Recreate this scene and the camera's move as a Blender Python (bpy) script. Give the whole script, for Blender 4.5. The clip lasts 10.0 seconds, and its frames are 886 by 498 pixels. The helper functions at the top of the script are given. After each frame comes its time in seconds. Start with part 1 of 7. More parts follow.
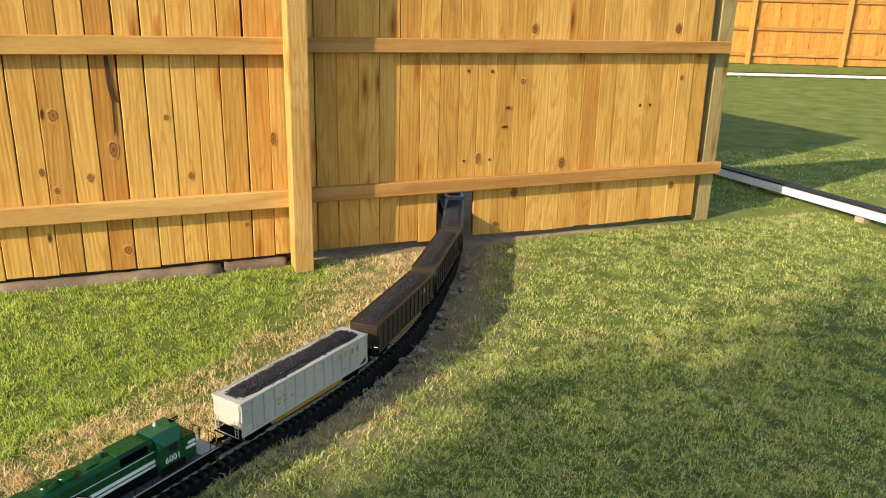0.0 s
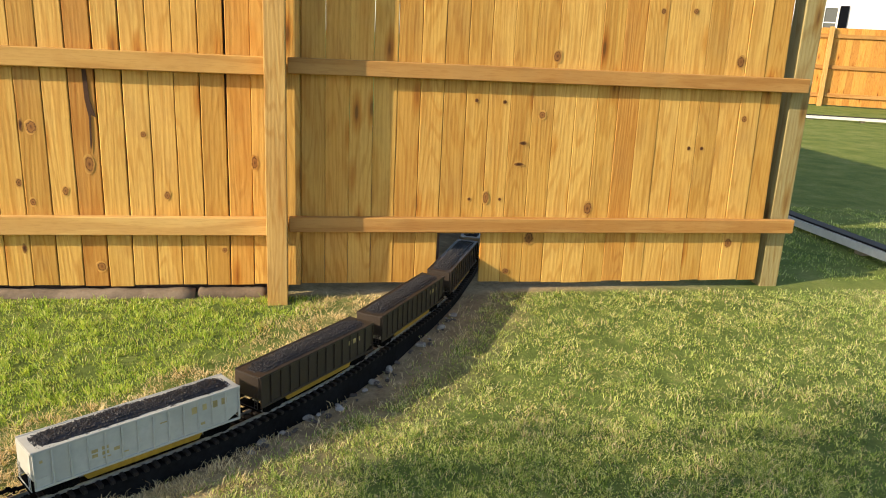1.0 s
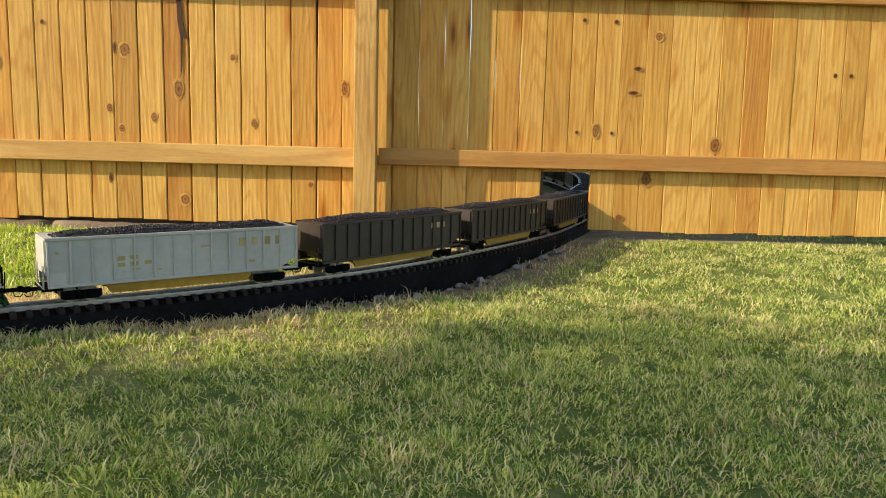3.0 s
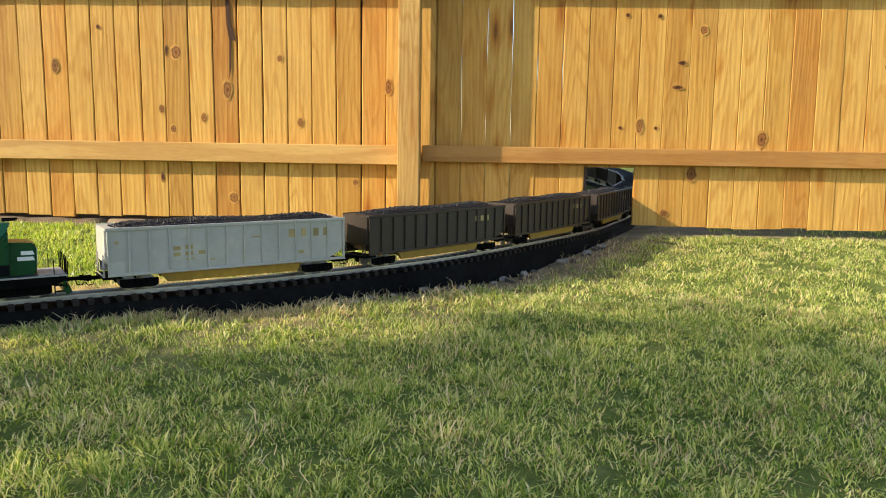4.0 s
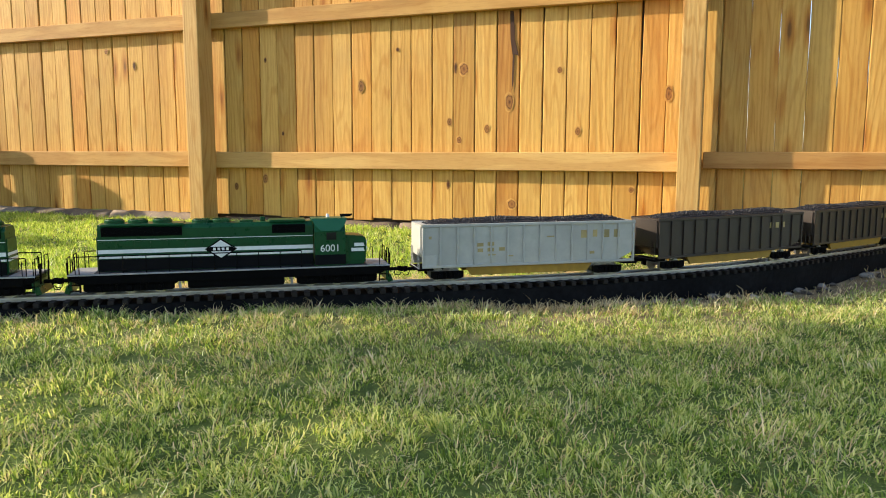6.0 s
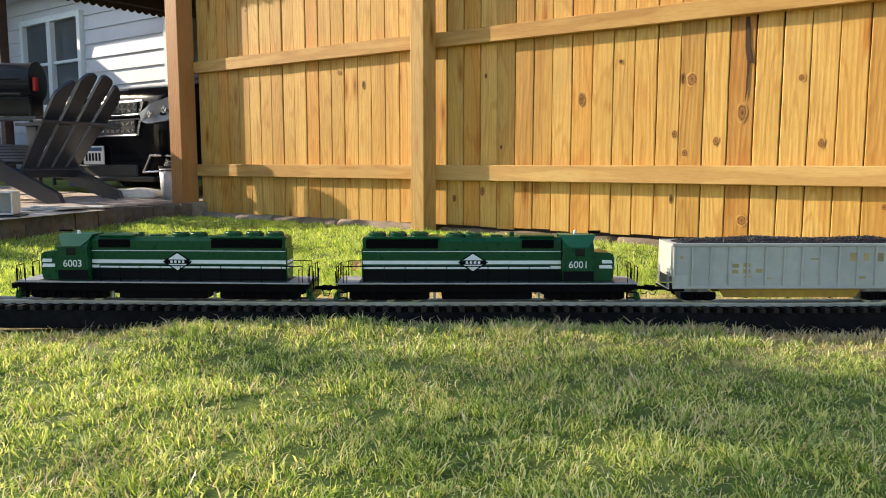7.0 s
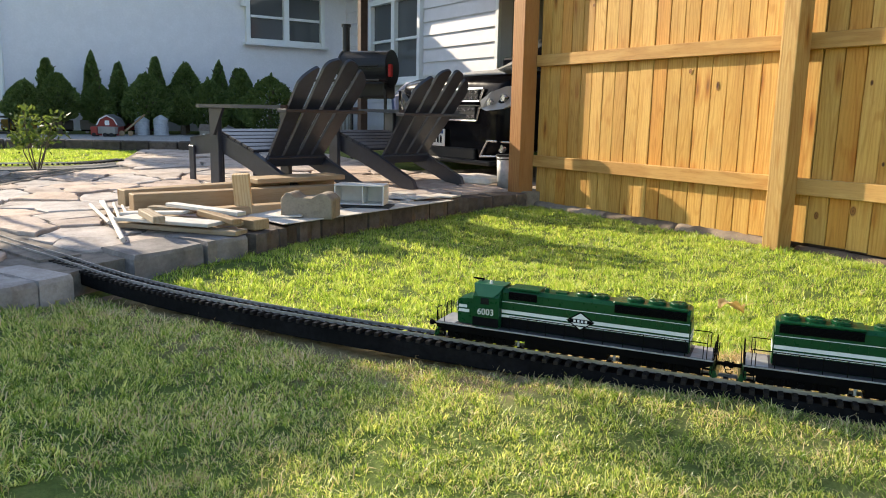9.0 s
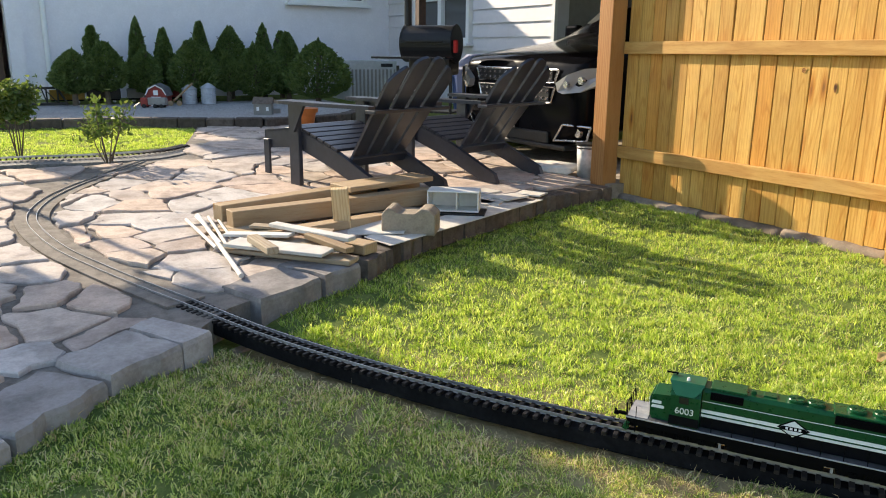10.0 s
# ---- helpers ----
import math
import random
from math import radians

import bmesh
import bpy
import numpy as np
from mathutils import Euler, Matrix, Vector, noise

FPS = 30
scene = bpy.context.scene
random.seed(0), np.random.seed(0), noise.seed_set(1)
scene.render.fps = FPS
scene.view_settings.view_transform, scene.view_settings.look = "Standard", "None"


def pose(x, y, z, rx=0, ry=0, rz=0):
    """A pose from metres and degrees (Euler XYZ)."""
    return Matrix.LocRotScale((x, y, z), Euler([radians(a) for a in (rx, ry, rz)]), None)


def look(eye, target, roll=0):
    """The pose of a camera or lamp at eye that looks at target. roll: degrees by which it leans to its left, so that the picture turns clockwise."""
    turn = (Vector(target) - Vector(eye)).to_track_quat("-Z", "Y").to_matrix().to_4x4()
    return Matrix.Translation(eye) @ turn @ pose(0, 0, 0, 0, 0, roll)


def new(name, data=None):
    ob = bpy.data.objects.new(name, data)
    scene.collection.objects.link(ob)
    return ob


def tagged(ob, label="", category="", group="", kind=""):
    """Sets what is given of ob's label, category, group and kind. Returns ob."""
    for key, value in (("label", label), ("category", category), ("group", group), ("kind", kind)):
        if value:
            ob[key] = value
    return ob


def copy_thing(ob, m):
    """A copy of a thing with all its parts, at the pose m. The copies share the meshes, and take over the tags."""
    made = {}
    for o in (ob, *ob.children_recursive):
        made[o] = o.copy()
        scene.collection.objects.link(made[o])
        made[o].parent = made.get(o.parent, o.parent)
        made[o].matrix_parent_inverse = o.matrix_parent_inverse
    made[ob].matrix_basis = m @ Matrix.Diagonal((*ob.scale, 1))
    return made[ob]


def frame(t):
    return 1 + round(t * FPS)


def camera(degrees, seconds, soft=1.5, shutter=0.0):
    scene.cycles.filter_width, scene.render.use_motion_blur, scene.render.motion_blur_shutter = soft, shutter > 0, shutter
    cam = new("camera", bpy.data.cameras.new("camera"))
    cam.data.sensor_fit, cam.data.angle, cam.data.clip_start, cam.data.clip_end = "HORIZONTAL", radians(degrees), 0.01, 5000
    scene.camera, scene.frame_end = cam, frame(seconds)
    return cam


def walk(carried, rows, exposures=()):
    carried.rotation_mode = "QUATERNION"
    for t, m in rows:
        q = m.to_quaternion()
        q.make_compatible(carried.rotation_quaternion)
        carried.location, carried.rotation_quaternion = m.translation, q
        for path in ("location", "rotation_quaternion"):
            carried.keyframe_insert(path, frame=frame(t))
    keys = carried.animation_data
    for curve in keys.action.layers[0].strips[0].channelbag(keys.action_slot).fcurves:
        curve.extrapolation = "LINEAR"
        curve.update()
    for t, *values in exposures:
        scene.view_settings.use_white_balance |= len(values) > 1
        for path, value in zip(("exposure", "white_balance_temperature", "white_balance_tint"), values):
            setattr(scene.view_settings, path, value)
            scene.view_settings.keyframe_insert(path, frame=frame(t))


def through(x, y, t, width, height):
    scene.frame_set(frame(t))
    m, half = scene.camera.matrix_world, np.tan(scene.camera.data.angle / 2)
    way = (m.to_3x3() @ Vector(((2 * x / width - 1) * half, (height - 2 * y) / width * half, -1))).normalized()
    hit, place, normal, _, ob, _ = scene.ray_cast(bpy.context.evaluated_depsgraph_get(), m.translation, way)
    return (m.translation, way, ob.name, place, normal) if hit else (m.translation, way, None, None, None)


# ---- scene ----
cam = camera(60.9, 10.0, 1.0)
PATH = [
    (0, (0.072, 0.011, 1.295), (0.813, 1.764, 0.68), 1.6),
    (0.5, (0.549, 0.097, 1.294), (1.105, 1.921, 0.691), 1.9),
    (1, (0.946, 0.145, 1.267), (1.293, 2.037, 0.719), 2.8),
    (1.5, (1.171, 0.272, 1.096), (1.369, 2.211, 0.647), 3.9),
    (2, (1.151, 0.352, 0.717), (1.309, 2.312, 0.353), 2.8),
    (2.5, (1.089, 0.351, 0.528), (1.185, 2.325, 0.22), 2.0),
    (4, (1.063, 0.314, 0.446), (0.992, 2.293, 0.163), 0.9),
    (4.5, (1.058, 0.313, 0.427), (0.904, 2.288, 0.147), 0.6),
    (5, (1.083, 0.299, 0.427), (0.775, 2.255, 0.146), 0.3),
    (6.5, (0.9, 0.187, 0.417), (-0.031, 1.941, 0.182), 0.1),
    (7, (0.848, 0.157, 0.435), (-0.297, 1.781, 0.209), 0.0),
    (7.5, (0.792, 0.154, 0.487), (-0.544, 1.626, 0.267), -0.0),
    (8, (0.733, 0.092, 0.489), (-0.753, 1.411, 0.263), 0.3),
    (8.5, (0.681, 0.033, 0.529), (-0.916, 1.207, 0.263), 0.7),
    (9, (0.64, -0.034, 0.701), (-1.011, 1.04, 0.352), 1.2),
    (9.5, (0.562, -0.144, 0.929), (-1.095, 0.882, 0.482), 1.3),
    (10, (0.247, -0.308, 1.056), (-1.403, 0.704, 0.552), 0.6),
]
walk(cam, [(t, look(eye, target, roll)) for t, eye, target, roll in PATH], [(0.0, 0.87, 7000, 10), (1.5, 0.88, 7000, 10), (2.5, 0.79, 7100, 10), (5.0, 1.05, 6700, 10), (7.5, 1.03, 6450, 10), (8.5, 1.08, 6550, 10), (10.0, 1.18, 6700, 10)])

# ---- light ----
SUN_TO = Vector((0.952, 0.307, -0.48)).normalized()
world = bpy.data.worlds.new("sky")
scene.world = world
world.use_nodes = True
wn = world.node_tree
sky = wn.nodes.new("ShaderNodeTexSky")
sky.sky_type = "NISHITA"
sky.sun_disc = False
sky.sun_elevation = radians(25.6)
sky.sun_rotation = radians(252)
wn.links.new(sky.outputs[0], wn.nodes["Background"].inputs[0])
wn.nodes["Background"].inputs[1].default_value = 0.15
sun_data = bpy.data.lights.new("sun", "SUN")
sun_data.energy, sun_data.angle, sun_data.color = 4.3, radians(0.53), (1.0, 0.86, 0.66)
sun = new("sun", sun_data)
sun.matrix_world = look((0, 0, 0), SUN_TO)

# ---- materials ----


class Nodes:
    """A small builder for one material's nodes."""

    def __init__(self, name, rough=0.6, metal=0.0, spec=0.4):
        self.mat = bpy.data.materials.new(name)
        self.mat.use_nodes = True
        self.t = self.mat.node_tree
        self.b = self.t.nodes["Principled BSDF"]
        self.b.inputs["Roughness"].default_value = rough
        self.b.inputs["Metallic"].default_value = metal
        self.b.inputs["Specular IOR Level"].default_value = spec

    def n(self, kind, **put):
        node = self.t.nodes.new("ShaderNode" + kind)
        for key, v in put.items():
            node.inputs[key.replace("_", " ")].default_value = v
        return node

    def to(self, a, b):
        self.t.links.new(a, b)

    def coords(self, scale=(1, 1, 1), random_shift=True, world=False):
        if world:
            vec = self.n("NewGeometry").outputs["Position"]
        else:
            vec = self.n("TexCoord").outputs["Object"]
        if random_shift:
            info = self.n("ObjectInfo")
            mul = self.n("VectorMath")
            mul.operation = "SCALE"
            comb = self.n("CombineXYZ", X=17.3, Y=5.7, Z=31.1)
            self.to(comb.outputs[0], mul.inputs[0])
            self.to(info.outputs["Random"], mul.inputs["Scale"])
            add = self.n("VectorMath")
            self.to(vec, add.inputs[0])
            self.to(mul.outputs[0], add.inputs[1])
            vec = add.outputs[0]
        mp = self.n("Mapping", Scale=scale)
        self.to(vec, mp.inputs["Vector"])
        return mp.outputs[0]

    def noise(self, vec, scale, detail=4.0, rough=0.55, distort=0.0):
        t = self.n("TexNoise", Scale=scale, Detail=detail, Roughness=rough, Distortion=distort)
        self.to(vec, t.inputs["Vector"])
        return t.outputs["Fac"]

    def ramp(self, fac, stops):
        r = self.n("ValToRGB")
        e = r.color_ramp.elements
        e[0].position, e[0].color = stops[0][0], (*stops[0][1], 1)
        e[1].position, e[1].color = stops[-1][0], (*stops[-1][1], 1)
        for p, c in stops[1:-1]:
            k = e.new(p)
            k.color = (*c, 1)
        self.to(fac, r.inputs[0])
        return r.outputs[0]

    def mix(self, fac, a, b, mode="MIX"):
        m = self.n("Mix")
        m.data_type, m.blend_type = "RGBA", mode
        for sock, v in ((m.inputs[0], fac), (m.inputs[6], a), (m.inputs[7], b)):
            if isinstance(v, (int, float)):
                sock.default_value = v
            elif isinstance(v, tuple):
                sock.default_value = (*v, 1)
            else:
                self.to(v, sock)
        return m.outputs[2]

    def math(self, op, a, b=0.0):
        m = self.n("Math")
        m.operation = op
        for sock, v in ((m.inputs[0], a), (m.inputs[1], b)):
            if isinstance(v, (int, float)):
                sock.default_value = v
            else:
                self.to(v, sock)
        return m.outputs[0]

    def bump(self, height, strength=0.3, distance=0.002):
        b = self.n("Bump", Strength=strength, Distance=distance)
        self.to(height, b.inputs["Height"])
        self.to(b.outputs[0], self.b.inputs["Normal"])

    def colour(self, c):
        if isinstance(c, tuple):
            self.b.inputs["Base Color"].default_value = (*c, 1)
        else:
            self.to(c, self.b.inputs["Base Color"])
        return self


def plain(name, c, rough=0.5, metal=0.0, vary=0.15, scale=30.0, spec=0.4, bump=0.0):
    """Paint, plastic or metal with a faint two-scale unevenness."""
    m = Nodes(name, rough, metal, spec)
    v = m.coords()
    n1, n2 = m.noise(v, scale, 5), m.noise(v, scale * 0.13, 3)
    f = m.math("MULTIPLY", n1, n2)
    dark = tuple(x * (1 - vary) for x in c)
    lite = tuple(min(1, x * (1 + vary)) for x in c)
    m.colour(m.ramp(f, [(0.1, dark), (0.42, lite)]))
    r = m.math("ADD", m.math("MULTIPLY", n1, 0.2), rough - 0.1)
    m.to(r, m.b.inputs["Roughness"])
    if bump:
        m.bump(n1, bump, 0.002)
    return m.mat


def wood(name, stops, axis="z", knots=True, rough=0.65, dirt=0.35, spread=1.0):
    """Sawn softwood: stretched grain, growth rings, knots, and a tone of its own for each board."""
    m = Nodes(name, rough, 0, 0.25)
    long, wide = 1.0, 11.0
    sc = {"x": (long, wide, wide), "y": (wide, long, wide), "z": (wide, wide, long)}[axis]
    v = m.coords(sc)
    big = m.noise(v, 1.1, 3, 0.5, 0.4)
    wave = m.n("TexWave", Scale=1.5, Distortion=9.0, Detail=2.5)
    wave.inputs["Detail Scale"].default_value = 0.8
    wave.bands_direction = "X" if axis != "x" else "Y"
    m.to(v, wave.inputs["Vector"])
    fine = m.noise(v, 14.0, 6, 0.65)
    info = m.n("ObjectInfo")
    tone = m.math("ADD", m.math("MULTIPLY", info.outputs["Random"], 0.62 * spread), m.math("MULTIPLY", big, 0.5))
    base = m.ramp(tone, stops)
    rings = m.ramp(wave.outputs["Fac"], [(0.0, (1, 1, 1)), (0.65, (0.93, 0.88, 0.80)), (0.92, (0.72, 0.58, 0.44))])
    odd = m.ramp(info.outputs["Random"], [(0.84, (1, 1, 1)), (0.90, (0.95, 0.84, 0.70))])
    base = m.mix(1.0 if knots else 0.0, base, odd, "MULTIPLY")
    c = m.mix(0.32 if knots else 0.55, base, rings, "MULTIPLY")
    streak = m.ramp(fine, [(0.36, (0.62, 0.50, 0.38)), (0.5, (1, 1, 1))])
    c = m.mix(0.30, c, streak, "MULTIPLY")
    height = m.math("ADD", m.math("MULTIPLY", wave.outputs["Fac"], 0.5), fine)
    if knots and axis == "z":
        flame = m.math("SINE", m.math("MULTIPLY", m.noise(m.coords((8, 8, 0.9)), 1.0, 2, 0.35, 0.3), 75.0))
        c = m.mix(0.55, c, m.ramp(flame, [(0.35, (1.02, 1.02, 1.0)), (0.95, (0.80, 0.67, 0.50))]), "MULTIPLY")
        height = m.math("ADD", height, m.math("MULTIPLY", flame, 0.25))
    if knots:
        ks = {"x": (2.2, 9, 9), "y": (9, 2.2, 9), "z": (9, 9, 2.2)}[axis]
        vor = m.n("TexVoronoi", Scale=1.0, Randomness=1.0)
        m.to(m.coords(ks), vor.inputs["Vector"])
        ring = m.ramp(vor.outputs["Distance"], [(0.05, (0.16, 0.07, 0.02)), (0.085, (0.5, 0.27, 0.1)), (0.15, (0.8, 0.6, 0.38)), (0.26, (1, 1, 1))])
        c = m.mix(0.8, c, ring, "MULTIPLY")
    blot = m.noise(m.coords((9, 9, 2.4) if axis == "z" else (3, 3, 3)), 1.0, 5, 0.6, 0.6)
    c = m.mix(0.55, c, m.ramp(blot, [(0.30, (0.86, 0.72, 0.58)), (0.50, (1.0, 0.98, 0.95)), (0.70, (1.08, 1.06, 1.0))]), "MULTIPLY")
    spot = m.noise(m.coords((3, 3, 3)), 1.3, 4)
    c = m.mix(m.math("MULTIPLY", m.ramp(spot, [(0.5, (0, 0, 0)), (0.75, (1, 1, 1))]), dirt), c, (0.25, 0.17, 0.08))
    m.colour(c)
    m.bump(height, 0.35, 0.0015)
    return m.mat


MAT = {}
MAT["picket"] = wood("picket_wood", [(0.15, (0.44, 0.235, 0.055)), (0.42, (0.56, 0.325, 0.080)), (0.68, (0.65, 0.40, 0.115)), (0.95, (0.60, 0.32, 0.070))], "z", True, 0.6, 0.18)
MAT["picket_red"] = wood("picket_wood_reddish", [(0.15, (0.42, 0.20, 0.047)), (0.5, (0.52, 0.265, 0.062)), (0.95, (0.60, 0.335, 0.085))], "z", True, 0.6, 0.2)
MAT["rail_wood"] = wood("rail_wood", [(0.2, (0.50, 0.29, 0.09)), (0.6, (0.58, 0.35, 0.115)), (0.9, (0.60, 0.39, 0.15))], "x", False, 0.62, 0.15)
MAT["rail_brown"] = wood("rail_wood_brown", [(0.2, (0.36, 0.19, 0.055)), (0.9, (0.46, 0.25, 0.08))], "x", False, 0.6, 0.25)
MAT["post_wood"] = wood("post_wood", [(0.2, (0.47, 0.29, 0.10)), (0.9, (0.56, 0.36, 0.13))], "z", True, 0.62, 0.15)
MAT["post_brown"] = wood("post_wood_brown", [(0.2, (0.34, 0.16, 0.055)), (0.9, (0.42, 0.21, 0.075))], "z", False, 0.55, 0.15)
MAT["post_green"] = wood("post_wood_greenish", [(0.2, (0.31, 0.26, 0.12)), (0.9, (0.38, 0.31, 0.15))], "z", True, 0.7, 0.2)
MAT["lumber"] = wood("lumber_wood", [(0.2, (0.27, 0.19, 0.11)), (0.9, (0.43, 0.32, 0.20))], "x", True, 0.7, 0.35)
MAT["board_grey"] = wood("weathered_board", [(0.2, (0.33, 0.27, 0.2)), (0.9, (0.47, 0.4, 0.3))], "x", False, 0.8, 0.3)
MAT["board_white"] = plain("white_painted_board", (0.58, 0.54, 0.48), 0.6, 0, 0.25, 14, 0.4, 0.15)
MAT["black_timber"] = plain("black_painted_timber", (0.0085, 0.0085, 0.0095), 0.8, 0, 0.6, 60, 0.06, 0.7)
MAT["sleeper"] = plain("dark_brown_sleeper_plastic", (0.018, 0.0145, 0.013), 0.6, 0, 0.3, 90, 0.2)
MAT["steel"] = plain("worn_rail_metal", (0.38, 0.38, 0.385), 0.40, 0.85, 0.25, 60)
MAT["soot"] = plain("black_moulded_plastic", (0.003, 0.003, 0.0035), 0.6, 0, 0.3, 120, 0.035)
MAT["green"] = plain("locomotive_green_paint", (0.004, 0.055, 0.018), 0.3, 0, 0.12, 80, 0.25)
# the hood green made paler: sky reflection on the cab roof as colour
MAT["green_skylit"] = plain("skylit_cab_green", (0.008, 0.085, 0.038), 0.34, 0, 0.12, 80)
MAT["white_paint"] = plain("white_stripe_paint", (0.72, 0.74, 0.73), 0.4, 0, 0.08, 90)
MAT["navy"] = plain("black_lower_body_paint", (0.003, 0.0035, 0.006), 0.4, 0, 0.2, 90, 0.08)
MAT["deck_grey"] = plain("grey_walkway_paint", (0.30, 0.30, 0.30), 0.5, 0, 0.25, 90)
MAT["deck_dark"] = plain("dark_walkway_paint", (0.06, 0.06, 0.062), 0.6, 0, 0.3, 90, 0.2)
MAT["cab_glass"] = plain("dark_cab_glass", (0.012, 0.013, 0.014), 0.15, 0, 0.2, 60, 0.3)
MAT["gold_letter"] = plain("faded_gold_lettering", (0.36, 0.28, 0.12), 0.6, 0, 0.3, 60)
MAT["hopper_grey"] = plain("light_grey_hopper_paint", (0.40, 0.395, 0.36), 0.5, 0, 0.12, 40)
MAT["hopper_brown"] = plain("dark_brown_hopper_paint", (0.030, 0.021, 0.016), 0.5, 0, 0.25, 40)
MAT["yellow"] = plain("yellow_sill_paint", (0.30, 0.175, 0.018), 0.5, 0, 0.25, 60)
MAT["coal"] = plain("shiny_coal", (0.018, 0.018, 0.022), 0.5, 0, 0.5, 200, 0.35)
MAT["chair"] = plain("charcoal_chair_paint", (0.028, 0.031, 0.043), 0.36, 0, 0.3, 30, 0.5, 0.2)
MAT["car_black"] = plain("black_car_paint", (0.004, 0.004, 0.005), 0.12, 0, 0.2, 8, 0.06)
MAT["chrome"] = plain("chrome", (0.6, 0.6, 0.61), 0.25, 1.0, 0.05)
MAT["lamp_glass"] = plain("clear_headlamp_plastic", (0.34, 0.33, 0.32), 0.12, 0.0, 0.15, 12, 0.8)
MAT["rubber"] = plain("tyre_rubber", (0.018, 0.018, 0.018), 0.8)
MAT["stucco"] = plain("white_stucco", (0.81, 0.785, 0.82), 0.85, 0, 0.05, 40, 0.2, 0.4)
MAT["siding"] = plain("white_siding", (0.69, 0.665, 0.69), 0.6, 0, 0.05, 10, 0.3)
MAT["trim"] = plain("white_trim", (0.82, 0.82, 0.81), 0.5, 0, 0.05, 10)
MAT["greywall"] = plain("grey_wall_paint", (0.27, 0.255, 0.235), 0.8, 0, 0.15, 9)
MAT["shingle"] = plain("grey_roof_shingles", (0.16, 0.155, 0.15), 0.9, 0, 0.3, 60, 0.2, 0.6)
MAT["roof_brown"] = plain("brown_roof_underside", (0.09, 0.055, 0.04), 0.75, 0, 0.3, 20)
MAT["iron"] = plain("black_grill_metal", (0.015, 0.015, 0.016), 0.4, 0.2, 0.3, 50)
MAT["red"] = plain("red_plastic", (0.45, 0.02, 0.02), 0.35)
MAT["barn_red"] = plain("barn_red_paint", (0.28, 0.04, 0.03), 0.6)
MAT["silo"] = plain("galvanised_metal", (0.55, 0.57, 0.6), 0.5, 0.5)
MAT["ac"] = plain("grey_unit_metal", (0.52, 0.53, 0.52), 0.6, 0.2)
MAT["blue"] = plain("dark_blue_cover", (0.02, 0.045, 0.14), 0.5)
MAT["white_plastic"] = plain("white_plastic", (0.68, 0.66, 0.62), 0.45, 0, 0.12, 20)
MAT["plaster_bag"] = plain("white_paper_bag", (0.62, 0.58, 0.52), 0.8, 0, 0.15, 25)
MAT["orange"] = plain("orange_plastic", (0.6, 0.16, 0.03), 0.5)


def stone_mat(name, stops, scale=9.0, bump=0.6, rough=0.85):
    m = Nodes(name, rough, 0, 0.25)
    v = m.coords()
    n1, n2, n3 = m.noise(v, scale * 0.25, 3, 0.5, 0.3), m.noise(v, scale, 6, 0.6), m.noise(v, scale * 9, 4, 0.7)
    info = m.n("ObjectInfo")
    tone = m.math("ADD", m.math("MULTIPLY", info.outputs["Random"], 0.8), m.math("MULTIPLY", n1, 0.35))
    c = m.ramp(tone, stops)
    c = m.mix(0.75, c, m.ramp(n2, [(0.34, (0.52, 0.49, 0.46)), (0.58, (1.06, 1.03, 1.0))]), "MULTIPLY")
    c = m.mix(0.5, c, m.ramp(n3, [(0.35, (0.7, 0.68, 0.66)), (0.6, (1, 1, 1))]), "MULTIPLY")
    m.colour(c)
    m.bump(m.math("ADD", n2, m.math("MULTIPLY", n3, 0.35)), bump, 0.008)
    return m.mat


MAT["flag"] = stone_mat("sandstone_flag", [(0.12, (0.37, 0.355, 0.355)), (0.34, (0.54, 0.46, 0.40)), (0.55, (0.60, 0.46, 0.37)), (0.74, (0.44, 0.37, 0.33)), (1.0, (0.55, 0.52, 0.50))], 7.0, 1.0)
MAT["kerb"] = stone_mat("grey_kerb_stone", [(0.2, (0.24, 0.225, 0.22)), (0.9, (0.40, 0.375, 0.36))], 7, 1.0)
MAT["block"] = stone_mat("dark_retaining_block", [(0.2, (0.095, 0.078, 0.066)), (0.9, (0.17, 0.14, 0.118))], 20, 0.8)
MAT["mortar"] = stone_mat("sandy_mortar", [(0.2, (0.185, 0.165, 0.145)), (0.9, (0.28, 0.25, 0.215))], 14, 0.8, 0.95)
MAT["gravel"] = stone_mat("grey_gravel", [(0.2, (0.20, 0.20, 0.20)), (0.9, (0.42, 0.41, 0.40))], 40, 0.9)
MAT["pale_stone"] = stone_mat("pale_ballast_stone", [(0.2, (0.32, 0.29, 0.25)), (0.9, (0.5, 0.46, 0.42))], 25, 0.7)
MAT["concrete"] = stone_mat("tan_concrete", [(0.2, (0.30, 0.25, 0.19)), (0.9, (0.38, 0.32, 0.25))], 12, 0.6)
MAT["log"] = stone_mat("weathered_edging", [(0.2, (0.17, 0.13, 0.095)), (0.9, (0.32, 0.26, 0.20))], 9, 0.8)


def glass_mat():
    m = Nodes("dark_window_glass", 0.04, 0, 0.6)
    m.colour((0.085, 0.09, 0.095))
    return m.mat


MAT["glass"] = glass_mat()


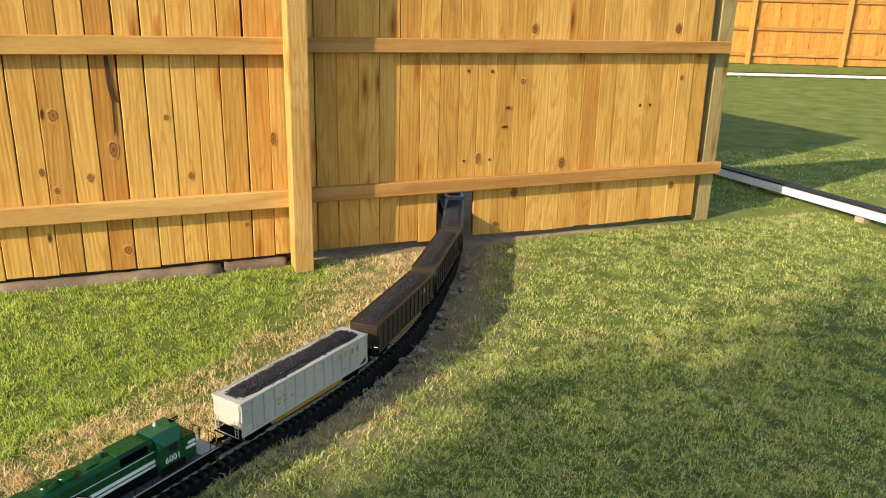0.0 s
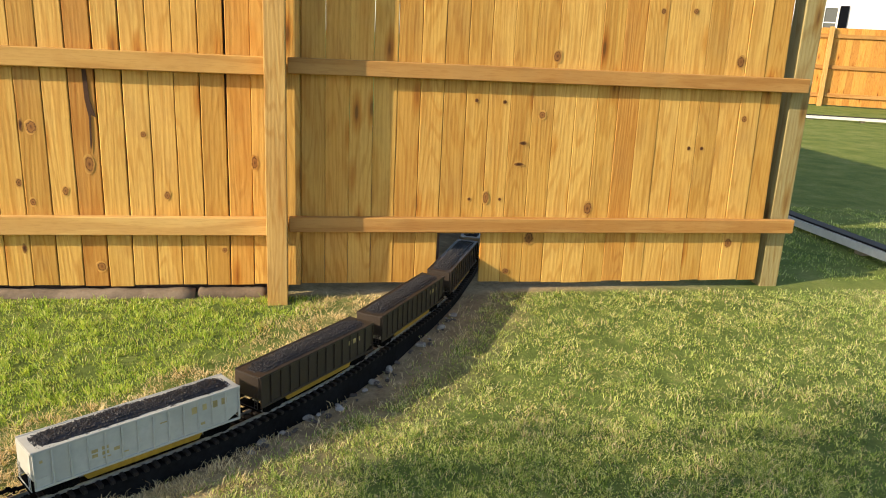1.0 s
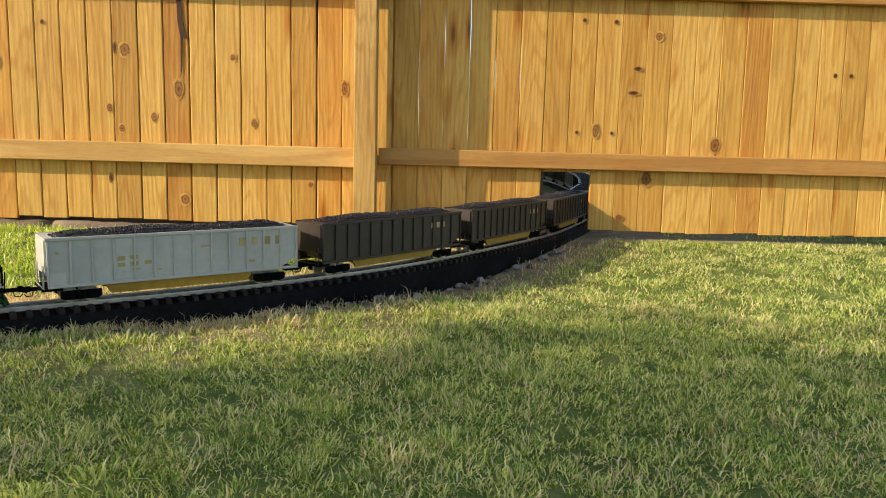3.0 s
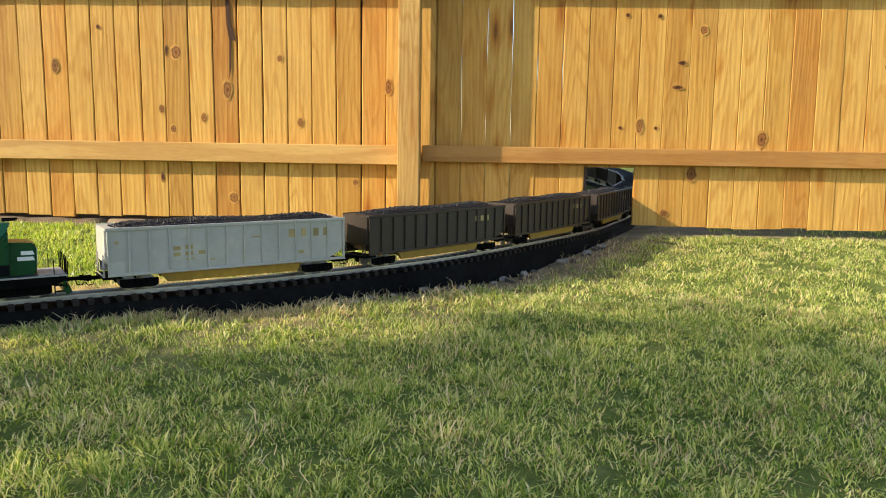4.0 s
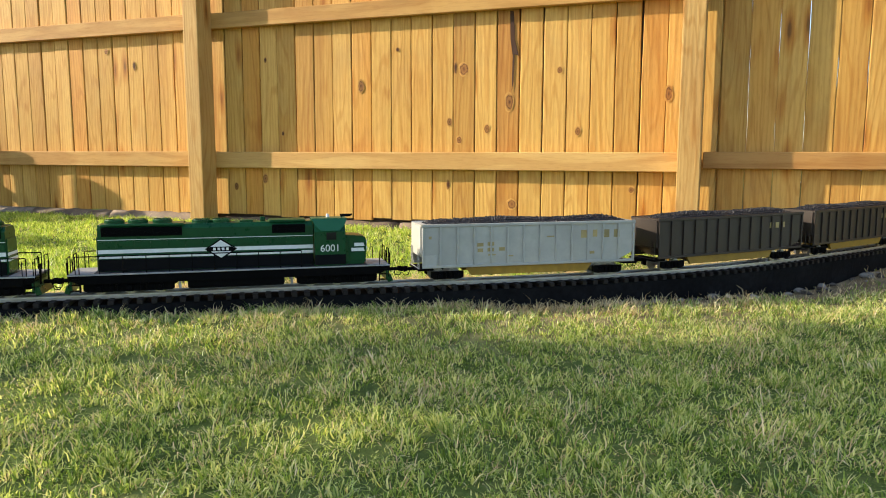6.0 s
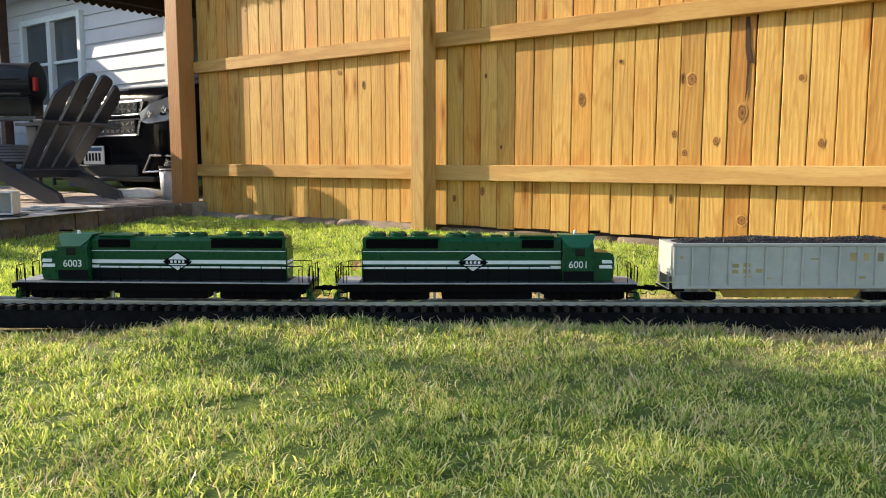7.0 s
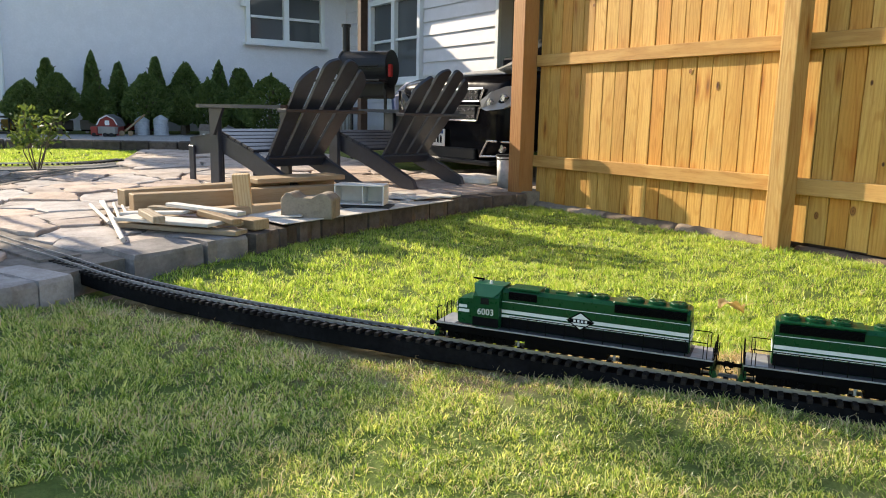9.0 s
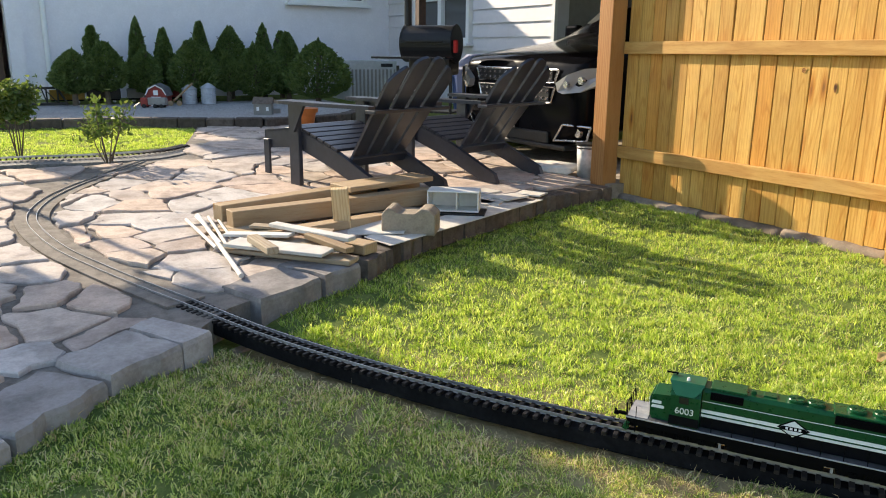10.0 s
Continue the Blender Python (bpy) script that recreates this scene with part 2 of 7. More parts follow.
def leaf_mat(name, stops, through=0.45, island=True, scale=3.0, gloss=0.25, own=0.5, tint=(1.3, 1.22, 0.55)):
    """Thin leaf or blade: diffuse and translucent, with a waxy sheen."""
    m = Nodes(name)
    t = m.t
    if island:
        rnd = m.n("NewGeometry").outputs["Random Per Island"]
    else:
        rnd = m.n("ObjectInfo").outputs["Random"]
    at = m.coords(world=True, random_shift=False)
    big = m.math("ADD", m.math("MULTIPLY", m.noise(at, scale, 4, 0.6), 0.5), m.math("MULTIPLY", m.noise(at, scale * 9, 3, 0.6), 0.5))
    f = m.math("ADD", m.math("MULTIPLY", rnd, own), m.math("MULTIPLY", m.math("SUBTRACT", big, 0.25), 1.5 - own))
    c = m.ramp(f, stops)
    dif, tra, glo = m.n("BsdfDiffuse"), m.n("BsdfTranslucent"), m.n("BsdfGlossy")
    glo.inputs["Roughness"].default_value = 0.45
    m.to(c, dif.inputs[0])
    m.to(m.mix(1.0, c, tint, "MULTIPLY"), tra.inputs[0])
    mx = m.n("MixShader")
    mx.inputs[0].default_value = through
    m.to(dif.outputs[0], mx.inputs[1])
    m.to(tra.outputs[0], mx.inputs[2])
    fr = m.n("Fresnel", IOR=1.35)
    mg = m.n("MixShader")
    m.to(m.math("MULTIPLY", fr.outputs[0], gloss), mg.inputs[0])
    m.to(mx.outputs[0], mg.inputs[1])
    m.to(glo.outputs[0], mg.inputs[2])
    m.to(mg.outputs[0], t.nodes["Material Output"].inputs["Surface"])
    return m.mat


MAT["bucket_grey"] = plain("dirty_white_plastic", (0.42, 0.41, 0.40), 0.5, 0, 0.4, 18)
MAT["grass"] = leaf_mat("lawn_grass", [(0.08, (0.075, 0.14, 0.032)), (0.36, (0.20, 0.31, 0.066)), (0.62, (0.43, 0.53, 0.15)), (0.88, (0.80, 0.80, 0.42))], 0.5, scale=3.1, gloss=0.10, own=0.8)
# brighter, greener copy of the lawn grass, sunlight included in its colour
MAT["grass_sunlit"] = leaf_mat("sunlit_lawn_grass", [(0.08, (0.10, 0.19, 0.03)), (0.36, (0.26, 0.41, 0.07)), (0.62, (0.43, 0.56, 0.13)), (0.92, (0.70, 0.76, 0.34))], 0.56, scale=3.1, gloss=0.10, own=0.75)
MAT["straw"] = leaf_mat("dead_straw", [(0.08, (0.40, 0.28, 0.135)), (0.45, (0.74, 0.58, 0.31)), (0.95, (0.92, 0.79, 0.50))], 0.3, gloss=0.03, own=0.7, tint=(1.1, 1.0, 0.8))
MAT["conifer"] = leaf_mat("conifer_needles", [(0.1, (0.06, 0.10, 0.035)), (0.5, (0.13, 0.19, 0.065)), (0.95, (0.25, 0.31, 0.12))], 0.3, gloss=0.05)
MAT["leaf"] = leaf_mat("shrub_leaf", [(0.1, (0.05, 0.09, 0.03)), (0.5, (0.10, 0.15, 0.05)), (0.95, (0.2, 0.25, 0.1))], 0.4, gloss=0.08)
MAT["bark"] = plain("grey_bark", (0.12, 0.095, 0.07), 0.9, 0, 0.35, 30, 0.2, 0.6)


def ground_mat():
    m = Nodes("lawn_soil", 0.95, 0, 0.1)
    v = m.coords(world=True, random_shift=False)
    n1, n2, n3 = m.noise(v, 1.2, 4), m.noise(v, 9, 5, 0.65), m.noise(v, 70, 4, 0.7)
    green = m.ramp(n2, [(0.3, (0.070, 0.105, 0.026)), (0.55, (0.14, 0.185, 0.048)), (0.75, (0.24, 0.245, 0.09))])
    earth = m.ramp(n2, [(0.3, (0.24, 0.175, 0.105)), (0.7, (0.48, 0.36, 0.215))])
    att = m.n("Attribute")
    att.attribute_name = "bare"
    far = m.n("Attribute")
    far.attribute_name = "turf"
    turf = m.ramp(m.noise(v, 3.0, 6, 0.7), [(0.3, (0.10, 0.14, 0.030)), (0.5, (0.165, 0.20, 0.048)), (0.72, (0.25, 0.255, 0.083))])
    green = m.mix(far.outputs["Fac"], green, turf)
    c = m.mix(att.outputs["Fac"], green, earth)
    c = m.mix(0.6, c, m.ramp(n3, [(0.3, (0.55, 0.55, 0.5)), (0.65, (1.1, 1.1, 1.05))]), "MULTIPLY")
    m.colour(c)
    m.bump(m.math("ADD", n2, n3), 0.8, 0.012)
    return m.mat


MAT["split"] = plain("dark_split_wood", (0.055, 0.022, 0.01), 0.8)
MAT["ground"] = ground_mat()
# ---- END MATERIALS ----

# ---- building helpers ----


def smooth01(v):
    v = min(1.0, max(0.0, v))
    return v * v * (3 - 2 * v)


def thing(name, m, label, category, group="", kind=""):
    ob = new(name)
    ob.empty_display_size = 0.05
    ob.matrix_world = m
    return tagged(ob, label, category, group, kind)


def finish(bm, name, mat, soft=False):
    me = bpy.data.meshes.new(name)
    bmesh.ops.recalc_face_normals(bm, faces=bm.faces)
    bm.to_mesh(me)
    bm.free()
    me.materials.append(mat if not isinstance(mat, str) else MAT[mat])
    if soft:
        for p in me.polygons:
            p.use_smooth = True
    return me


def part(name, bm, mat, parent, label="", m=None, soft=False):
    ob = new(name, finish(bm, name, mat, soft))
    ob.parent = parent
    if m is not None:
        ob.matrix_local = m
    return tagged(ob, label)


def solo(name, bm, mat, label, category, m=None, group="", kind="", soft=False):
    ob = new(name, finish(bm, name, mat, soft))
    if m is not None:
        ob.matrix_world = m
    return tagged(ob, label, category, group, kind)


def box(bm, c, s, rot=None, bev=0.0, segs=1):
    m = Matrix.Translation(c) @ (rot if rot is not None else Matrix()) @ Matrix.Diagonal((*s, 1))
    vs = bmesh.ops.create_cube(bm, size=1, matrix=m)["verts"]
    if bev:
        es = list({e for v in vs for e in v.link_edges})
        bmesh.ops.bevel(bm, geom=es, offset=bev, segments=segs, affect="EDGES", profile=0.6)
    return bm


def B(c, s, rot=None, bev=0.0, segs=1):
    return box(bmesh.new(), c, s, rot, bev, segs)


def turn(rx=0, ry=0, rz=0):
    return Euler((radians(rx), radians(ry), radians(rz))).to_matrix().to_4x4()


AXIS = {"x": turn(0, 90, 0), "y": turn(90, 0, 0), "z": Matrix()}


def cyl(bm, c, r, h, axis="z", seg=16, r2=None):
    m = Matrix.Translation(c) @ AXIS[axis]
    bmesh.ops.create_cone(bm, cap_ends=True, segments=seg, radius1=r, radius2=r if r2 is None else r2, depth=h, matrix=m)
    return bm


def bar(bm, a, b, r, seg=6):
    """A round rod from a to b."""
    a, b = Vector(a), Vector(b)
    d = b - a
    m = Matrix.Translation((a + b) / 2) @ d.to_track_quat("Z", "Y").to_matrix().to_4x4()
    bmesh.ops.create_cone(bm, cap_ends=True, segments=seg, radius1=r, radius2=r, depth=d.length, matrix=m)
    return bm


def prism(bm, outline, axis, lo, hi):
    """A flat outline pushed out along an axis. Outline points are the two other coordinates in x, y, z order."""
    def at(p, d):
        q = list(p)
        q.insert("xyz".index(axis), d)
        return bm.verts.new(q)
    a, b = [at(p, lo) for p in outline], [at(p, hi) for p in outline]
    bm.faces.new(a)
    bm.faces.new(b[::-1])
    for i in range(len(outline)):
        j = (i + 1) % len(outline)
        bm.faces.new((a[i], b[i], b[j], a[j]))
    return bm


def sweep(bm, pts, profile):
    """A closed profile of (side, up) led along points (x, y, z)."""
    pts = [Vector(p) for p in pts]
    rows = []
    for i, p in enumerate(pts):
        d = (pts[min(i + 1, len(pts) - 1)] - pts[max(i - 1, 0)])
        side = Vector((d.y, -d.x, 0)).normalized()
        rows.append([bm.verts.new(p + side * u + Vector((0, 0, v))) for u, v in profile])
    n = len(profile)
    for a, b in zip(rows, rows[1:]):
        for k in range(n):
            bm.faces.new((a[k], a[(k + 1) % n], b[(k + 1) % n], b[k]))
    bm.faces.new(rows[0][::-1])
    bm.faces.new(rows[-1])
    return bm


def words(text, size, mat, parent, m, depth=0.0006, name="road_number", label=""):
    cu = bpy.data.curves.new("lettering", "FONT")
    cu.body, cu.size, cu.extrude, cu.align_x, cu.align_y = text, size, depth, "CENTER", "CENTER"
    tmp = new("lettering", cu)
    bpy.context.view_layer.update()
    me = bpy.data.meshes.new_from_object(tmp)
    bpy.data.objects.remove(tmp)
    me.materials.clear()
    me.materials.append(MAT[mat])
    ob = new(name, me)
    ob.parent = parent
    ob.matrix_local = m
    return tagged(ob, label)


def patio_z(x):
    return 0.115 + 0.03 * max(0.0, -2.2 - x)


# ---- the railway's line ----
LINE = [(1.45, 10.4), (1.78, 9.6), (2.02, 8.7), (2.17, 7.8), (2.21, 6.9), (2.16, 5.9), (2.04, 5.0), (1.86, 4.15), (1.65, 3.6), (1.5, 3.3), (1.26, 2.93), (1.0, 2.57), (0.74, 2.3), (0.5, 2.105), (0.24, 1.93), (-0.02, 1.755), (-0.29, 1.56),
        (-0.58, 1.365), (-0.88, 1.175), (-1.15, 1.0), (-1.44, 0.825), (-1.8, 0.635), (-2.16, 0.475), (-2.49, 0.335), (-2.82, 0.2), (-3.18, 0.07), (-3.57, -0.05), (-4.0, -0.12), (-4.34, -0.12),
        (-4.69, -0.03), (-5.0, 0.12), (-5.25, 0.28), (-5.6, 0.53), (-5.9, 0.75)]


def dense(ctrl, step=0.01):
    """Smooth points at even steps through the control points."""
    c = np.array([ctrl[0], *ctrl, ctrl[-1]], float)
    out = []
    for i in range(1, len(c) - 2):
        p0, p1, p2, p3 = c[i - 1 : i + 3]
        for u in np.linspace(0, 1, 24, endpoint=False):
            out.append(0.5 * (2 * p1 + (p2 - p0) * u + (2 * p0 - 5 * p1 + 4 * p2 - p3) * u * u + (3 * p1 - p0 - 3 * p2 + p3) * u**3))
    out = np.array([*out, c[-1]])
    run = np.r_[0, np.cumsum(np.hypot(*np.diff(out, axis=0).T))]
    at = np.arange(0, run[-1], step)
    return np.stack([np.interp(at, run, out[:, k]) for k in range(out.shape[1])], 1)


TRK = dense(LINE)
RAIL_TOP = 0.105


def rail_z(x):
    return RAIL_TOP + (patio_z(x) + 0.006 - RAIL_TOP) * smooth01((-2.0 - x) / 0.7)


def on_track(s):
    """Place and heading of the line at s metres from its far end."""
    i = min(len(TRK) - 2, max(0, int(s / 0.01)))
    p, q = TRK[i], TRK[i + 1]
    return Vector((p[0], p[1], rail_z(p[0]))), math.atan2(q[1] - p[1], q[0] - p[0])


def s_near(x, y):
    return 0.01 * int(np.argmin(np.hypot(TRK[:, 0] - x, TRK[:, 1] - y)))


def ground_z(x, y):
    x, y = np.asarray(x, float), np.asarray(y, float)
    sm = lambda v: np.clip(v, 0, 1) ** 2 * (3 - 2 * np.clip(v, 0, 1))  # noqa: E731
    z = 0.052 * sm((y - 2.5) / 1.0) + 0.012 * np.sin(1.7 * x + 0.6) * np.sin(1.3 * y + 1.0) * sm((x + 3) / 2)
    z = z + 0.026 * sm((0.9 - x) / 1.6) * sm((x + 2.3) / 0.6) * np.exp(-(((y - 1.75 - 0.66 * x) / 0.55) ** 2)) + 0.006 * np.sin(13 * x + 2 * y) * np.sin(11 * y - 3 * x) * sm((x + 2.2) / 0.4) * sm((3.3 - y) / 0.3)
    z = z + 0.04 * np.exp(-(((x + 2.5 + 0.4 * (y - 0.55)) / 0.45) ** 2)) * sm((y - 0.45) / 0.25) * sm((3.5 - y) / 0.4)
    z = z + 0.055 * sm((0.5 - y) / 0.6) * sm((-0.8 - x) / 0.7) + 0.022 * sm((x + 1.1) / 0.5) * sm((2.4 - x) / 1.2) * sm((y - 0.4) / 0.5) * sm((2.9 - y) / 0.6)
    z = z + 0.022 * sm((x + 0.95) / 0.5) * sm((1.7 - x) / 0.8) * np.exp(-(((y - 1.60 - 0.70 * x) / 0.19) ** 2))
    west = 0.115 + 0.03 * np.maximum(0, -2.2 - x) - 0.03
    return z + (west - z) * sm((-5.5 - x) / 0.4) * sm((5.0 - x) / 1.0)


# ---- ground ----
def build_ground():
    xs = np.unique(np.r_[-900, -300, -120, -60, -30, -18, np.arange(-13, -6, 0.5), np.arange(-6, 5.0, 0.08), np.arange(5, 16, 0.5), 18, 24, 40, 90, 300, 900])
    ys = np.unique(np.r_[-900, -300, -90, -30, -12, -6, -3, np.arange(-2, 4.6, 0.08), np.arange(4.6, 24, 0.6), 30, 50, 100, 300, 900])
    gx, gy = np.meshgrid(xs, ys)
    gz = ground_z(gx, gy)
    near = np.full(gx.shape, 9.0)
    for p in TRK[::6]:
        near = np.minimum(near, np.hypot(gx - p[0], gy - p[1]))
    lane = (gx > -2.3) & (gy < 6.5)
    gz = gz - 0.012 * np.clip(1 - near / 0.2, 0, 1) * lane * np.clip(gx / 0.5, 0, 1)
    me = bpy.data.meshes.new("ground")
    n, k = gx.shape
    verts = np.stack([gx, gy, gz], -1).reshape(-1, 3)
    faces = [(r * k + c, r * k + c + 1, (r + 1) * k + c + 1, (r + 1) * k + c) for r in range(n - 1) for c in range(k - 1)]
    me.from_pydata(verts.tolist(), [], faces)
    bare = np.clip(1.35 - near / np.where(gy > 3.6, 1.1, 0.34), 0, 1) * lane * np.where(gx < -0.7, 0.8, np.clip(gx / 0.6, 0.2, 1))
    at = me.attributes.new("bare", "FLOAT", "POINT")
    at.data.foreach_set("value", bare.reshape(-1).astype(np.float32))
    edge = np.maximum.reduce([gx - 3.2, gy - 3.45, -6.0 - gx, np.where(gx > -2.4, 0.25 - gy - 0.9 * (gx < -0.4), -1.0)])
    turf = np.clip(edge / 0.5, 0, 1).astype(np.float32)
    at = me.attributes.new("turf", "FLOAT", "POINT")
    at.data.foreach_set("value", turf.reshape(-1))
    me.materials.append(MAT["ground"])
    for p in me.polygons:
        p.use_smooth = True
    tagged(new("ground", me), "mown lawn soil with bare earth along the railway", "ground", kind="structure")


build_ground()

# ---- fence ----
FY = 3.6      # front of the pickets
PITCH = 0.1068


def picket_mesh(w, bottom, top, name="picket", bev=0.003, seed=0, waver=0.0011):
    """A sawn board with slightly wavering, eased edges."""
    if not bev:
        return finish(B((0, 0.008, (bottom + top) / 2), (w, 0.016, top - bottom)), name, "picket")
    r = random.Random(int(1e5 * w) + seed)
    bm, rows = bmesh.new(), []
    for k in range(15):
        z = bottom + (top - bottom) * (k + (r.uniform(-0.3, 0.3) if 0 < k < 14 else 0)) / 14
        a, b = -w / 2 + r.uniform(-waver, waver), w / 2 + r.uniform(-waver, waver)
        rows.append([bm.verts.new(p) for p in ((a, 0.016, z), (a, bev, z), (a + bev, 0, z), (b - bev, 0, z), (b, bev, z), (b, 0.016, z))])
    for p, q in zip(rows, rows[1:]):
        for i in range(6):
            bm.faces.new((p[i], p[(i + 1) % 6], q[(i + 1) % 6], q[i]))
    bm.faces.new(rows[0][::-1])
    bm.faces.new(rows[-1])
    return finish(bm, name, "picket")


def pickets(parent, x0, x1, lo, pitch, hole=None, hole_top=0.35, loose=0, lean=0.0, gap=0.0034, red=()):
    """Boards side by side from x0 to x1; those across a hole begin above it; the first ones are nailed with wider gaps, the last ones lean."""
    rnd = random.Random(int(1000 * (x0 + 9)))
    kinds = [picket_mesh(pitch - gap - 0.0004 * (k % 4), lo - 0.003 * (k % 5), 2.0, seed=k) for k in range(9)]
    short = None
    n = int(round((x1 - x0) / pitch))
    for i in range(n):
        x = x0 + (i + 0.5) * pitch
        me = kinds[rnd.randrange(9)]
        if i < loose:
            me = picket_mesh(pitch - 0.0014, lo, 2.0, seed=40 + i, waver=0.0017)
        if hole and hole[0] < x < hole[1]:
            short = short or picket_mesh(pitch - 0.0014, hole_top, 2.0)
            me = short
        if any(abs(x - q) < pitch / 2 for q in red):
            me = me.copy()
            me.materials[0] = MAT["picket_red"]
        ob = new("picket", me)
        ob.parent = parent
        ob.matrix_local = pose(x, FY + rnd.uniform(0.0, 0.0025), 0, 0, rnd.uniform(-0.14, 0.14) * (0.25 if loose else 1.0) + lean * smooth01(i / n * 1.4 - 0.3), rnd.uniform(-0.7, 0.7))


def rail(parent, x0, x1, z0, z1, mat="rail_wood", y=FY, thick=0.036, slope=0.0):
    L = x1 - x0
    bm = B((0, 0, 0), (L, thick, z1 - z0), None, 0.003)
    part("rail", bm, mat, parent, "", pose((x0 + x1) / 2, y - thick / 2 - 0.003, (z0 + z1) / 2, 0, slope, 0))


def post(parent, x, y, w, top, mat, name="post", label="", lo=-0.25, deep=None):
    bm = B((0, 0, (lo + top) / 2), (w, deep or w, top - lo), None, 0.004, 2)
    return part(name, bm, mat, parent, label, pose(x, y, 0))


fence = thing("fence", Matrix(), "new honey-coloured wooden privacy fence with posts and rails", "fence")
post(fence, 0.80, 3.505, 0.09, 2.06, "post_wood", deep=0.114)
post(fence, -1.645, 3.505, 0.09, 2.06, "post_wood", deep=0.114)
post(fence, -3.77, 3.51, 0.13, 2.2, "post_brown", "post", "reddish-brown stained corner post")
rail(fence, -3.70, -1.60, 0.345, 0.427)
rail(fence, -1.69, 0.79, 0.342, 0.425)
rail(fence, -3.70, -1.60, 1.062, 1.142)
rail(fence, -1.69, 0.79, 1.06, 1.138)
rail(fence, -3.70, -1.60, 1.66, 1.745)
rail(fence, -1.69, 0.79, 1.66, 1.745)

gate_panel = thing("gate_fence", Matrix(), "wooden fence stretch with a small train opening at its foot", "fence")
rail(gate_panel, 0.85, 3.41, 0.358, 0.428, "rail_brown")
rail(gate_panel, 0.85, 3.36, 1.071, 1.139, "rail_brown")
rail(gate_panel, 0.85, 3.35, 1.66, 1.74, "rail_brown")
for x in (1.552, 1.782):
    part("jamb", B((x, FY + 0.032, 0.235), (0.022, 0.028, 0.26), None, 0.002), "roof_brown", gate_panel, "dark jamb of the train opening")

end_post = thing("fence_post", Matrix(), "greenish treated end post behind the fence panel", "post")
post(end_post, 3.358, FY + 0.066, 0.100, 2.06, "post_green", "post_shaft")


# timber and broken concrete along the foot of the fence
def edging(x0, x1, z, r, mat, label, seed, name="edging_log"):
    rnd = random.Random(seed)
    pts = [(x0 + (x1 - x0) * i / 14, 3.6 + rnd.uniform(-0.006, 0.006), z + rnd.uniform(-0.004, 0.004)) for i in range(15)]
    prof = [(r * math.cos(a) * 1.15, r * math.sin(a)) for a in np.linspace(0, 2 * math.pi, 10, endpoint=False)]
    solo(name, sweep(bmesh.new(), pts, prof), mat, label, "edging", group="fence edging", soft=True)


edging(-3.66, -2.95, 0.048, 0.045, "log", "weathered grey landscape timber under the fence", 1)
edging(-2.94, -2.35, 0.048, 0.046, "log", "weathered grey landscape timber under the fence", 2)
edging(-2.34, -1.72, 0.05, 0.046, "log", "weathered grey landscape timber under the fence", 3)
edging(-1.58, -0.55, 0.040, 0.043, "log", "weathered concrete edging strip under the fence", 4, "edging_strip")
edging(-0.54, 0.42, 0.038, 0.043, "log", "weathered concrete edging strip under the fence", 5, "edging_strip")
edging(0.44, 0.74, 0.045, 0.035, "log", "weathered grey landscape timber under the fence", 6)

# ---- far yard: fence, white-edged track board, neighbour's house ----
def far_fence():
    a = Vector((11.2, 17.3, 0.03))
    f = thing("back_fence", pose(*a, 0, 0, -24), "long honey-coloured wooden fence across the far lawn", "fence")
    board = picket_mesh(0.139, 0.05, 1.8, bev=0.0)
    board.materials[0] = MAT["picket_red"]
    for i in range(110):
        ob = new("picket", board)
        ob.parent = f
        ob.matrix_local = pose(-5.6 + i * 0.1425, 0, 0)
    for k in range(7):
        bm = B((0, 0, 0.9), (0.1, 0.1, 1.85), None, 0.004)
        part("post", bm, "post_wood", f, "", pose(-5.4 + 2.4 * k, -0.09, 0))
    for z in (0.28, 0.92, 1.62):
        part("rail", B((0, 0, 0), (15.6, 0.04, 0.09), None, 0.003), "rail_brown", f, "", pose(2.2, -0.022, z))


far_fence()


def board_line(pts, name, label):
    """A track on a white-edged board that stands on feet."""
    t = thing(name, Matrix(), label, "garden railway")
    d = dense(pts, 0.1)
    p3 = [(x, y, 0.085) for x, y in d]
    part("board", sweep(bmesh.new(), p3, [(-0.06, 0), (0.06, 0), (0.06, 0.05), (-0.06, 0.05)]), "white_plastic", t, "white plastic edged board")
    part("track_bed", sweep(bmesh.new(), [(x, y, 0.137) for x, y in d][1:-1], [(-0.045, 0), (0.045, 0), (0.045, 0.012), (-0.045, 0.012)]), "sleeper", t, "black track on the board")
    for k in range(3, len(d), 9):
        part("foot", B((d[k][0], d[k][1], 0.04), (0.07, 0.07, 0.1), None, 0.004), "concrete", t)


board_line([(4.45, 1.2), (4.42, 2.2), (4.40, 3.1), (4.39, 3.8), (4.37, 4.6), (4.3, 6.0), (4.0, 7.6)], "raised_track", "white-edged raised track board on the lawn")
board_line([(3.0, 15.2), (6.5, 14.2), (10.5, 12.9), (14.5, 11.4), (19, 9.4)], "raised_track", "white-edged raised track board along the far lawn")


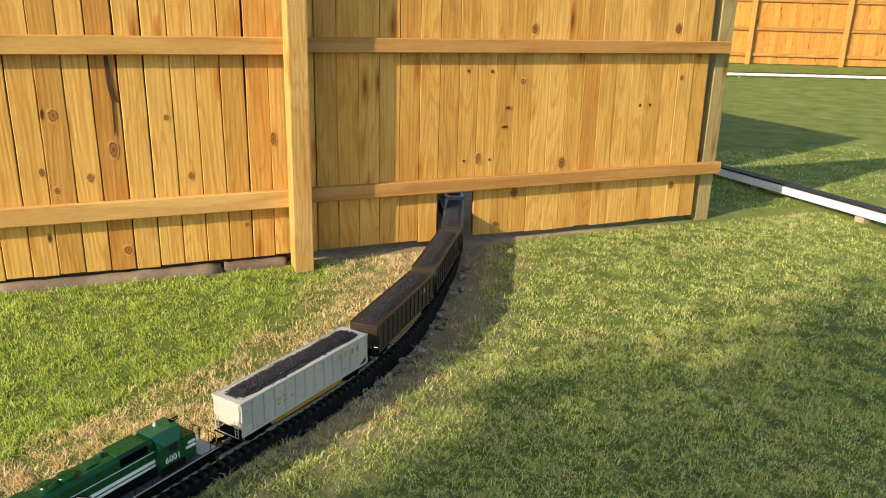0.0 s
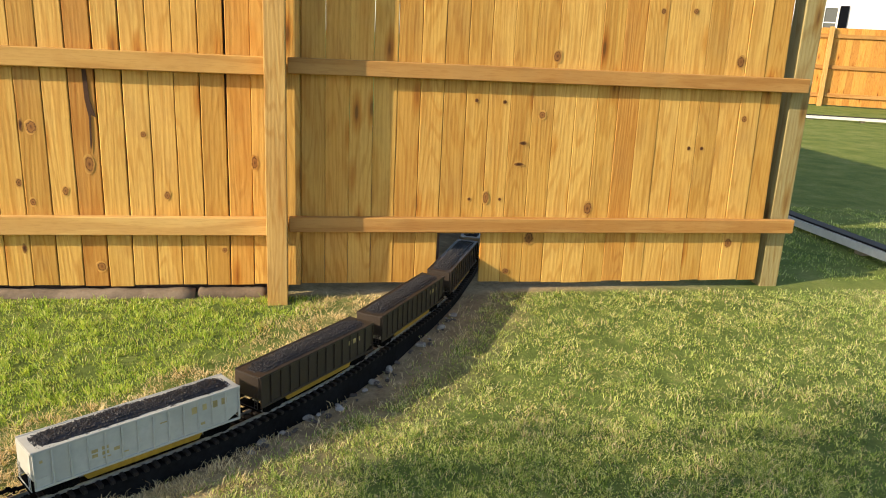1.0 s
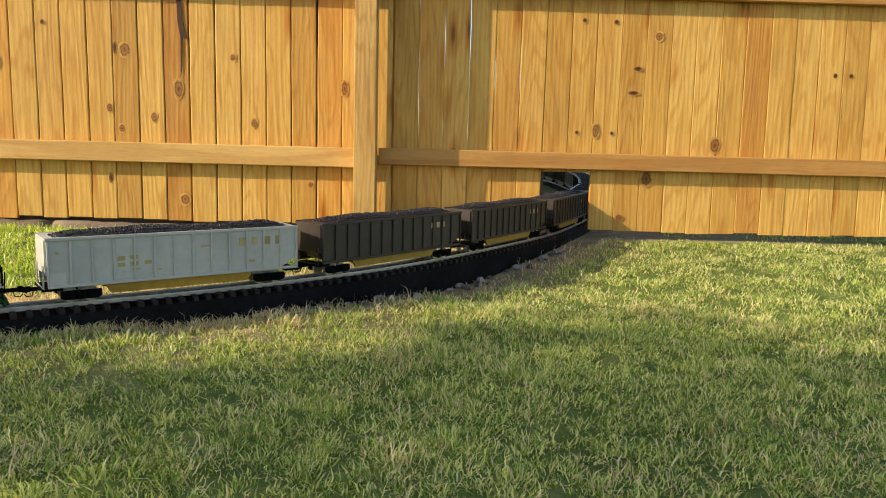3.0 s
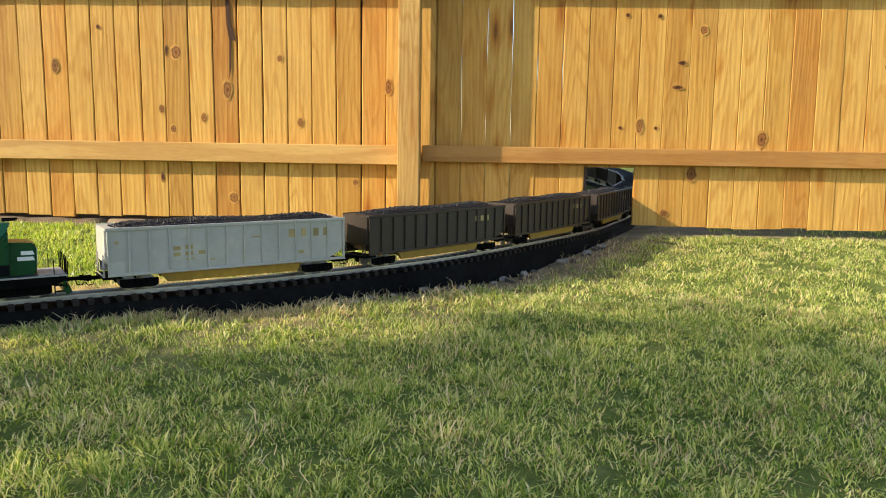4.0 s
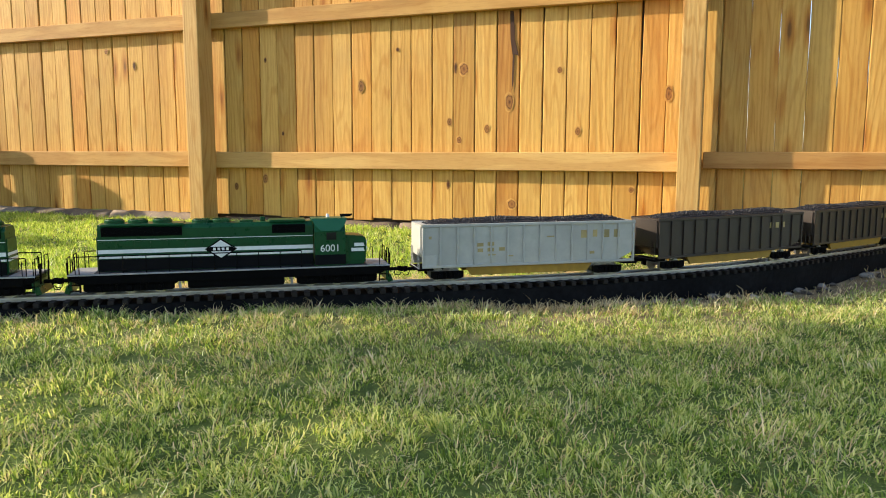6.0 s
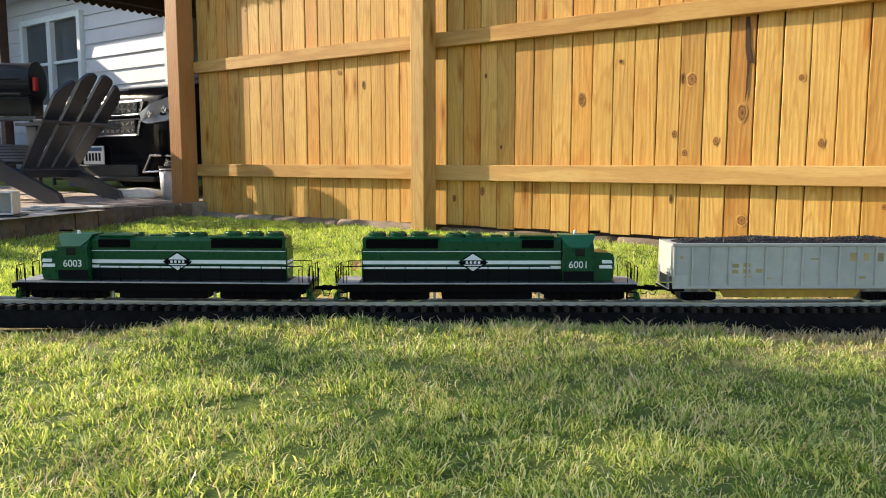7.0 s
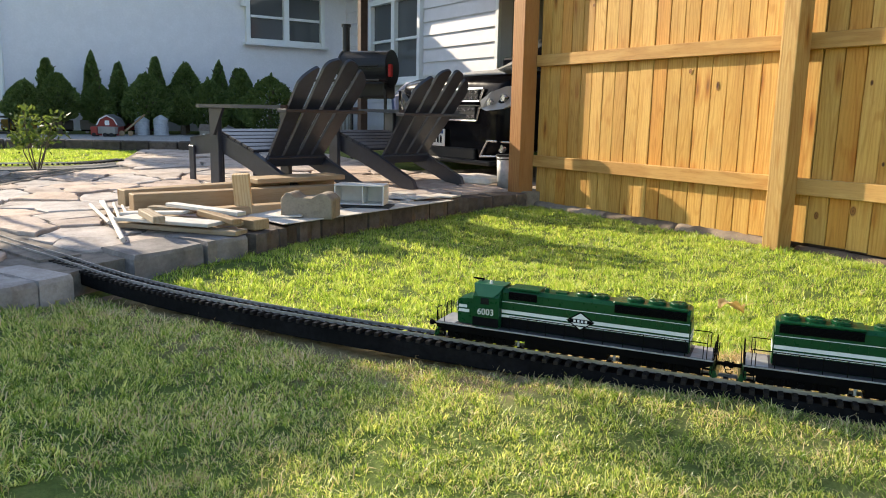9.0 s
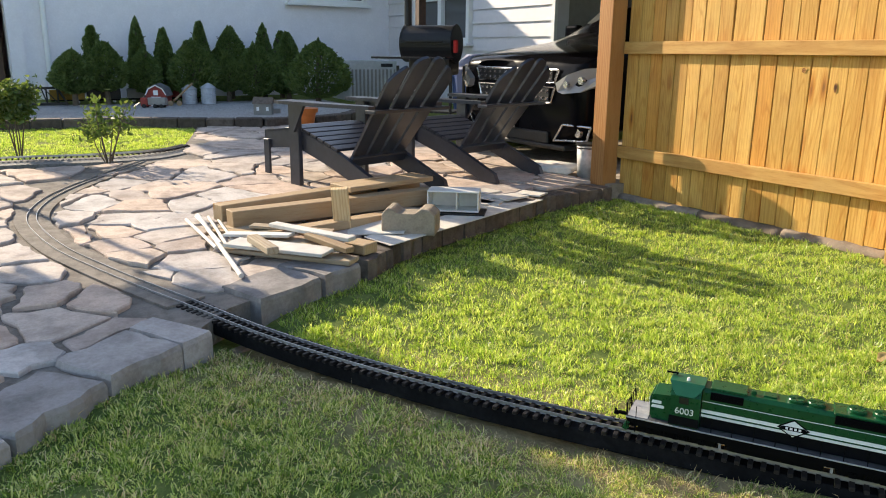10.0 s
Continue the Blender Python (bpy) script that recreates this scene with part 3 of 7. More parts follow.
def simple_window(parent, m, w, h, frame=0.06, depth=0.06, mullion=True, sash=True):
    """Frame, sashes and dark panes, in the local x, z plane, facing -y."""
    win = new("window")
    win.parent = parent
    win.matrix_local = m
    bm = bmesh.new()
    for x in (-w / 2 + frame / 2, w / 2 - frame / 2):
        box(bm, (x, 0, 0), (frame, depth, h), None, 0.004)
    for z in (-h / 2 + frame / 2, h / 2 - frame / 2):
        box(bm, (0, 0, z), (w - 2 * frame - 0.002, depth, frame), None, 0.004)
    part("window_frame", bm, "trim", win)
    halves = [(-w / 4, w / 2), (w / 4, w / 2)] if mullion else [(0, w)]
    if mullion:
        part("mullion", B((0, -0.002, 0), (frame * 1.3, depth, h - 2 * frame - 0.002), None, 0.004), "trim", win)
    for cx, cw in halves:
        cx *= 0.93
        part("pane", B((cx, depth * 0.25, 0), (cw - frame * 1.4, 0.008, h - frame * 2.05)), "glass", win)
        if sash:
            part("sash_bar", B((cx, 0.003, 0), (cw - frame * 1.8, depth * 0.5, 0.04), None, 0.003), "trim", win)
    part("window_sill", B((0, -0.035, -h / 2 - 0.022), (w + 0.08, depth + 0.07, 0.04), None, 0.004), "trim", win)
    return win


def neighbour():
    h = thing("neighbour_house", pose(20.5, 24.5, 0, 0, 0, -30), "small white neighbouring house beyond the far fence", "house")
    part("wall", B((0, 3, 1.9), (11, 6, 3.8)), "siding", h)
    bm = prism(bmesh.new(), [(-0.5, 3.78), (6.5, 3.78), (3, 5.6)], "x", -5.9, 5.9)
    part("roof", bm, "shingle", h)
    simple_window(h, pose(-1.9, -0.02, 2.3), 1.0, 1.1)
    simple_window(h, pose(1.6, -0.02, 2.3), 1.0, 1.1)
    for dx in (-0.65, 0.65):
        for cx in (-1.9, 1.6):
            part("shutter", B((cx + dx, -0.03, 2.3), (0.28, 0.04, 1.15), None, 0.005), "navy", h)


neighbour()

# ---- the garden railway through the yard ----
track = thing("railway_track", Matrix(), "narrow garden railway track with dark plastic sleepers on black timber", "railway track")
for side in (-1, 1):
    pts = [(p[0], p[1], rail_z(p[0])) for p in TRK[::3]]
    o = side * 0.0235
    prof = [(o - 0.0016, -0.004), (o - 0.0009, -0.005), (o - 0.0009, -0.0085), (o - 0.004, -0.0095), (o + 0.004, -0.0095), (o + 0.0009, -0.0085), (o + 0.0009, -0.005), (o + 0.0016, -0.004), (o + 0.0014, 0), (o - 0.0014, 0)]
    part("rail", sweep(bmesh.new(), pts, prof), "steel", track, "worn metal rail")
S_PATIO = s_near(-2.62, 0.28)
S_GATE = s_near(1.65, 3.6)


def plank_run(s0, s1, low=-0.088):
    bm = sweep(bmesh.new(), [(TRK[i][0], TRK[i][1], rail_z(TRK[i][0]) - 0.021) for i in range(int(s0 * 100), int(s1 * 100), 4)],
               [(-0.040, low), (0.040, low), (0.042, low + 0.004), (0.042, -0.004), (0.040, 0), (-0.040, 0), (-0.042, -0.004), (-0.042, low + 0.004)])
    part("timber_base", bm, "black_timber", track, "black painted timber under the track")


cuts = [0.4, 1.7, S_GATE - 0.05, S_GATE + 1.15, S_GATE + 2.3, S_GATE + 3.5, S_PATIO - 0.12]
for a, b in zip(cuts, cuts[1:]):
    plank_run(a - 0.03, b, -0.088 if a < S_GATE + 2.2 else -0.046)
bm = bmesh.new()
box(bm, (0, 0, -0.0150), (0.0125, 0.100, 0.011), None, 0.0012)
for sy in (-1, 1):
    box(bm, (0, sy * 0.0235, -0.0095), (0.011, 0.011, 0.003))
sleeper = finish(bm, "sleeper", "sleeper")
s = S_GATE - 1.6
while s < S_PATIO + 0.35:
    p, a = on_track(s)
    ob = new("sleeper", sleeper)
    ob.parent = track
    ob.matrix_local = pose(*p, 0, 0, math.degrees(a))
    s += 0.0305
for s in (S_PATIO - 0.33, S_PATIO - 0.68, S_PATIO - 1.02, S_PATIO - 1.38):
    p, a = on_track(s)
    part("support", B((0, 0, 0), (0.055, 0.09, 0.11), None, 0.006), "concrete", track, "small concrete support under the timber", pose(p.x, p.y, p.z - 0.158, 0, 0, math.degrees(a)))
bm = sweep(bmesh.new(), [(TRK[i][0], TRK[i][1], patio_z(TRK[i][0]) - 0.02) for i in range(int((S_PATIO - 0.02) * 100), len(TRK), 5)], [(-0.085, -0.06), (0.085, -0.06), (0.085, 0.018), (-0.085, 0.018)])
part("mortar_strip", bm, "mortar", track, "smooth mortar strip round the sunken rails")

# loose stones that level the timber
rnd = random.Random(5)


def rock(size, seed, flat=0.7):
    r = random.Random(seed)
    bm = bmesh.new()
    bmesh.ops.create_icosphere(bm, subdivisions=2, radius=size)
    ph = [r.uniform(0, 6) for _ in range(6)]
    for v in bm.verts:
        k = 1 + 0.22 * math.sin(3 * v.co.x / size + ph[0]) + 0.2 * math.sin(2.6 * v.co.y / size + ph[1]) + 0.15 * math.sin(4 * v.co.z / size + ph[2])
        v.co *= k
        v.co.z *= flat
        v.co.x *= 1.3
    return bm


for k in range(46):
    p, a = on_track(S_GATE + 0.30 + 0.030 * k + rnd.uniform(-0.05, 0.05))
    n = Vector((math.sin(a), -math.cos(a), 0))
    q = p + n * -(0.052 + 0.05 * rnd.random() ** 2)
    z = float(ground_z(q.x, q.y))
    solo("stone", rock(rnd.uniform(0.004, 0.012) if k % 6 else 0.017, 40 + k, 0.5), "pale_stone" if k % 3 == 0 else "block", "small stone chip beside the track timber", "stone", pose(q.x, q.y, z - 0.002, 0, 0, rnd.uniform(0, 360)), "ballast stones")

# ---- the train ----
def truck(parent, x, axles, length, name="truck"):
    """Side frames, springs and wheels of a bogie."""
    t = new(name)
    t.parent = parent
    t.matrix_local = pose(x, 0, 0)
    for sy in (-1, 1):
        bm = bmesh.new()
        prism(bm, [(-length / 2, 0.012), (-length / 2 + 0.008, 0.008), (length / 2 - 0.008, 0.008), (length / 2, 0.012), (length / 2, 0.027), (-length / 2, 0.027)], "y", sy * 0.033, sy * 0.039)
        for k in range(axles):
            ax = (k - (axles - 1) / 2) * length / axles
            box(bm, (ax, sy * 0.041, 0.016), (0.016, 0.006, 0.016), None, 0.0015)
            cyl(bm, (ax, sy * 0.045, 0.016), 0.005, 0.003, "y", 10)
        for k in range(axles - 1):
            ax = (k - (axles - 2) / 2) * length / axles
            for dx in (-0.006, 0.006):
                cyl(bm, (ax + dx, sy * 0.041, 0.018), 0.0035, 0.014, "z", 8)
        part("side_frame", bm, "soot", t)
    for k in range(axles):
        ax = (k - (axles - 1) / 2) * length / axles
        bm = bmesh.new()
        for sy in (-1, 1):
            cyl(bm, (ax, sy * 0.0225, 0.0155), 0.0155, 0.005, "y", 18)
            cyl(bm, (ax, sy * 0.0195, 0.0165), 0.0172, 0.0015, "y", 18)
        cyl(bm, (ax, 0, 0.0155), 0.003, 0.046, "y", 8)
        part("wheelset", bm, "steel", t, "worn metal wheels")
    return t


def coupler(parent, x, d):
    bm = bmesh.new()
    box(bm, (x + d * 0.012, 0, 0.031), (0.03, 0.008, 0.008), None, 0.001)
    box(bm, (x + d * 0.031, 0.004, 0.031), (0.012, 0.006, 0.013), None, 0.002)
    box(bm, (x + d * 0.035, -0.005, 0.031), (0.006, 0.005, 0.013), None, 0.0015)
    part("coupler", bm, "soot", parent)
    bm = bmesh.new()
    pts = [(x + d * 0.018, 0.012, 0.026), (x + d * 0.022, 0.013, 0.014), (x + d * 0.032, 0.013, 0.013), (x + d * 0.037, 0.013, 0.02)]
    for a, b in zip(pts, pts[1:]):
        bar(bm, a, b, 0.0011, 5)
    part("air_hose", bm, "soot", parent)


def locomotive(number, label):
    """A six-axle hood unit; its cab end looks along +x, its rail top is z = 0."""
    t = thing("locomotive", Matrix(), label, "model locomotive", "locomotives")
    L = 0.352
    part("frame", prism(bmesh.new(), [(-L, 0.037), (-0.33, 0.028), (0.33, 0.028), (L, 0.037), (L, 0.0475), (-L, 0.0475)], "y", -0.051, 0.051), "soot", t, "black underframe")
    part("walkway", B((0, 0, 0.0493), (2 * L + 0.006, 0.105, 0.0024), None, 0.0005), "deck_dark", t, "dark grey walkway")
    for sy in (-1, 1):
        part("walkway_edge", B((0, sy * 0.0537, 0.0490), (2 * L + 0.006, 0.0022, 0.0034), None, 0.0004), "deck_grey", t, "pale grey walkway edge")
        # pale bars stand for sunlit grass showing between truck and tank
        for x in (-0.124, 0.124):
            part("drain_pipe", B((x, sy * 0.040, 0.022), (0.006, 0.004, 0.026), None, 0.0008), "deck_grey", t, "pale bar standing for lit grass seen beside the tank")
    for d in (-1, 1):
        part("end_platform", B((d * 0.327, 0, 0.0511), (0.05, 0.098, 0.0014), None, 0.0003), "deck_grey", t, "pale grey end platform")
    tank = bmesh.new()
    box(tank, (0, 0, 0.021), (0.215, 0.094, 0.024), None, 0.006, 2)
    for sy in (-1, 1):
        cyl(tank, (0.02, sy * 0.043, 0.034), 0.007, 0.16, "x", 10)
    part("fuel_tank", tank, "soot", t)
    for x in (-0.231, 0.231):
        truck(t, x, 3, 0.19)
    # long hood with chamfered roof edges
    hw = 0.031
    hood = prism(bmesh.new(), [(-hw, 0.052), (hw, 0.052), (hw, 0.146), (hw - 0.008, 0.1555), (-hw + 0.008, 0.1555), (-hw, 0.146)], "x", -0.294, 0.176)
    hood_ob = part("hood", hood, "green", t, "green long hood")
    for sy in (-1, 1):
        part("lower_panel", B((-0.059, sy * (hw + 0.0003), 0.066), (0.470, 0.0016, 0.0265)), "navy", hood_ob, "black lower hood side")
        part("stripe", B((-0.059, sy * (hw + 0.0005), 0.0965), (0.470, 0.0016, 0.0085)), "white_paint", hood_ob, "white stripe")
        part("stripe", B((-0.059, sy * (hw + 0.0005), 0.0845), (0.470, 0.0016, 0.0065)), "white_paint", hood_ob, "white stripe")
        part("pinstripe", B((-0.059, sy * (hw + 0.0005), 0.1225), (0.470, 0.0016, 0.0014)), "white_paint", hood_ob, "thin pale line")
        for x0, x1, z0, z1 in ((-0.286, -0.116, 0.130, 0.150), (0.082, 0.158, 0.130, 0.150)):
            g = bmesh.new()
            box(g, ((x0 + x1) / 2, sy * (hw + 0.0012), (z0 + z1) / 2), (x1 - x0, 0.004, z1 - z0), None, 0.0008)
            for k in range(7):
                box(g, ((x0 + x1) / 2, sy * (hw + 0.0034), z0 + (k + 0.5) * (z1 - z0) / 7), (x1 - x0 - 0.003, 0.0012, 0.0010))
            part("radiator_grille", g, "soot", hood_ob, "black louvred grille")
        for k in range(12):
            part("door_panel", B((-0.275 + 0.037 * k, sy * (hw + 0.0002), 0.112), (0.034, 0.0018, 0.0135), None, 0.0004), "green", hood_ob)
        # a dark-edged white diamond with a dark band and pale marks across it
        for k, (half, tall, mat, what) in enumerate(((0.036, 0.0245, "soot", "dark edge of the emblem"), (0.031, 0.0205, "white_paint", "white diamond emblem"))):
            d = bmesh.new()
            prism(d, [(-0.033 - half, 0.0965), (-0.033, 0.0965 - tall), (-0.033 + half, 0.0965), (-0.033, 0.0965 + tall)], "y", sy * (hw + 0.0012 + 0.0005 * k), sy * (hw + 0.0017 + 0.0005 * k))
            part("emblem", d, mat, hood_ob, what)
        d = bmesh.new()
        prism(d, [(-0.033 - 0.031, 0.0965), (-0.033 - 0.023, 0.0913), (-0.033 + 0.023, 0.0913), (-0.033 + 0.031, 0.0965), (-0.033 + 0.023, 0.1017), (-0.033 - 0.023, 0.1017)], "y", sy * (hw + 0.0022), sy * (hw + 0.0027))
        part("emblem_band", d, "soot", hood_ob, "dark band across the emblem")
        for k in range(4):
            part("emblem_mark", B((-0.033 + (k - 1.5) * 0.0095, sy * (hw + 0.0029), 0.0965), (0.0058, 0.0008, 0.0062), None, 0.0002), "white_paint", hood_ob, "white mark on the emblem")
    part("hood_end", B((-0.2955, 0, 0.092), (0.003, 2 * hw - 0.004, 0.075), None, 0.001), "green", hood_ob)
    for z in (0.0965, 0.0845):
        part("stripe", B((-0.2973, 0, z), (0.0012, 2 * hw - 0.004, 0.0065)), "white_paint", hood_ob, "white stripe")
    roof = B((-0.20, 0, 0.1545), (0.176, 0.066, 0.006), None, 0.002)
    part("radiator_roof", roof, "green", hood_ob)
    for x in (-0.262, -0.212, -0.160, -0.075, -0.032):
        f = bmesh.new()
        z0 = 0.158 if x < -0.1 else 0.1555
        cyl(f, (x, 0, z0 + 0.003), 0.0215, 0.006, "z", 24)
        cyl(f, (x, 0, z0 + 0.0068), 0.0195, 0.002, "z", 24, 0.018)
        for k in range(4):
            box(f, (x, 0, z0 + 0.0084), (0.036, 0.0016, 0.0014), turn(0, 0, 45 * k))
        part("roof_fan", f, "green", hood_ob, "round green roof fan")
    r = bmesh.new()
    box(r, (0.025, 0, 0.157), (0.03, 0.026, 0.005), None, 0.001)
    box(r, (0.118, 0, 0.1575), (0.084, 0.058, 0.0055), None, 0.0015)
    box(r, (0.062, 0.009, 0.1605), (0.012, 0.012, 0.011), None, 0.002)
    part("roof_hatch", r, "green", hood_ob)
    # cab
    cw = 0.0505
    cab = prism(bmesh.new(), [(-cw, 0.052), (cw, 0.052), (cw, 0.132), (cw - 0.024, 0.1595), (-cw + 0.024, 0.1595), (-cw, 0.132)], "x", 0.178, 0.250)
    cab_ob = part("cab", cab, "green", t, "green cab")
    part("cab_roof", B((0.215, 0, 0.1605), (0.084, 2 * cw - 0.046, 0.0022), None, 0.0006), "green_skylit", cab_ob, "cab roof in green lightened for its sky reflection")
    for sy in (-1, 1):
        visor = prism(bmesh.new(), [(0.173, 0.0), (0.257, 0.0), (0.249, -0.020), (0.236, -0.0365), (0.194, -0.0365), (0.181, -0.020)], "y", -0.0008, 0.0008)
        part("roof_side", visor, "green_skylit", cab_ob, "sloping roof side in green lightened for its sky reflection", pose(0, sy * (cw - 0.0233), 0.1610, sy * 41.2, 0, 0))
    for sy in (-1, 1):
        part("lower_panel", B((0.214, sy * (cw + 0.0003), 0.066), (0.072, 0.0014, 0.024)), "navy", cab_ob, "black lower cab side")
        part("cab_window", B((0.217, sy * (cw + 0.0004), 0.1215), (0.023, 0.0018, 0.017), None, 0.0005), "cab_glass", cab_ob)
        rot = pose(0.214, sy * (cw + 0.0008), 0.0925, 90, 0, 0) if sy < 0 else pose(0.214, sy * (cw + 0.0008), 0.0925, 90, 0, 180)
        words(number, 0.0235, "white_paint", cab_ob, rot, label="white road number")
    for sy in (-0.02, 0.02):
        part("windscreen", B((0.2505, sy, 0.140), (0.0018, 0.024, 0.016), None, 0.0004), "cab_glass", cab_ob)
    hb = bmesh.new()
    box(hb, (0.252, 0, 0.1535), (0.006, 0.022, 0.008), None, 0.001)
    for sy in (-0.005, 0.005):
        cyl(hb, (0.2555, sy, 0.1535), 0.0032, 0.002, "x", 10)
    part("headlight", hb, "lamp_glass", cab_ob)
    nb = bmesh.new()
    bar(nb, (0.243, -0.012, 0.166), (0.268, -0.012, 0.166), 0.0022)
    bar(nb, (0.243, -0.006, 0.168), (0.272, -0.006, 0.168), 0.0022)
    bar(nb, (0.247, -0.009, 0.159), (0.247, -0.009, 0.168), 0.0015)
    part("horn", nb, "soot", cab_ob)
    bc = bmesh.new()
    cyl(bc, (0.215, 0.012, 0.1655), 0.0045, 0.008, "z", 10, 0.003)
    part("beacon", bc, "white_plastic", cab_ob)
    # nose
    nose = prism(bmesh.new(), [(0.251, 0.052), (0.300, 0.052), (0.302, 0.112), (0.297, 0.119), (0.251, 0.122)], "y", -0.036, 0.036)
    bmesh.ops.bevel(nose, geom=[e for e in nose.edges if abs(e.verts[0].co.x) > 0.29 and abs(e.verts[1].co.x) > 0.29], offset=0.004, segments=2, affect="EDGES")
    nose_ob = part("nose", nose, "green", t, "green short hood")
    for sy in (-1, 1):
        for z, w in ((0.0985, 0.027), (0.0865, 0.034)):
            part("chevron", prism(bmesh.new(), [(0.2995 - w, z - 0.004), (0.2975, z - 0.004), (0.2945, z + 0.004), (0.2995 - w, z + 0.004)], "y", sy * 0.0360, sy * 0.0369), "white_paint", nose_ob, "white nose stripe")
        for z in (0.094, 0.080):
            part("chevron", B((0.3026, sy * 0.0175, z), (0.0012, 0.036, 0.0075), turn(sy * 38, 0, 0)), "white_paint", nose_ob, "white chevron stripe")
    # end platforms, pilots, steps, rails
    for d in (-1, 1):
        p = bmesh.new()
        box(p, (d * 0.349, 0, 0.030), (0.006, 0.098, 0.036), None, 0.001)
        box(p, (d * 0.356, 0, 0.016), (0.012, 0.09, 0.018), turn(0, d * -18, 0), 0.001)
        part("pilot", p, "green", t, "green pilot plate")
        for sy in (-1, 1):
            st = bmesh.new()
            for z in (0.014, 0.027, 0.040):
                box(st, (d * 0.341, sy * 0.0465, z), (0.02, 0.012, 0.0018))
            box(st, (d * 0.3305, sy * 0.0475, 0.030), (0.0015, 0.012, 0.04))
            part("steps", st, "soot", t)
            gr = bmesh.new()
            bar(gr, (d * 0.352, sy * 0.053, 0.02), (d * 0.352, sy * 0.053, 0.082), 0.0011, 5)
            bar(gr, (d * 0.330, sy * 0.053, 0.03), (d * 0.330, sy * 0.053, 0.082), 0.0011, 5)
            part("grab_rail", gr, "soot", t, "black grab rails at the steps")
        for sy in (-1, 1):
            er = bmesh.new()
            for y in (0.018, 0.046):
                bar(er, (d * 0.354, sy * y, 0.045), (d * 0.354, sy * y, 0.088), 0.0012, 5)
            bar(er, (d * 0.354, sy * 0.018, 0.087), (d * 0.354, sy * 0.046, 0.087), 0.0012, 5)
            part("end_rail", er, "soot", t)
            for y in (0.024, 0.03):
                part("air_hose", bar(bmesh.new(), (d * 0.358, sy * y, 0.03), (d * 0.360, sy * y, 0.075), 0.001, 5), "soot", t)
        coupler(t, d * 0.359, d)
    for sy in (-1, 1):
        hr = bmesh.new()
        xs = [-0.338 + 0.0485 * k for k in range(11)]
        for x in xs:
            bar(hr, (x, sy * 0.0525, 0.05), (x, sy * 0.0525, 0.0895), 0.0011, 5)
        bar(hr, (xs[0], sy * 0.0525, 0.0895), (xs[-1], sy * 0.0525, 0.0895), 0.0013, 5)
        part("handrail", hr, "soot", t, "thin black handrail")
    return t


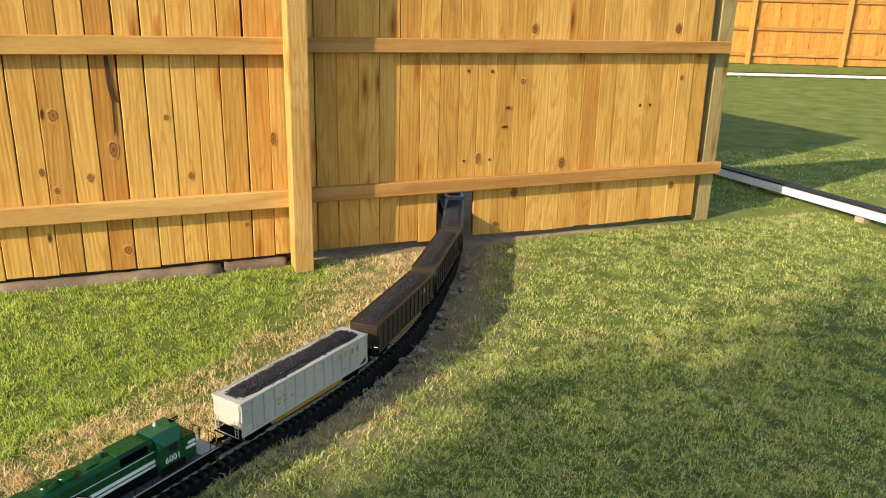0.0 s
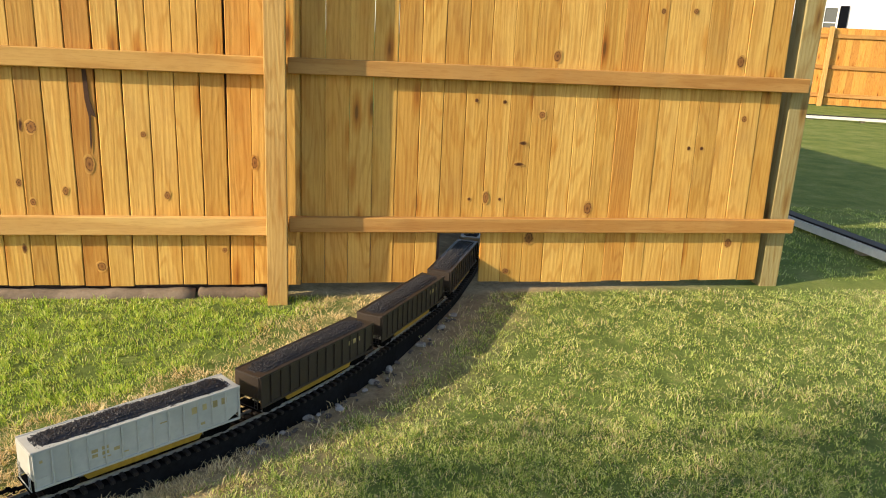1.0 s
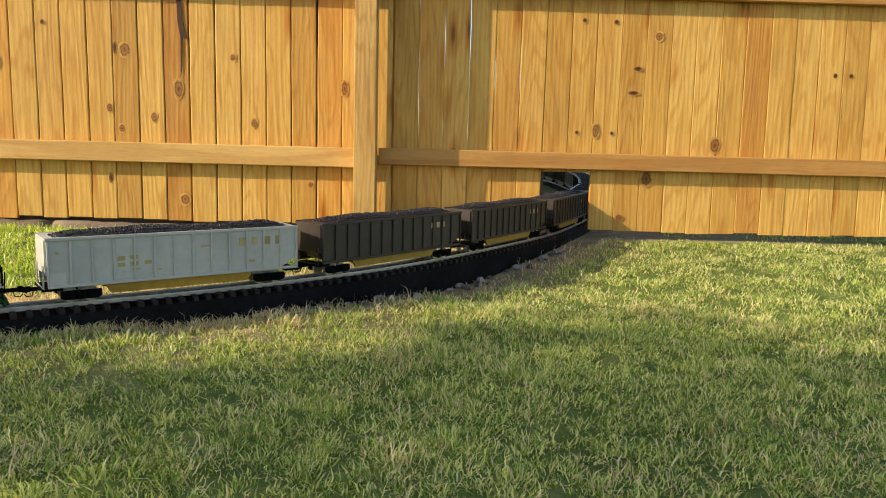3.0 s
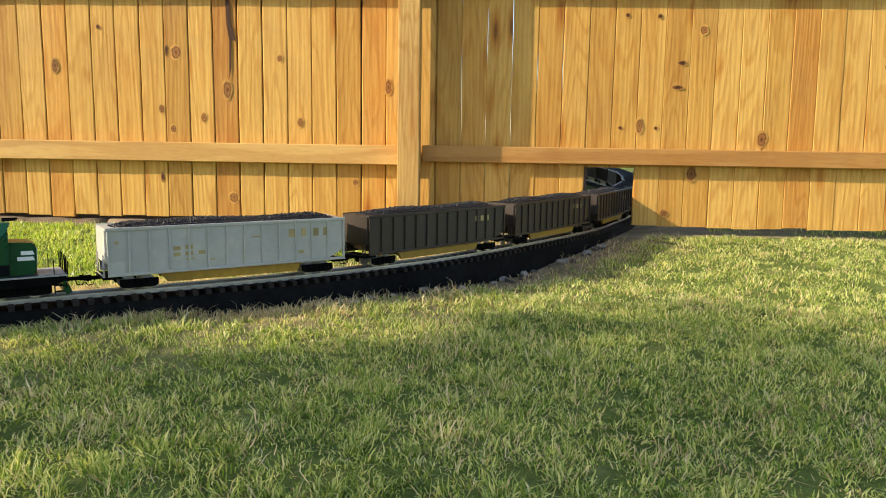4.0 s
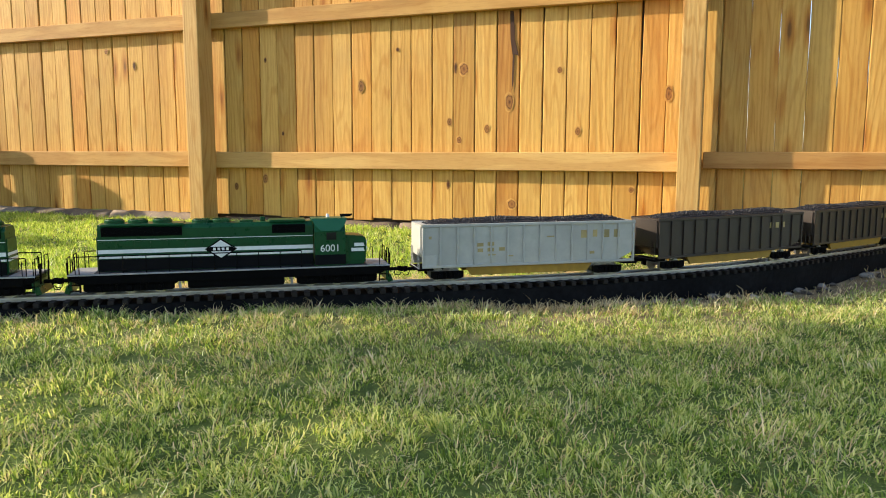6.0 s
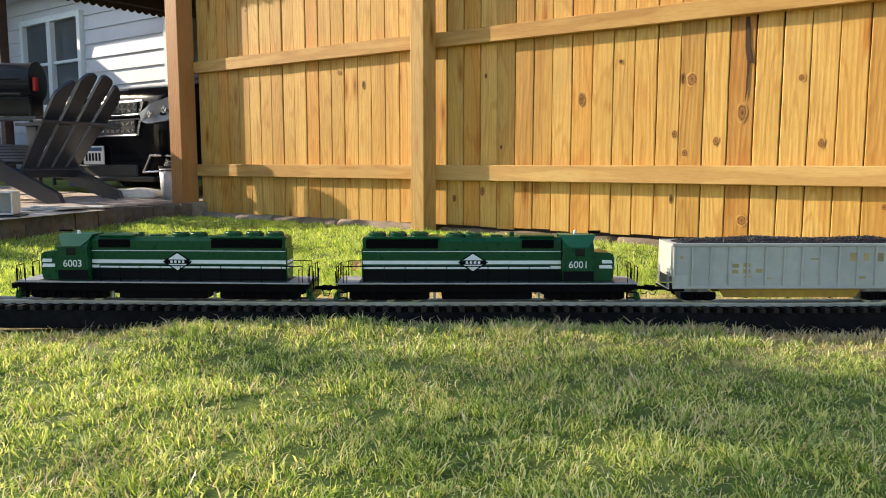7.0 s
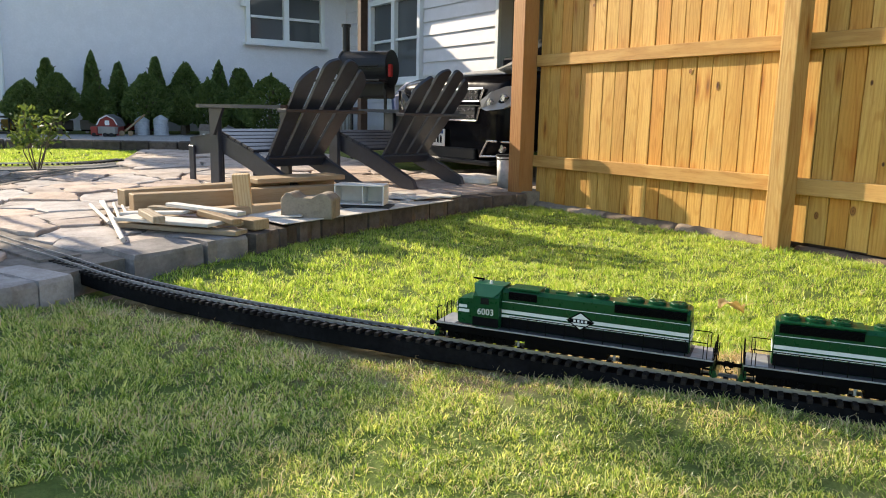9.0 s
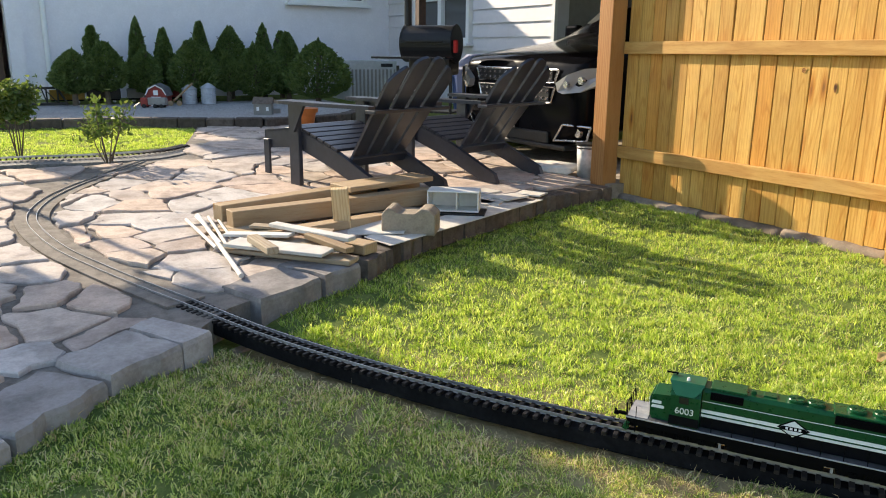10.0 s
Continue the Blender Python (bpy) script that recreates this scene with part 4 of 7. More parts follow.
def hopper(label, paint, seed, pale=True):
    """A loaded coal hopper; rail top is z = 0."""
    t = thing("coal_hopper", Matrix(), label, "model hopper car", "coal hoppers")
    L, W, z0, z1 = 0.284, 0.051, 0.038, 0.143
    body = bmesh.new()
    prism(body, [(-L, 0.066), (-L + 0.055, z0), (L - 0.055, z0), (L, 0.066), (L, z1), (-L, z1)], "y", -W, W)
    body_ob = part("body", body, paint, t)
    for sy in (-1, 1):
        part("top_chord", B((0, sy * (W + 0.001), z1 - 0.002), (2 * L + 0.002, 0.006, 0.0075), None, 0.001), paint, body_ob)
        part("side_sill", B((0, sy * (W + 0.001), z0 + 0.003), (2 * L - 0.004, 0.005, 0.007), None, 0.001), paint, body_ob)
        for k in range(14):
            x = -L + 0.004 + k * (2 * L - 0.008) / 13
            part("rib", B((x, sy * (W + 0.0022), (z0 + z1) / 2), (0.0042, 0.0045, z1 - z0 - 0.012), None, 0.0008), paint, body_ob)
        part("end_panel", B((-L + 0.02, sy * (W + 0.0004), 0.054), (0.036, 0.0012, 0.03)), paint, body_ob)
        if pale:
            for x, z, w, h in ((-0.135, 0.092, 0.016, 0.009), (-0.108, 0.0935, 0.017, 0.009), (-0.135, 0.078, 0.014, 0.009), (-0.108, 0.079, 0.017, 0.009), (-0.079, 0.080, 0.015, 0.009), (-0.105, 0.066, 0.02, 0.003), (-0.055, 0.062, 0.012, 0.003),
                               (0.143, 0.112, 0.02, 0.02), (0.172, 0.113, 0.012, 0.018), (0.203, 0.112, 0.018, 0.02), (0.233, 0.112, 0.016, 0.02), (0.05, 0.108, 0.02, 0.003), (-0.262, 0.112, 0.007, 0.007), (0.165, 0.064, 0.013, 0.007)):
                part("marking", B((x * -sy if sy > 0 else x, sy * (W + 0.0006), z), (w, 0.0009, h)), "gold_letter", body_ob, "faded gold lettering bar")
        else:
            for x in (0.15, 0.175, 0.2):
                part("marking", B((x * -sy if sy > 0 else x, sy * (W + 0.0006), 0.11), (0.014, 0.0009, 0.016)), "gold_letter", body_ob, "faded gold lettering bar")
    for sy in (-1, 1):
        part("sill", prism(bmesh.new(), [(-0.17, 0.037), (0.17, 0.037), (0.155, 0.016), (-0.155, 0.016)], "y", sy * 0.036, sy * 0.044), "yellow", t, "yellow centre sill plate")
    part("hopper_bottom", prism(bmesh.new(), [(-0.15, 0.04), (-0.10, 0.012), (-0.05, 0.038), (0.0, 0.012), (0.05, 0.038), (0.10, 0.012), (0.15, 0.04)], "y", -0.034, 0.034), "soot", t)
    for d in (-1, 1):
        part("end_sheet", B((d * (L + 0.001), 0, 0.105), (0.003, 2 * W - 0.004, 0.07), None, 0.0006), paint, body_ob)
        e = bmesh.new()
        for y in (-0.044, -0.032, 0.032, 0.044):
            bar(e, (d * (L + 0.004), y, 0.036), (d * (L + 0.004), y, 0.085), 0.0011, 5)
        for z in (0.048, 0.058, 0.068, 0.078):
            for y0, y1 in ((-0.044, -0.032), (0.032, 0.044)):
                bar(e, (d * (L + 0.004), y0, z), (d * (L + 0.004), y1, z), 0.0009, 5)
        bar(e, (d * (L + 0.004), -0.046, 0.036), (d * (L + 0.004), 0.046, 0.036), 0.0016, 5)
        part("end_ladder", e, paint, t)
        part("end_platform", B((d * (L - 0.012), 0, 0.0335), (0.04, 0.098, 0.005), None, 0.001), "soot", t)
        truck(t, d * 0.215, 2, 0.082)
        coupler(t, d * 0.281, d)
    # heaped load: a mound covered with lumps
    rnd = random.Random(seed)
    bm = bmesh.new()
    nx, ny = 44, 10
    grid = []
    for i in range(nx + 1):
        row = []
        for j in range(ny + 1):
            u, v = i / nx * 2 - 1, j / ny * 2 - 1
            edge = min(1, (1 - abs(u)) * 5) * min(1, (1 - abs(v)) * 1.7)
            z = z1 - 0.005 + 0.016 * edge * (0.88 + 0.12 * math.sin(3.1 * u * 2 + seed)) + rnd.uniform(-0.0015, 0.0015)
            row.append(bm.verts.new((u * (L - 0.004), v * (W - 0.003), z)))
        grid.append(row)
    for i in range(nx):
        for j in range(ny):
            bm.faces.new((grid[i][j], grid[i + 1][j], grid[i + 1][j + 1], grid[i][j + 1]))
    verts, faces = [], []
    for k in range(3200):
        i, j = rnd.randrange(nx), rnd.randrange(ny)
        a, b = grid[i][j].co, grid[i + 1][j + 1].co
        c = a.lerp(b, rnd.random())
        c = Vector((rnd.uniform(min(a.x, b.x), max(a.x, b.x)), rnd.uniform(min(a.y, b.y), max(a.y, b.y)), (a.z + b.z) / 2 + 0.0005))
        r = rnd.uniform(0.0018, 0.0034)
        q = Euler((rnd.uniform(0, 6), rnd.uniform(0, 6), rnd.uniform(0, 6))).to_matrix()
        o = len(verts)
        for p in ((1, 0, 0), (-1, 0, 0), (0, 1, 0), (0, -1, 0), (0, 0, 1), (0, 0, -1)):
            w = q @ Vector(p) * r * rnd.uniform(0.7, 1.15)
            verts.append((c.x + w.x, c.y + w.y, c.z + w.z))
        faces += [(o + a1, o + b1, o + c1) for a1, b1, c1 in ((0, 2, 4), (2, 1, 4), (1, 3, 4), (3, 0, 4), (2, 0, 5), (1, 2, 5), (3, 1, 5), (0, 3, 5))]
    part("load", bm, "coal", t, "heaped coal load")
    me = bpy.data.meshes.new("coal")
    me.from_pydata(verts, [], faces)
    me.materials.append(MAT["coal"])
    lumps = new("coal", me)
    lumps.parent = t
    tagged(lumps, "loose lumps of shiny coal", kind="stuff")
    return t


def put_on_track(ob, s, flip, wheelbase):
    """Sets a vehicle on the line with both bogies on it."""
    a, _ = on_track(s - wheelbase / 2)
    b, _ = on_track(s + wheelbase / 2)
    mid = (a + b) / 2
    d = (b - a) if not flip else (a - b)
    ob.matrix_world = pose(mid.x, mid.y, mid.z, 0, -math.degrees(math.atan2(d.z, math.hypot(d.x, d.y))), math.degrees(math.atan2(d.y, d.x)))


S_GAP = s_near(-0.44, 1.46) - 0.0225
HALF = 0.3855
lead = locomotive("6003", "green and white model diesel locomotive leading the train")
put_on_track(lead, S_GAP + HALF, False, 0.46)
rear = locomotive("6001", "green and white model diesel locomotive coupled behind another")
put_on_track(rear, S_GAP - HALF, True, 0.46)
s = S_GAP - 2 * HALF - 0.3235
first = hopper("light grey model coal hopper with heaped coal", "hopper_grey", 3)
put_on_track(first, s, True, 0.43)
s -= 0.632
for k in range(11):
    pale = k in (3, 6)
    car = hopper("light grey model coal hopper with heaped coal" if pale else "dark brown model coal hopper with heaped coal", "hopper_grey" if pale else "hopper_brown", 4 + k, pale)
    put_on_track(car, s, True, 0.43)
    s -= 0.632

# ---- patio ----
PATIO = [(-1.45, -0.8), (-1.73, -0.36), (-1.91, -0.19), (-2.09, 0.06), (-2.23, 0.27), (-2.42, 0.45), (-2.5, 0.62), (-2.67, 0.97), (-2.79, 1.2), (-3.03, 1.52), (-3.5, 2.73), (-3.54, 3.2), (-3.6, 3.46),
         (-7.3, 3.46), (-8.3, 3.3), (-8.2, 1.75), (-7.0, 1.35), (-6.05, 1.0), (-5.9, 0.5), (-5.9, -0.9), (-4.2, -2.3), (-1.5, -2.0)]


def clip(poly, p, n):
    """Keeps the part of a polygon on the side of p that n points to."""
    out = []
    for a, b in zip(poly, poly[1:] + poly[:1]):
        da, db = (a[0] - p[0]) * n[0] + (a[1] - p[1]) * n[1], (b[0] - p[0]) * n[0] + (b[1] - p[1]) * n[1]
        if da >= 0:
            out.append(a)
        if da * db < 0:
            u = da / (da - db)
            out.append((a[0] + u * (b[0] - a[0]), a[1] + u * (b[1] - a[1])))
    return out


def in_poly(poly, x, y):
    hit = False
    for (x0, y0), (x1, y1) in zip(poly, poly[1:] + poly[:1]):
        if (y0 > y) != (y1 > y) and x < (x1 - x0) * (y - y0) / (y1 - y0) + x0:
            hit = not hit
    return hit


def shrink(poly, d):
    """Pulls each side of a convex polygon in by d."""
    cx, cy = sum(p[0] for p in poly) / len(poly), sum(p[1] for p in poly) / len(poly)
    out = list(poly)
    for a, b in zip(poly, poly[1:] + poly[:1]):
        ex, ey = b[0] - a[0], b[1] - a[1]
        l = math.hypot(ex, ey)
        if l < 1e-6:
            continue
        n = (-ey / l, ex / l)
        if (cx - a[0]) * n[0] + (cy - a[1]) * n[1] < 0:
            n = (-n[0], -n[1])
        out = clip(out, (a[0] + n[0] * d, a[1] + n[1] * d), n)
        if len(out) < 3:
            return []
    return out


patio = thing("patio", Matrix(), "flagstone patio with sandy mortar joints and grey kerb stones", "patio", kind="structure")
bm = bmesh.new()
core = [(x - 0.06, y - 0.035) if k < 13 else (x, y) for k, (x, y) in enumerate(PATIO)]
low, top = [bm.verts.new((x, y, -0.1)) for x, y in core], [bm.verts.new((x, y, patio_z(x) - 0.012)) for x, y in core]
bm.faces.new(top)
for i in range(len(PATIO)):
    j = (i + 1) % len(PATIO)
    bm.faces.new((low[i], low[j], top[j], top[i]))
bmesh.ops.triangulate(bm, faces=[f for f in bm.faces if len(f.verts) > 4])
part("mortar_bed", bm, "mortar", patio, "sandy grey mortar")


def stone_slab(outline, z0, thick, rnd, rough=0.019, drop=0.005):
    """A cut stone with a worn, slightly uneven outline and a bevelled top."""
    pts = []
    for a, b in zip(outline, outline[1:] + outline[:1]):
        l = math.hypot(b[0] - a[0], b[1] - a[1])
        n = max(1, int(l / 0.055))
        for k in range(n):
            u = k / n
            w = rough if k else rough * 0.6
            pts.append((a[0] + u * (b[0] - a[0]) + rnd.uniform(-w, w), a[1] + u * (b[1] - a[1]) + rnd.uniform(-w, w)))
    cx, cy = sum(p[0] for p in pts) / len(pts), sum(p[1] for p in pts) / len(pts)
    bm = bmesh.new()
    tilt = (rnd.uniform(-0.012, 0.012), rnd.uniform(-0.012, 0.012))
    zt = lambda x, y: z0(x) + tilt[0] * (x - cx) + tilt[1] * (y - cy)  # noqa: E731
    inner = [bm.verts.new((cx + (x - cx) * 0.955, cy + (y - cy) * 0.955, zt(x, y) + rnd.uniform(-0.001, 0.0015))) for x, y in pts]
    outer = [bm.verts.new((x, y, zt(x, y) - drop)) for x, y in pts]
    foot = [bm.verts.new((x, y, zt(x, y) - thick)) for x, y in pts]
    bm.faces.new(inner)
    for i in range(len(pts)):
        j = (i + 1) % len(pts)
        bm.faces.new((outer[i], outer[j], inner[j], inner[i]))
        bm.faces.new((foot[i], foot[j], outer[j], outer[i]))
    return bm


def flagstones():
    rnd = random.Random(21)
    seeds = []
    y = -2.2
    row = 0
    while y < 3.5:
        x = -8.3 + (row % 2) * 0.2
        while x < -1.4:
            seeds.append((x + rnd.uniform(-0.20, 0.20), y + rnd.uniform(-0.16, 0.16)))
            x += 0.30 + 0.26 * rnd.random()
        y += 0.29
        row += 1
    seeds = [q for q in seeds if rnd.random() < 0.86 and not (q[1] < 0.2 and q[0] > -4.6)]
    y = -2.0
    while y < 0.45:
        x = -4.6 + 0.1 * (row % 2)
        while x < -1.5:
            near = (x + rnd.uniform(-0.09, 0.09), y + rnd.uniform(-0.07, 0.07))
            if all(math.hypot(near[0] - q[0], near[1] - q[1]) > 0.17 for q in seeds):
                seeds.append(near)
            x += 0.27 + 0.15 * rnd.random()
        y += 0.20
        row += 1
    sides = list(zip(PATIO, PATIO[1:] + PATIO[:1]))
    count = 0
    rest = bmesh.new()
    for i, s0 in enumerate(seeds):
        if not in_poly(PATIO, *s0):
            continue
        cell = [(s0[0] - 0.6, s0[1] - 0.6), (s0[0] + 0.6, s0[1] - 0.6), (s0[0] + 0.6, s0[1] + 0.6), (s0[0] - 0.6, s0[1] + 0.6)]
        for k, q in enumerate(seeds):
            if k != i and math.hypot(q[0] - s0[0], q[1] - s0[1]) < 1.2:
                cell = clip(cell, ((q[0] + s0[0]) / 2, (q[1] + s0[1]) / 2), (s0[0] - q[0], s0[1] - q[1]))
        for k, (a, b) in enumerate(sides):
            ex, ey = b[0] - a[0], b[1] - a[1]
            l = math.hypot(ex, ey)
            n = (-ey / l, ex / l)
            u = ((s0[0] - a[0]) * ex + (s0[1] - a[1]) * ey) / l / l
            dist = (s0[0] - a[0]) * n[0] + (s0[1] - a[1]) * n[1]
            if -0.5 < u < 1.5 and 0 < dist < 0.8:
                gap = 0.26 if k < 5 else 0.2 if k < 12 else 0.03
                cell = clip(cell, (a[0] + n[0] * gap, a[1] + n[1] * gap), n)
        j = int(np.argmin(np.hypot(TRK[:, 0] - s0[0], TRK[:, 1] - s0[1])))
        d = (s0[0] - TRK[j][0], s0[1] - TRK[j][1])
        l = math.hypot(*d) + 1e-6
        if l < 0.9:
            n = (d[0] / l, d[1] / l)
            cell = clip(cell, (TRK[j][0] + n[0] * 0.095, TRK[j][1] + n[1] * 0.095), n)
        if len(cell) < 3:
            continue
        cell = shrink(cell, rnd.uniform(0.004, 0.013) + 0.009 * (s0[1] < 0.2))
        if len(cell) < 3:
            continue
        area = abs(sum(p[0] * q[1] - q[0] * p[1] for p, q in zip(cell, cell[1:] + cell[:1]))) / 2
        if area < 0.008:
            continue
        lift = rnd.uniform(-0.004, 0.011)
        slab = stone_slab(cell, lambda x, e=lift: patio_z(x) + e, 0.03, rnd)
        if s0[0] > -6.2 and -0.75 < s0[1] < 2.9 and count < 295:
            part("flagstone", slab, "flag", patio)
            count += 1
        else:
            me = bpy.data.meshes.new("far")
            slab.to_mesh(me)
            slab.free()
            rest.from_mesh(me)
            bpy.data.meshes.remove(me)
    tagged(part("outer_paving", rest, "flag", patio, "farther flagstones of the patio"), kind="stuff")


def kerb_line(pts, length, depth, mat, name, label, seed, lift=0.008, foot=0.2):
    """Stones set along a line, each reaching depth to its left."""
    rnd = random.Random(seed)
    d = dense(pts, 0.01)
    i = 0
    while i < len(d) - 4:
        n = int(100 * length * rnd.uniform(0.85, 1.15))
        j = min(len(d) - 1, i + n)
        a, b = d[i], d[j]
        if j - i < 5:
            break
        ex, ey = b - a
        l = math.hypot(ex, ey)
        nx, ny = -ey / l, ex / l
        g = 0.006 / l
        dep = depth * rnd.uniform(0.9, 1.08)
        quad = [(a[0] + ex * g, a[1] + ey * g), (b[0] - ex * g, b[1] - ey * g), (b[0] - ex * g + nx * dep, b[1] - ey * g + ny * dep), (a[0] + ex * g + nx * dep, a[1] + ey * g + ny * dep)]
        e = lift + rnd.uniform(-0.004, 0.005)
        part(name, stone_slab(quad, lambda x: patio_z(x) + e, foot, rnd, 0.014, 0.016), mat, patio, label)
        i = j


kerb_line([(-1.4, -0.85), (-1.73, -0.36), (-1.91, -0.19), (-2.09, 0.06), (-2.24, 0.29)], 0.33, 0.25, "kerb", "kerb_stone", "large grey kerb stone", 31)
kerb_line([(-2.47, 0.53), (-2.52, 0.68), (-2.67, 0.97), (-2.72, 1.08)], 0.42, 0.26, "kerb", "kerb_stone", "large grey kerb stone", 32)
kerb_line([(-2.74, 1.12), (-2.79, 1.2), (-3.03, 1.52), (-3.28, 2.13), (-3.5, 2.73), (-3.54, 3.2), (-3.58, 3.42)], 0.2, 0.18, "block", "edging_block", "dark brown retaining block", 33, 0.0)


# ---- things on the patio ----
def adirondack():
    """Faces -y, stands on z = 0."""
    t = thing("adirondack_chair", Matrix(), "charcoal-painted wooden garden chair with a slatted fan back", "chair", "garden chairs")
    for sx in (-1, 1):
        part("front_leg", B((sx * 0.30, -0.30, 0.27), (0.035, 0.10, 0.54), None, 0.004), "chair", t)
        arm = bmesh.new()
        prism(arm, [(sx * 0.23, -0.40), (sx * 0.37, -0.42), (sx * 0.385, -0.36), (sx * 0.38, 0.0), (sx * 0.33, 0.44), (sx * 0.275, 0.44)], "z", 0.541, 0.563)
        part("armrest", arm, "chair", t)
        br = prism(bmesh.new(), [(-0.30, 0.54), (-0.16, 0.54), (-0.27, 0.36)], "x", sx * 0.318, sx * 0.338)
        part("arm_bracket", br, "chair", t)
        st = prism(bmesh.new(), [(-0.37, 0.27), (-0.37, 0.375), (-0.30, 0.375), (0.10, 0.25), (0.53, 0.065), (0.56, 0.0), (0.43, 0.0), (-0.02, 0.165)], "x", sx * 0.245, sx * 0.28)
        part("stringer", st, "chair", t)
    for k in range(7):
        y = -0.36 + 0.069 * k
        z = 0.385 - max(0, (y + 0.30)) * 0.315
        part("seat_slat", B((0, y, z), (0.55, 0.062, 0.02), turn(-17 if k else 0, 0, 0), 0.003), "chair", t)
    lean = 38
    for k in range(4):
        o = k - 1.5
        w0, w1 = 0.094, 0.119
        arch = lambda x: 0.868 - 2.0 * (x + o * 0.152) ** 2  # noqa: E731
        out = [(-w0 / 2, 0), (w0 / 2, 0), (w1 / 2, arch(w1 / 2) - 0.04)]
        for u in np.linspace(0.94, -0.94, 8):
            out.append((u * w1 / 2, arch(u * w1 / 2) - 0.024 * u**4))
        out.append((-w1 / 2, arch(-w1 / 2) - 0.04))
        part("back_slat", prism(bmesh.new(), out, "y", -0.010, 0.010), "chair", t, "", pose(o * 0.118, 0.13, 0.17) @ turn(-lean, 0, 0) @ turn(0, o * 2.5, 0))
    part("back_brace", B((0, 0.462, 0.53), (0.68, 0.085, 0.022), None, 0.003), "chair", t)
    part("back_brace", B((0, 0.175, 0.20), (0.50, 0.03, 0.075), turn(-lean, 0, 0), 0.003), "chair", t)
    part("front_apron", B((0, -0.365, 0.32), (0.50, 0.02, 0.10), None, 0.003), "chair", t)
    return t


def heading(dx, dy):
    """The turn about z that makes -y look along (dx, dy)."""
    return math.degrees(math.atan2(dx, -dy))


c1 = adirondack()
c1.matrix_world = pose(-4.37, 1.86, patio_z(-4.37), 0, 0, heading(-0.955, -0.30))
c2 = copy_thing(c1, pose(-4.62, 2.86, patio_z(-4.62) - 0.015, 0, 0, heading(-0.966, -0.26)))
c2["label"] = "charcoal-painted wooden garden chair beside the parked car"


def footrest():
    t = thing("footrest", pose(-4.95, 1.78, patio_z(-4.95), 0, 0, heading(-0.955, -0.30)), "charcoal-painted slatted wooden footrest before a chair", "footstool")
    for sx in (-1, 1):
        part("side_rail", prism(bmesh.new(), [(-0.24, 0.31), (0.2, 0.36), (0.2, 0.22), (-0.24, 0.18)], "x", sx * 0.24, sx * 0.27), "chair", t)
        for y, h in ((-0.2, 0.25), (0.16, 0.32)):
            part("leg", B((sx * 0.282, y, h / 2), (0.02, 0.06, h), None, 0.003), "chair", t)
    for k in range(6):
        part("slat", B((0, -0.21 + 0.078 * k, 0.322 + 0.0105 * (k - 2)), (0.54, 0.066, 0.018), turn(7.5, 0, 0), 0.003), "chair", t)


footrest()


def plank(a, b, w, h, mat, label, category="plank", name="plank", roll=0, group="scrap wood"):
    """A board from a to b, which are the middle of its under side."""
    a, b = Vector(a), Vector(b)
    d = b - a
    m = Matrix.Translation((a + b) / 2) @ Matrix.Rotation(math.atan2(d.y, d.x), 4, "Z") @ Matrix.Rotation(-math.atan2(d.z, math.hypot(d.x, d.y)), 4, "Y") @ turn(roll, 0, 0)
    return solo(name, B((0, 0, h / 2), (d.length, w, h), None, min(0.004, h * 0.15)), mat, label, category, m, group)


PZ0 = 0.155
plank((-3.69, 0.71, PZ0 + 0.030), (-3.97, 2.06, PZ0 + 0.045), 0.10, 0.088, "lumber", "thick sawn timber lying on the scrap pile", "timber", "timber")
plank((-3.555, 0.735, PZ0 + 0.018), (-3.62, 1.95, PZ0 + 0.024), 0.10, 0.090, "lumber", "thick sawn timber lying on the scrap pile", "timber", "timber")
plank((-3.71, 1.42, PZ0 + 0.130), (-3.82, 2.03, PZ0 + 0.133), 0.21, 0.030, "lumber", "broad sawn board lying on two timbers", "plank")
plank((-3.80, 0.98, PZ0), (-3.45, 0.95, PZ0), 0.05, 0.018, "lumber", "short wooden bearer under two timbers")
plank((-3.95, 1.76, PZ0), (-3.52, 1.72, PZ0), 0.06, 0.022, "lumber", "short wooden bearer under two timbers")
plank((-3.30, 1.02, PZ0), (-3.42, 1.72, PZ0), 0.09, 0.045, "lumber", "brown sawn board under the scrap pile")
plank((-3.98, 0.78, PZ0 + 0.004), (-3.84, 1.25, PZ0 + 0.09), 0.035, 0.012, "rail_wood", "thin yellow lath leaning on a timber")
solo("post_offcut", B((0, 0, 0.11), (0.088, 0.045, 0.225), None, 0.003), wood("offcut_wood", [(0.2, (0.55, 0.40, 0.22)), (0.9, (0.64, 0.48, 0.28))], "z", False, 0.7, 0.2), "short upright wooden offcut leaning on a timber", "offcut", pose(-3.34, 1.27, PZ0 - 0.003, 8, -3, 62), "scrap wood")
plank((-3.21, 0.62, PZ0 - 0.006), (-2.72, 1.05, PZ0 - 0.012), 0.11, 0.022, "board_grey", "weathered grey board on the scrap pile")
plank((-3.30, 0.74, PZ0 + 0.012), (-2.86, 1.10, PZ0 + 0.010), 0.10, 0.018, "board_grey", "weathered grey board on the scrap pile")
plank((-3.62, 0.69, PZ0 + 0.004), (-3.23, 0.99, PZ0 + 0.030), 0.09, 0.016, "board_grey", "weathered grey board on the scrap pile")
plank((-3.55, 0.63, PZ0 + 0.002), (-3.25, 0.92, PZ0 + 0.032), 0.06, 0.016, "lumber", "narrow brown batten in the scrap pile")
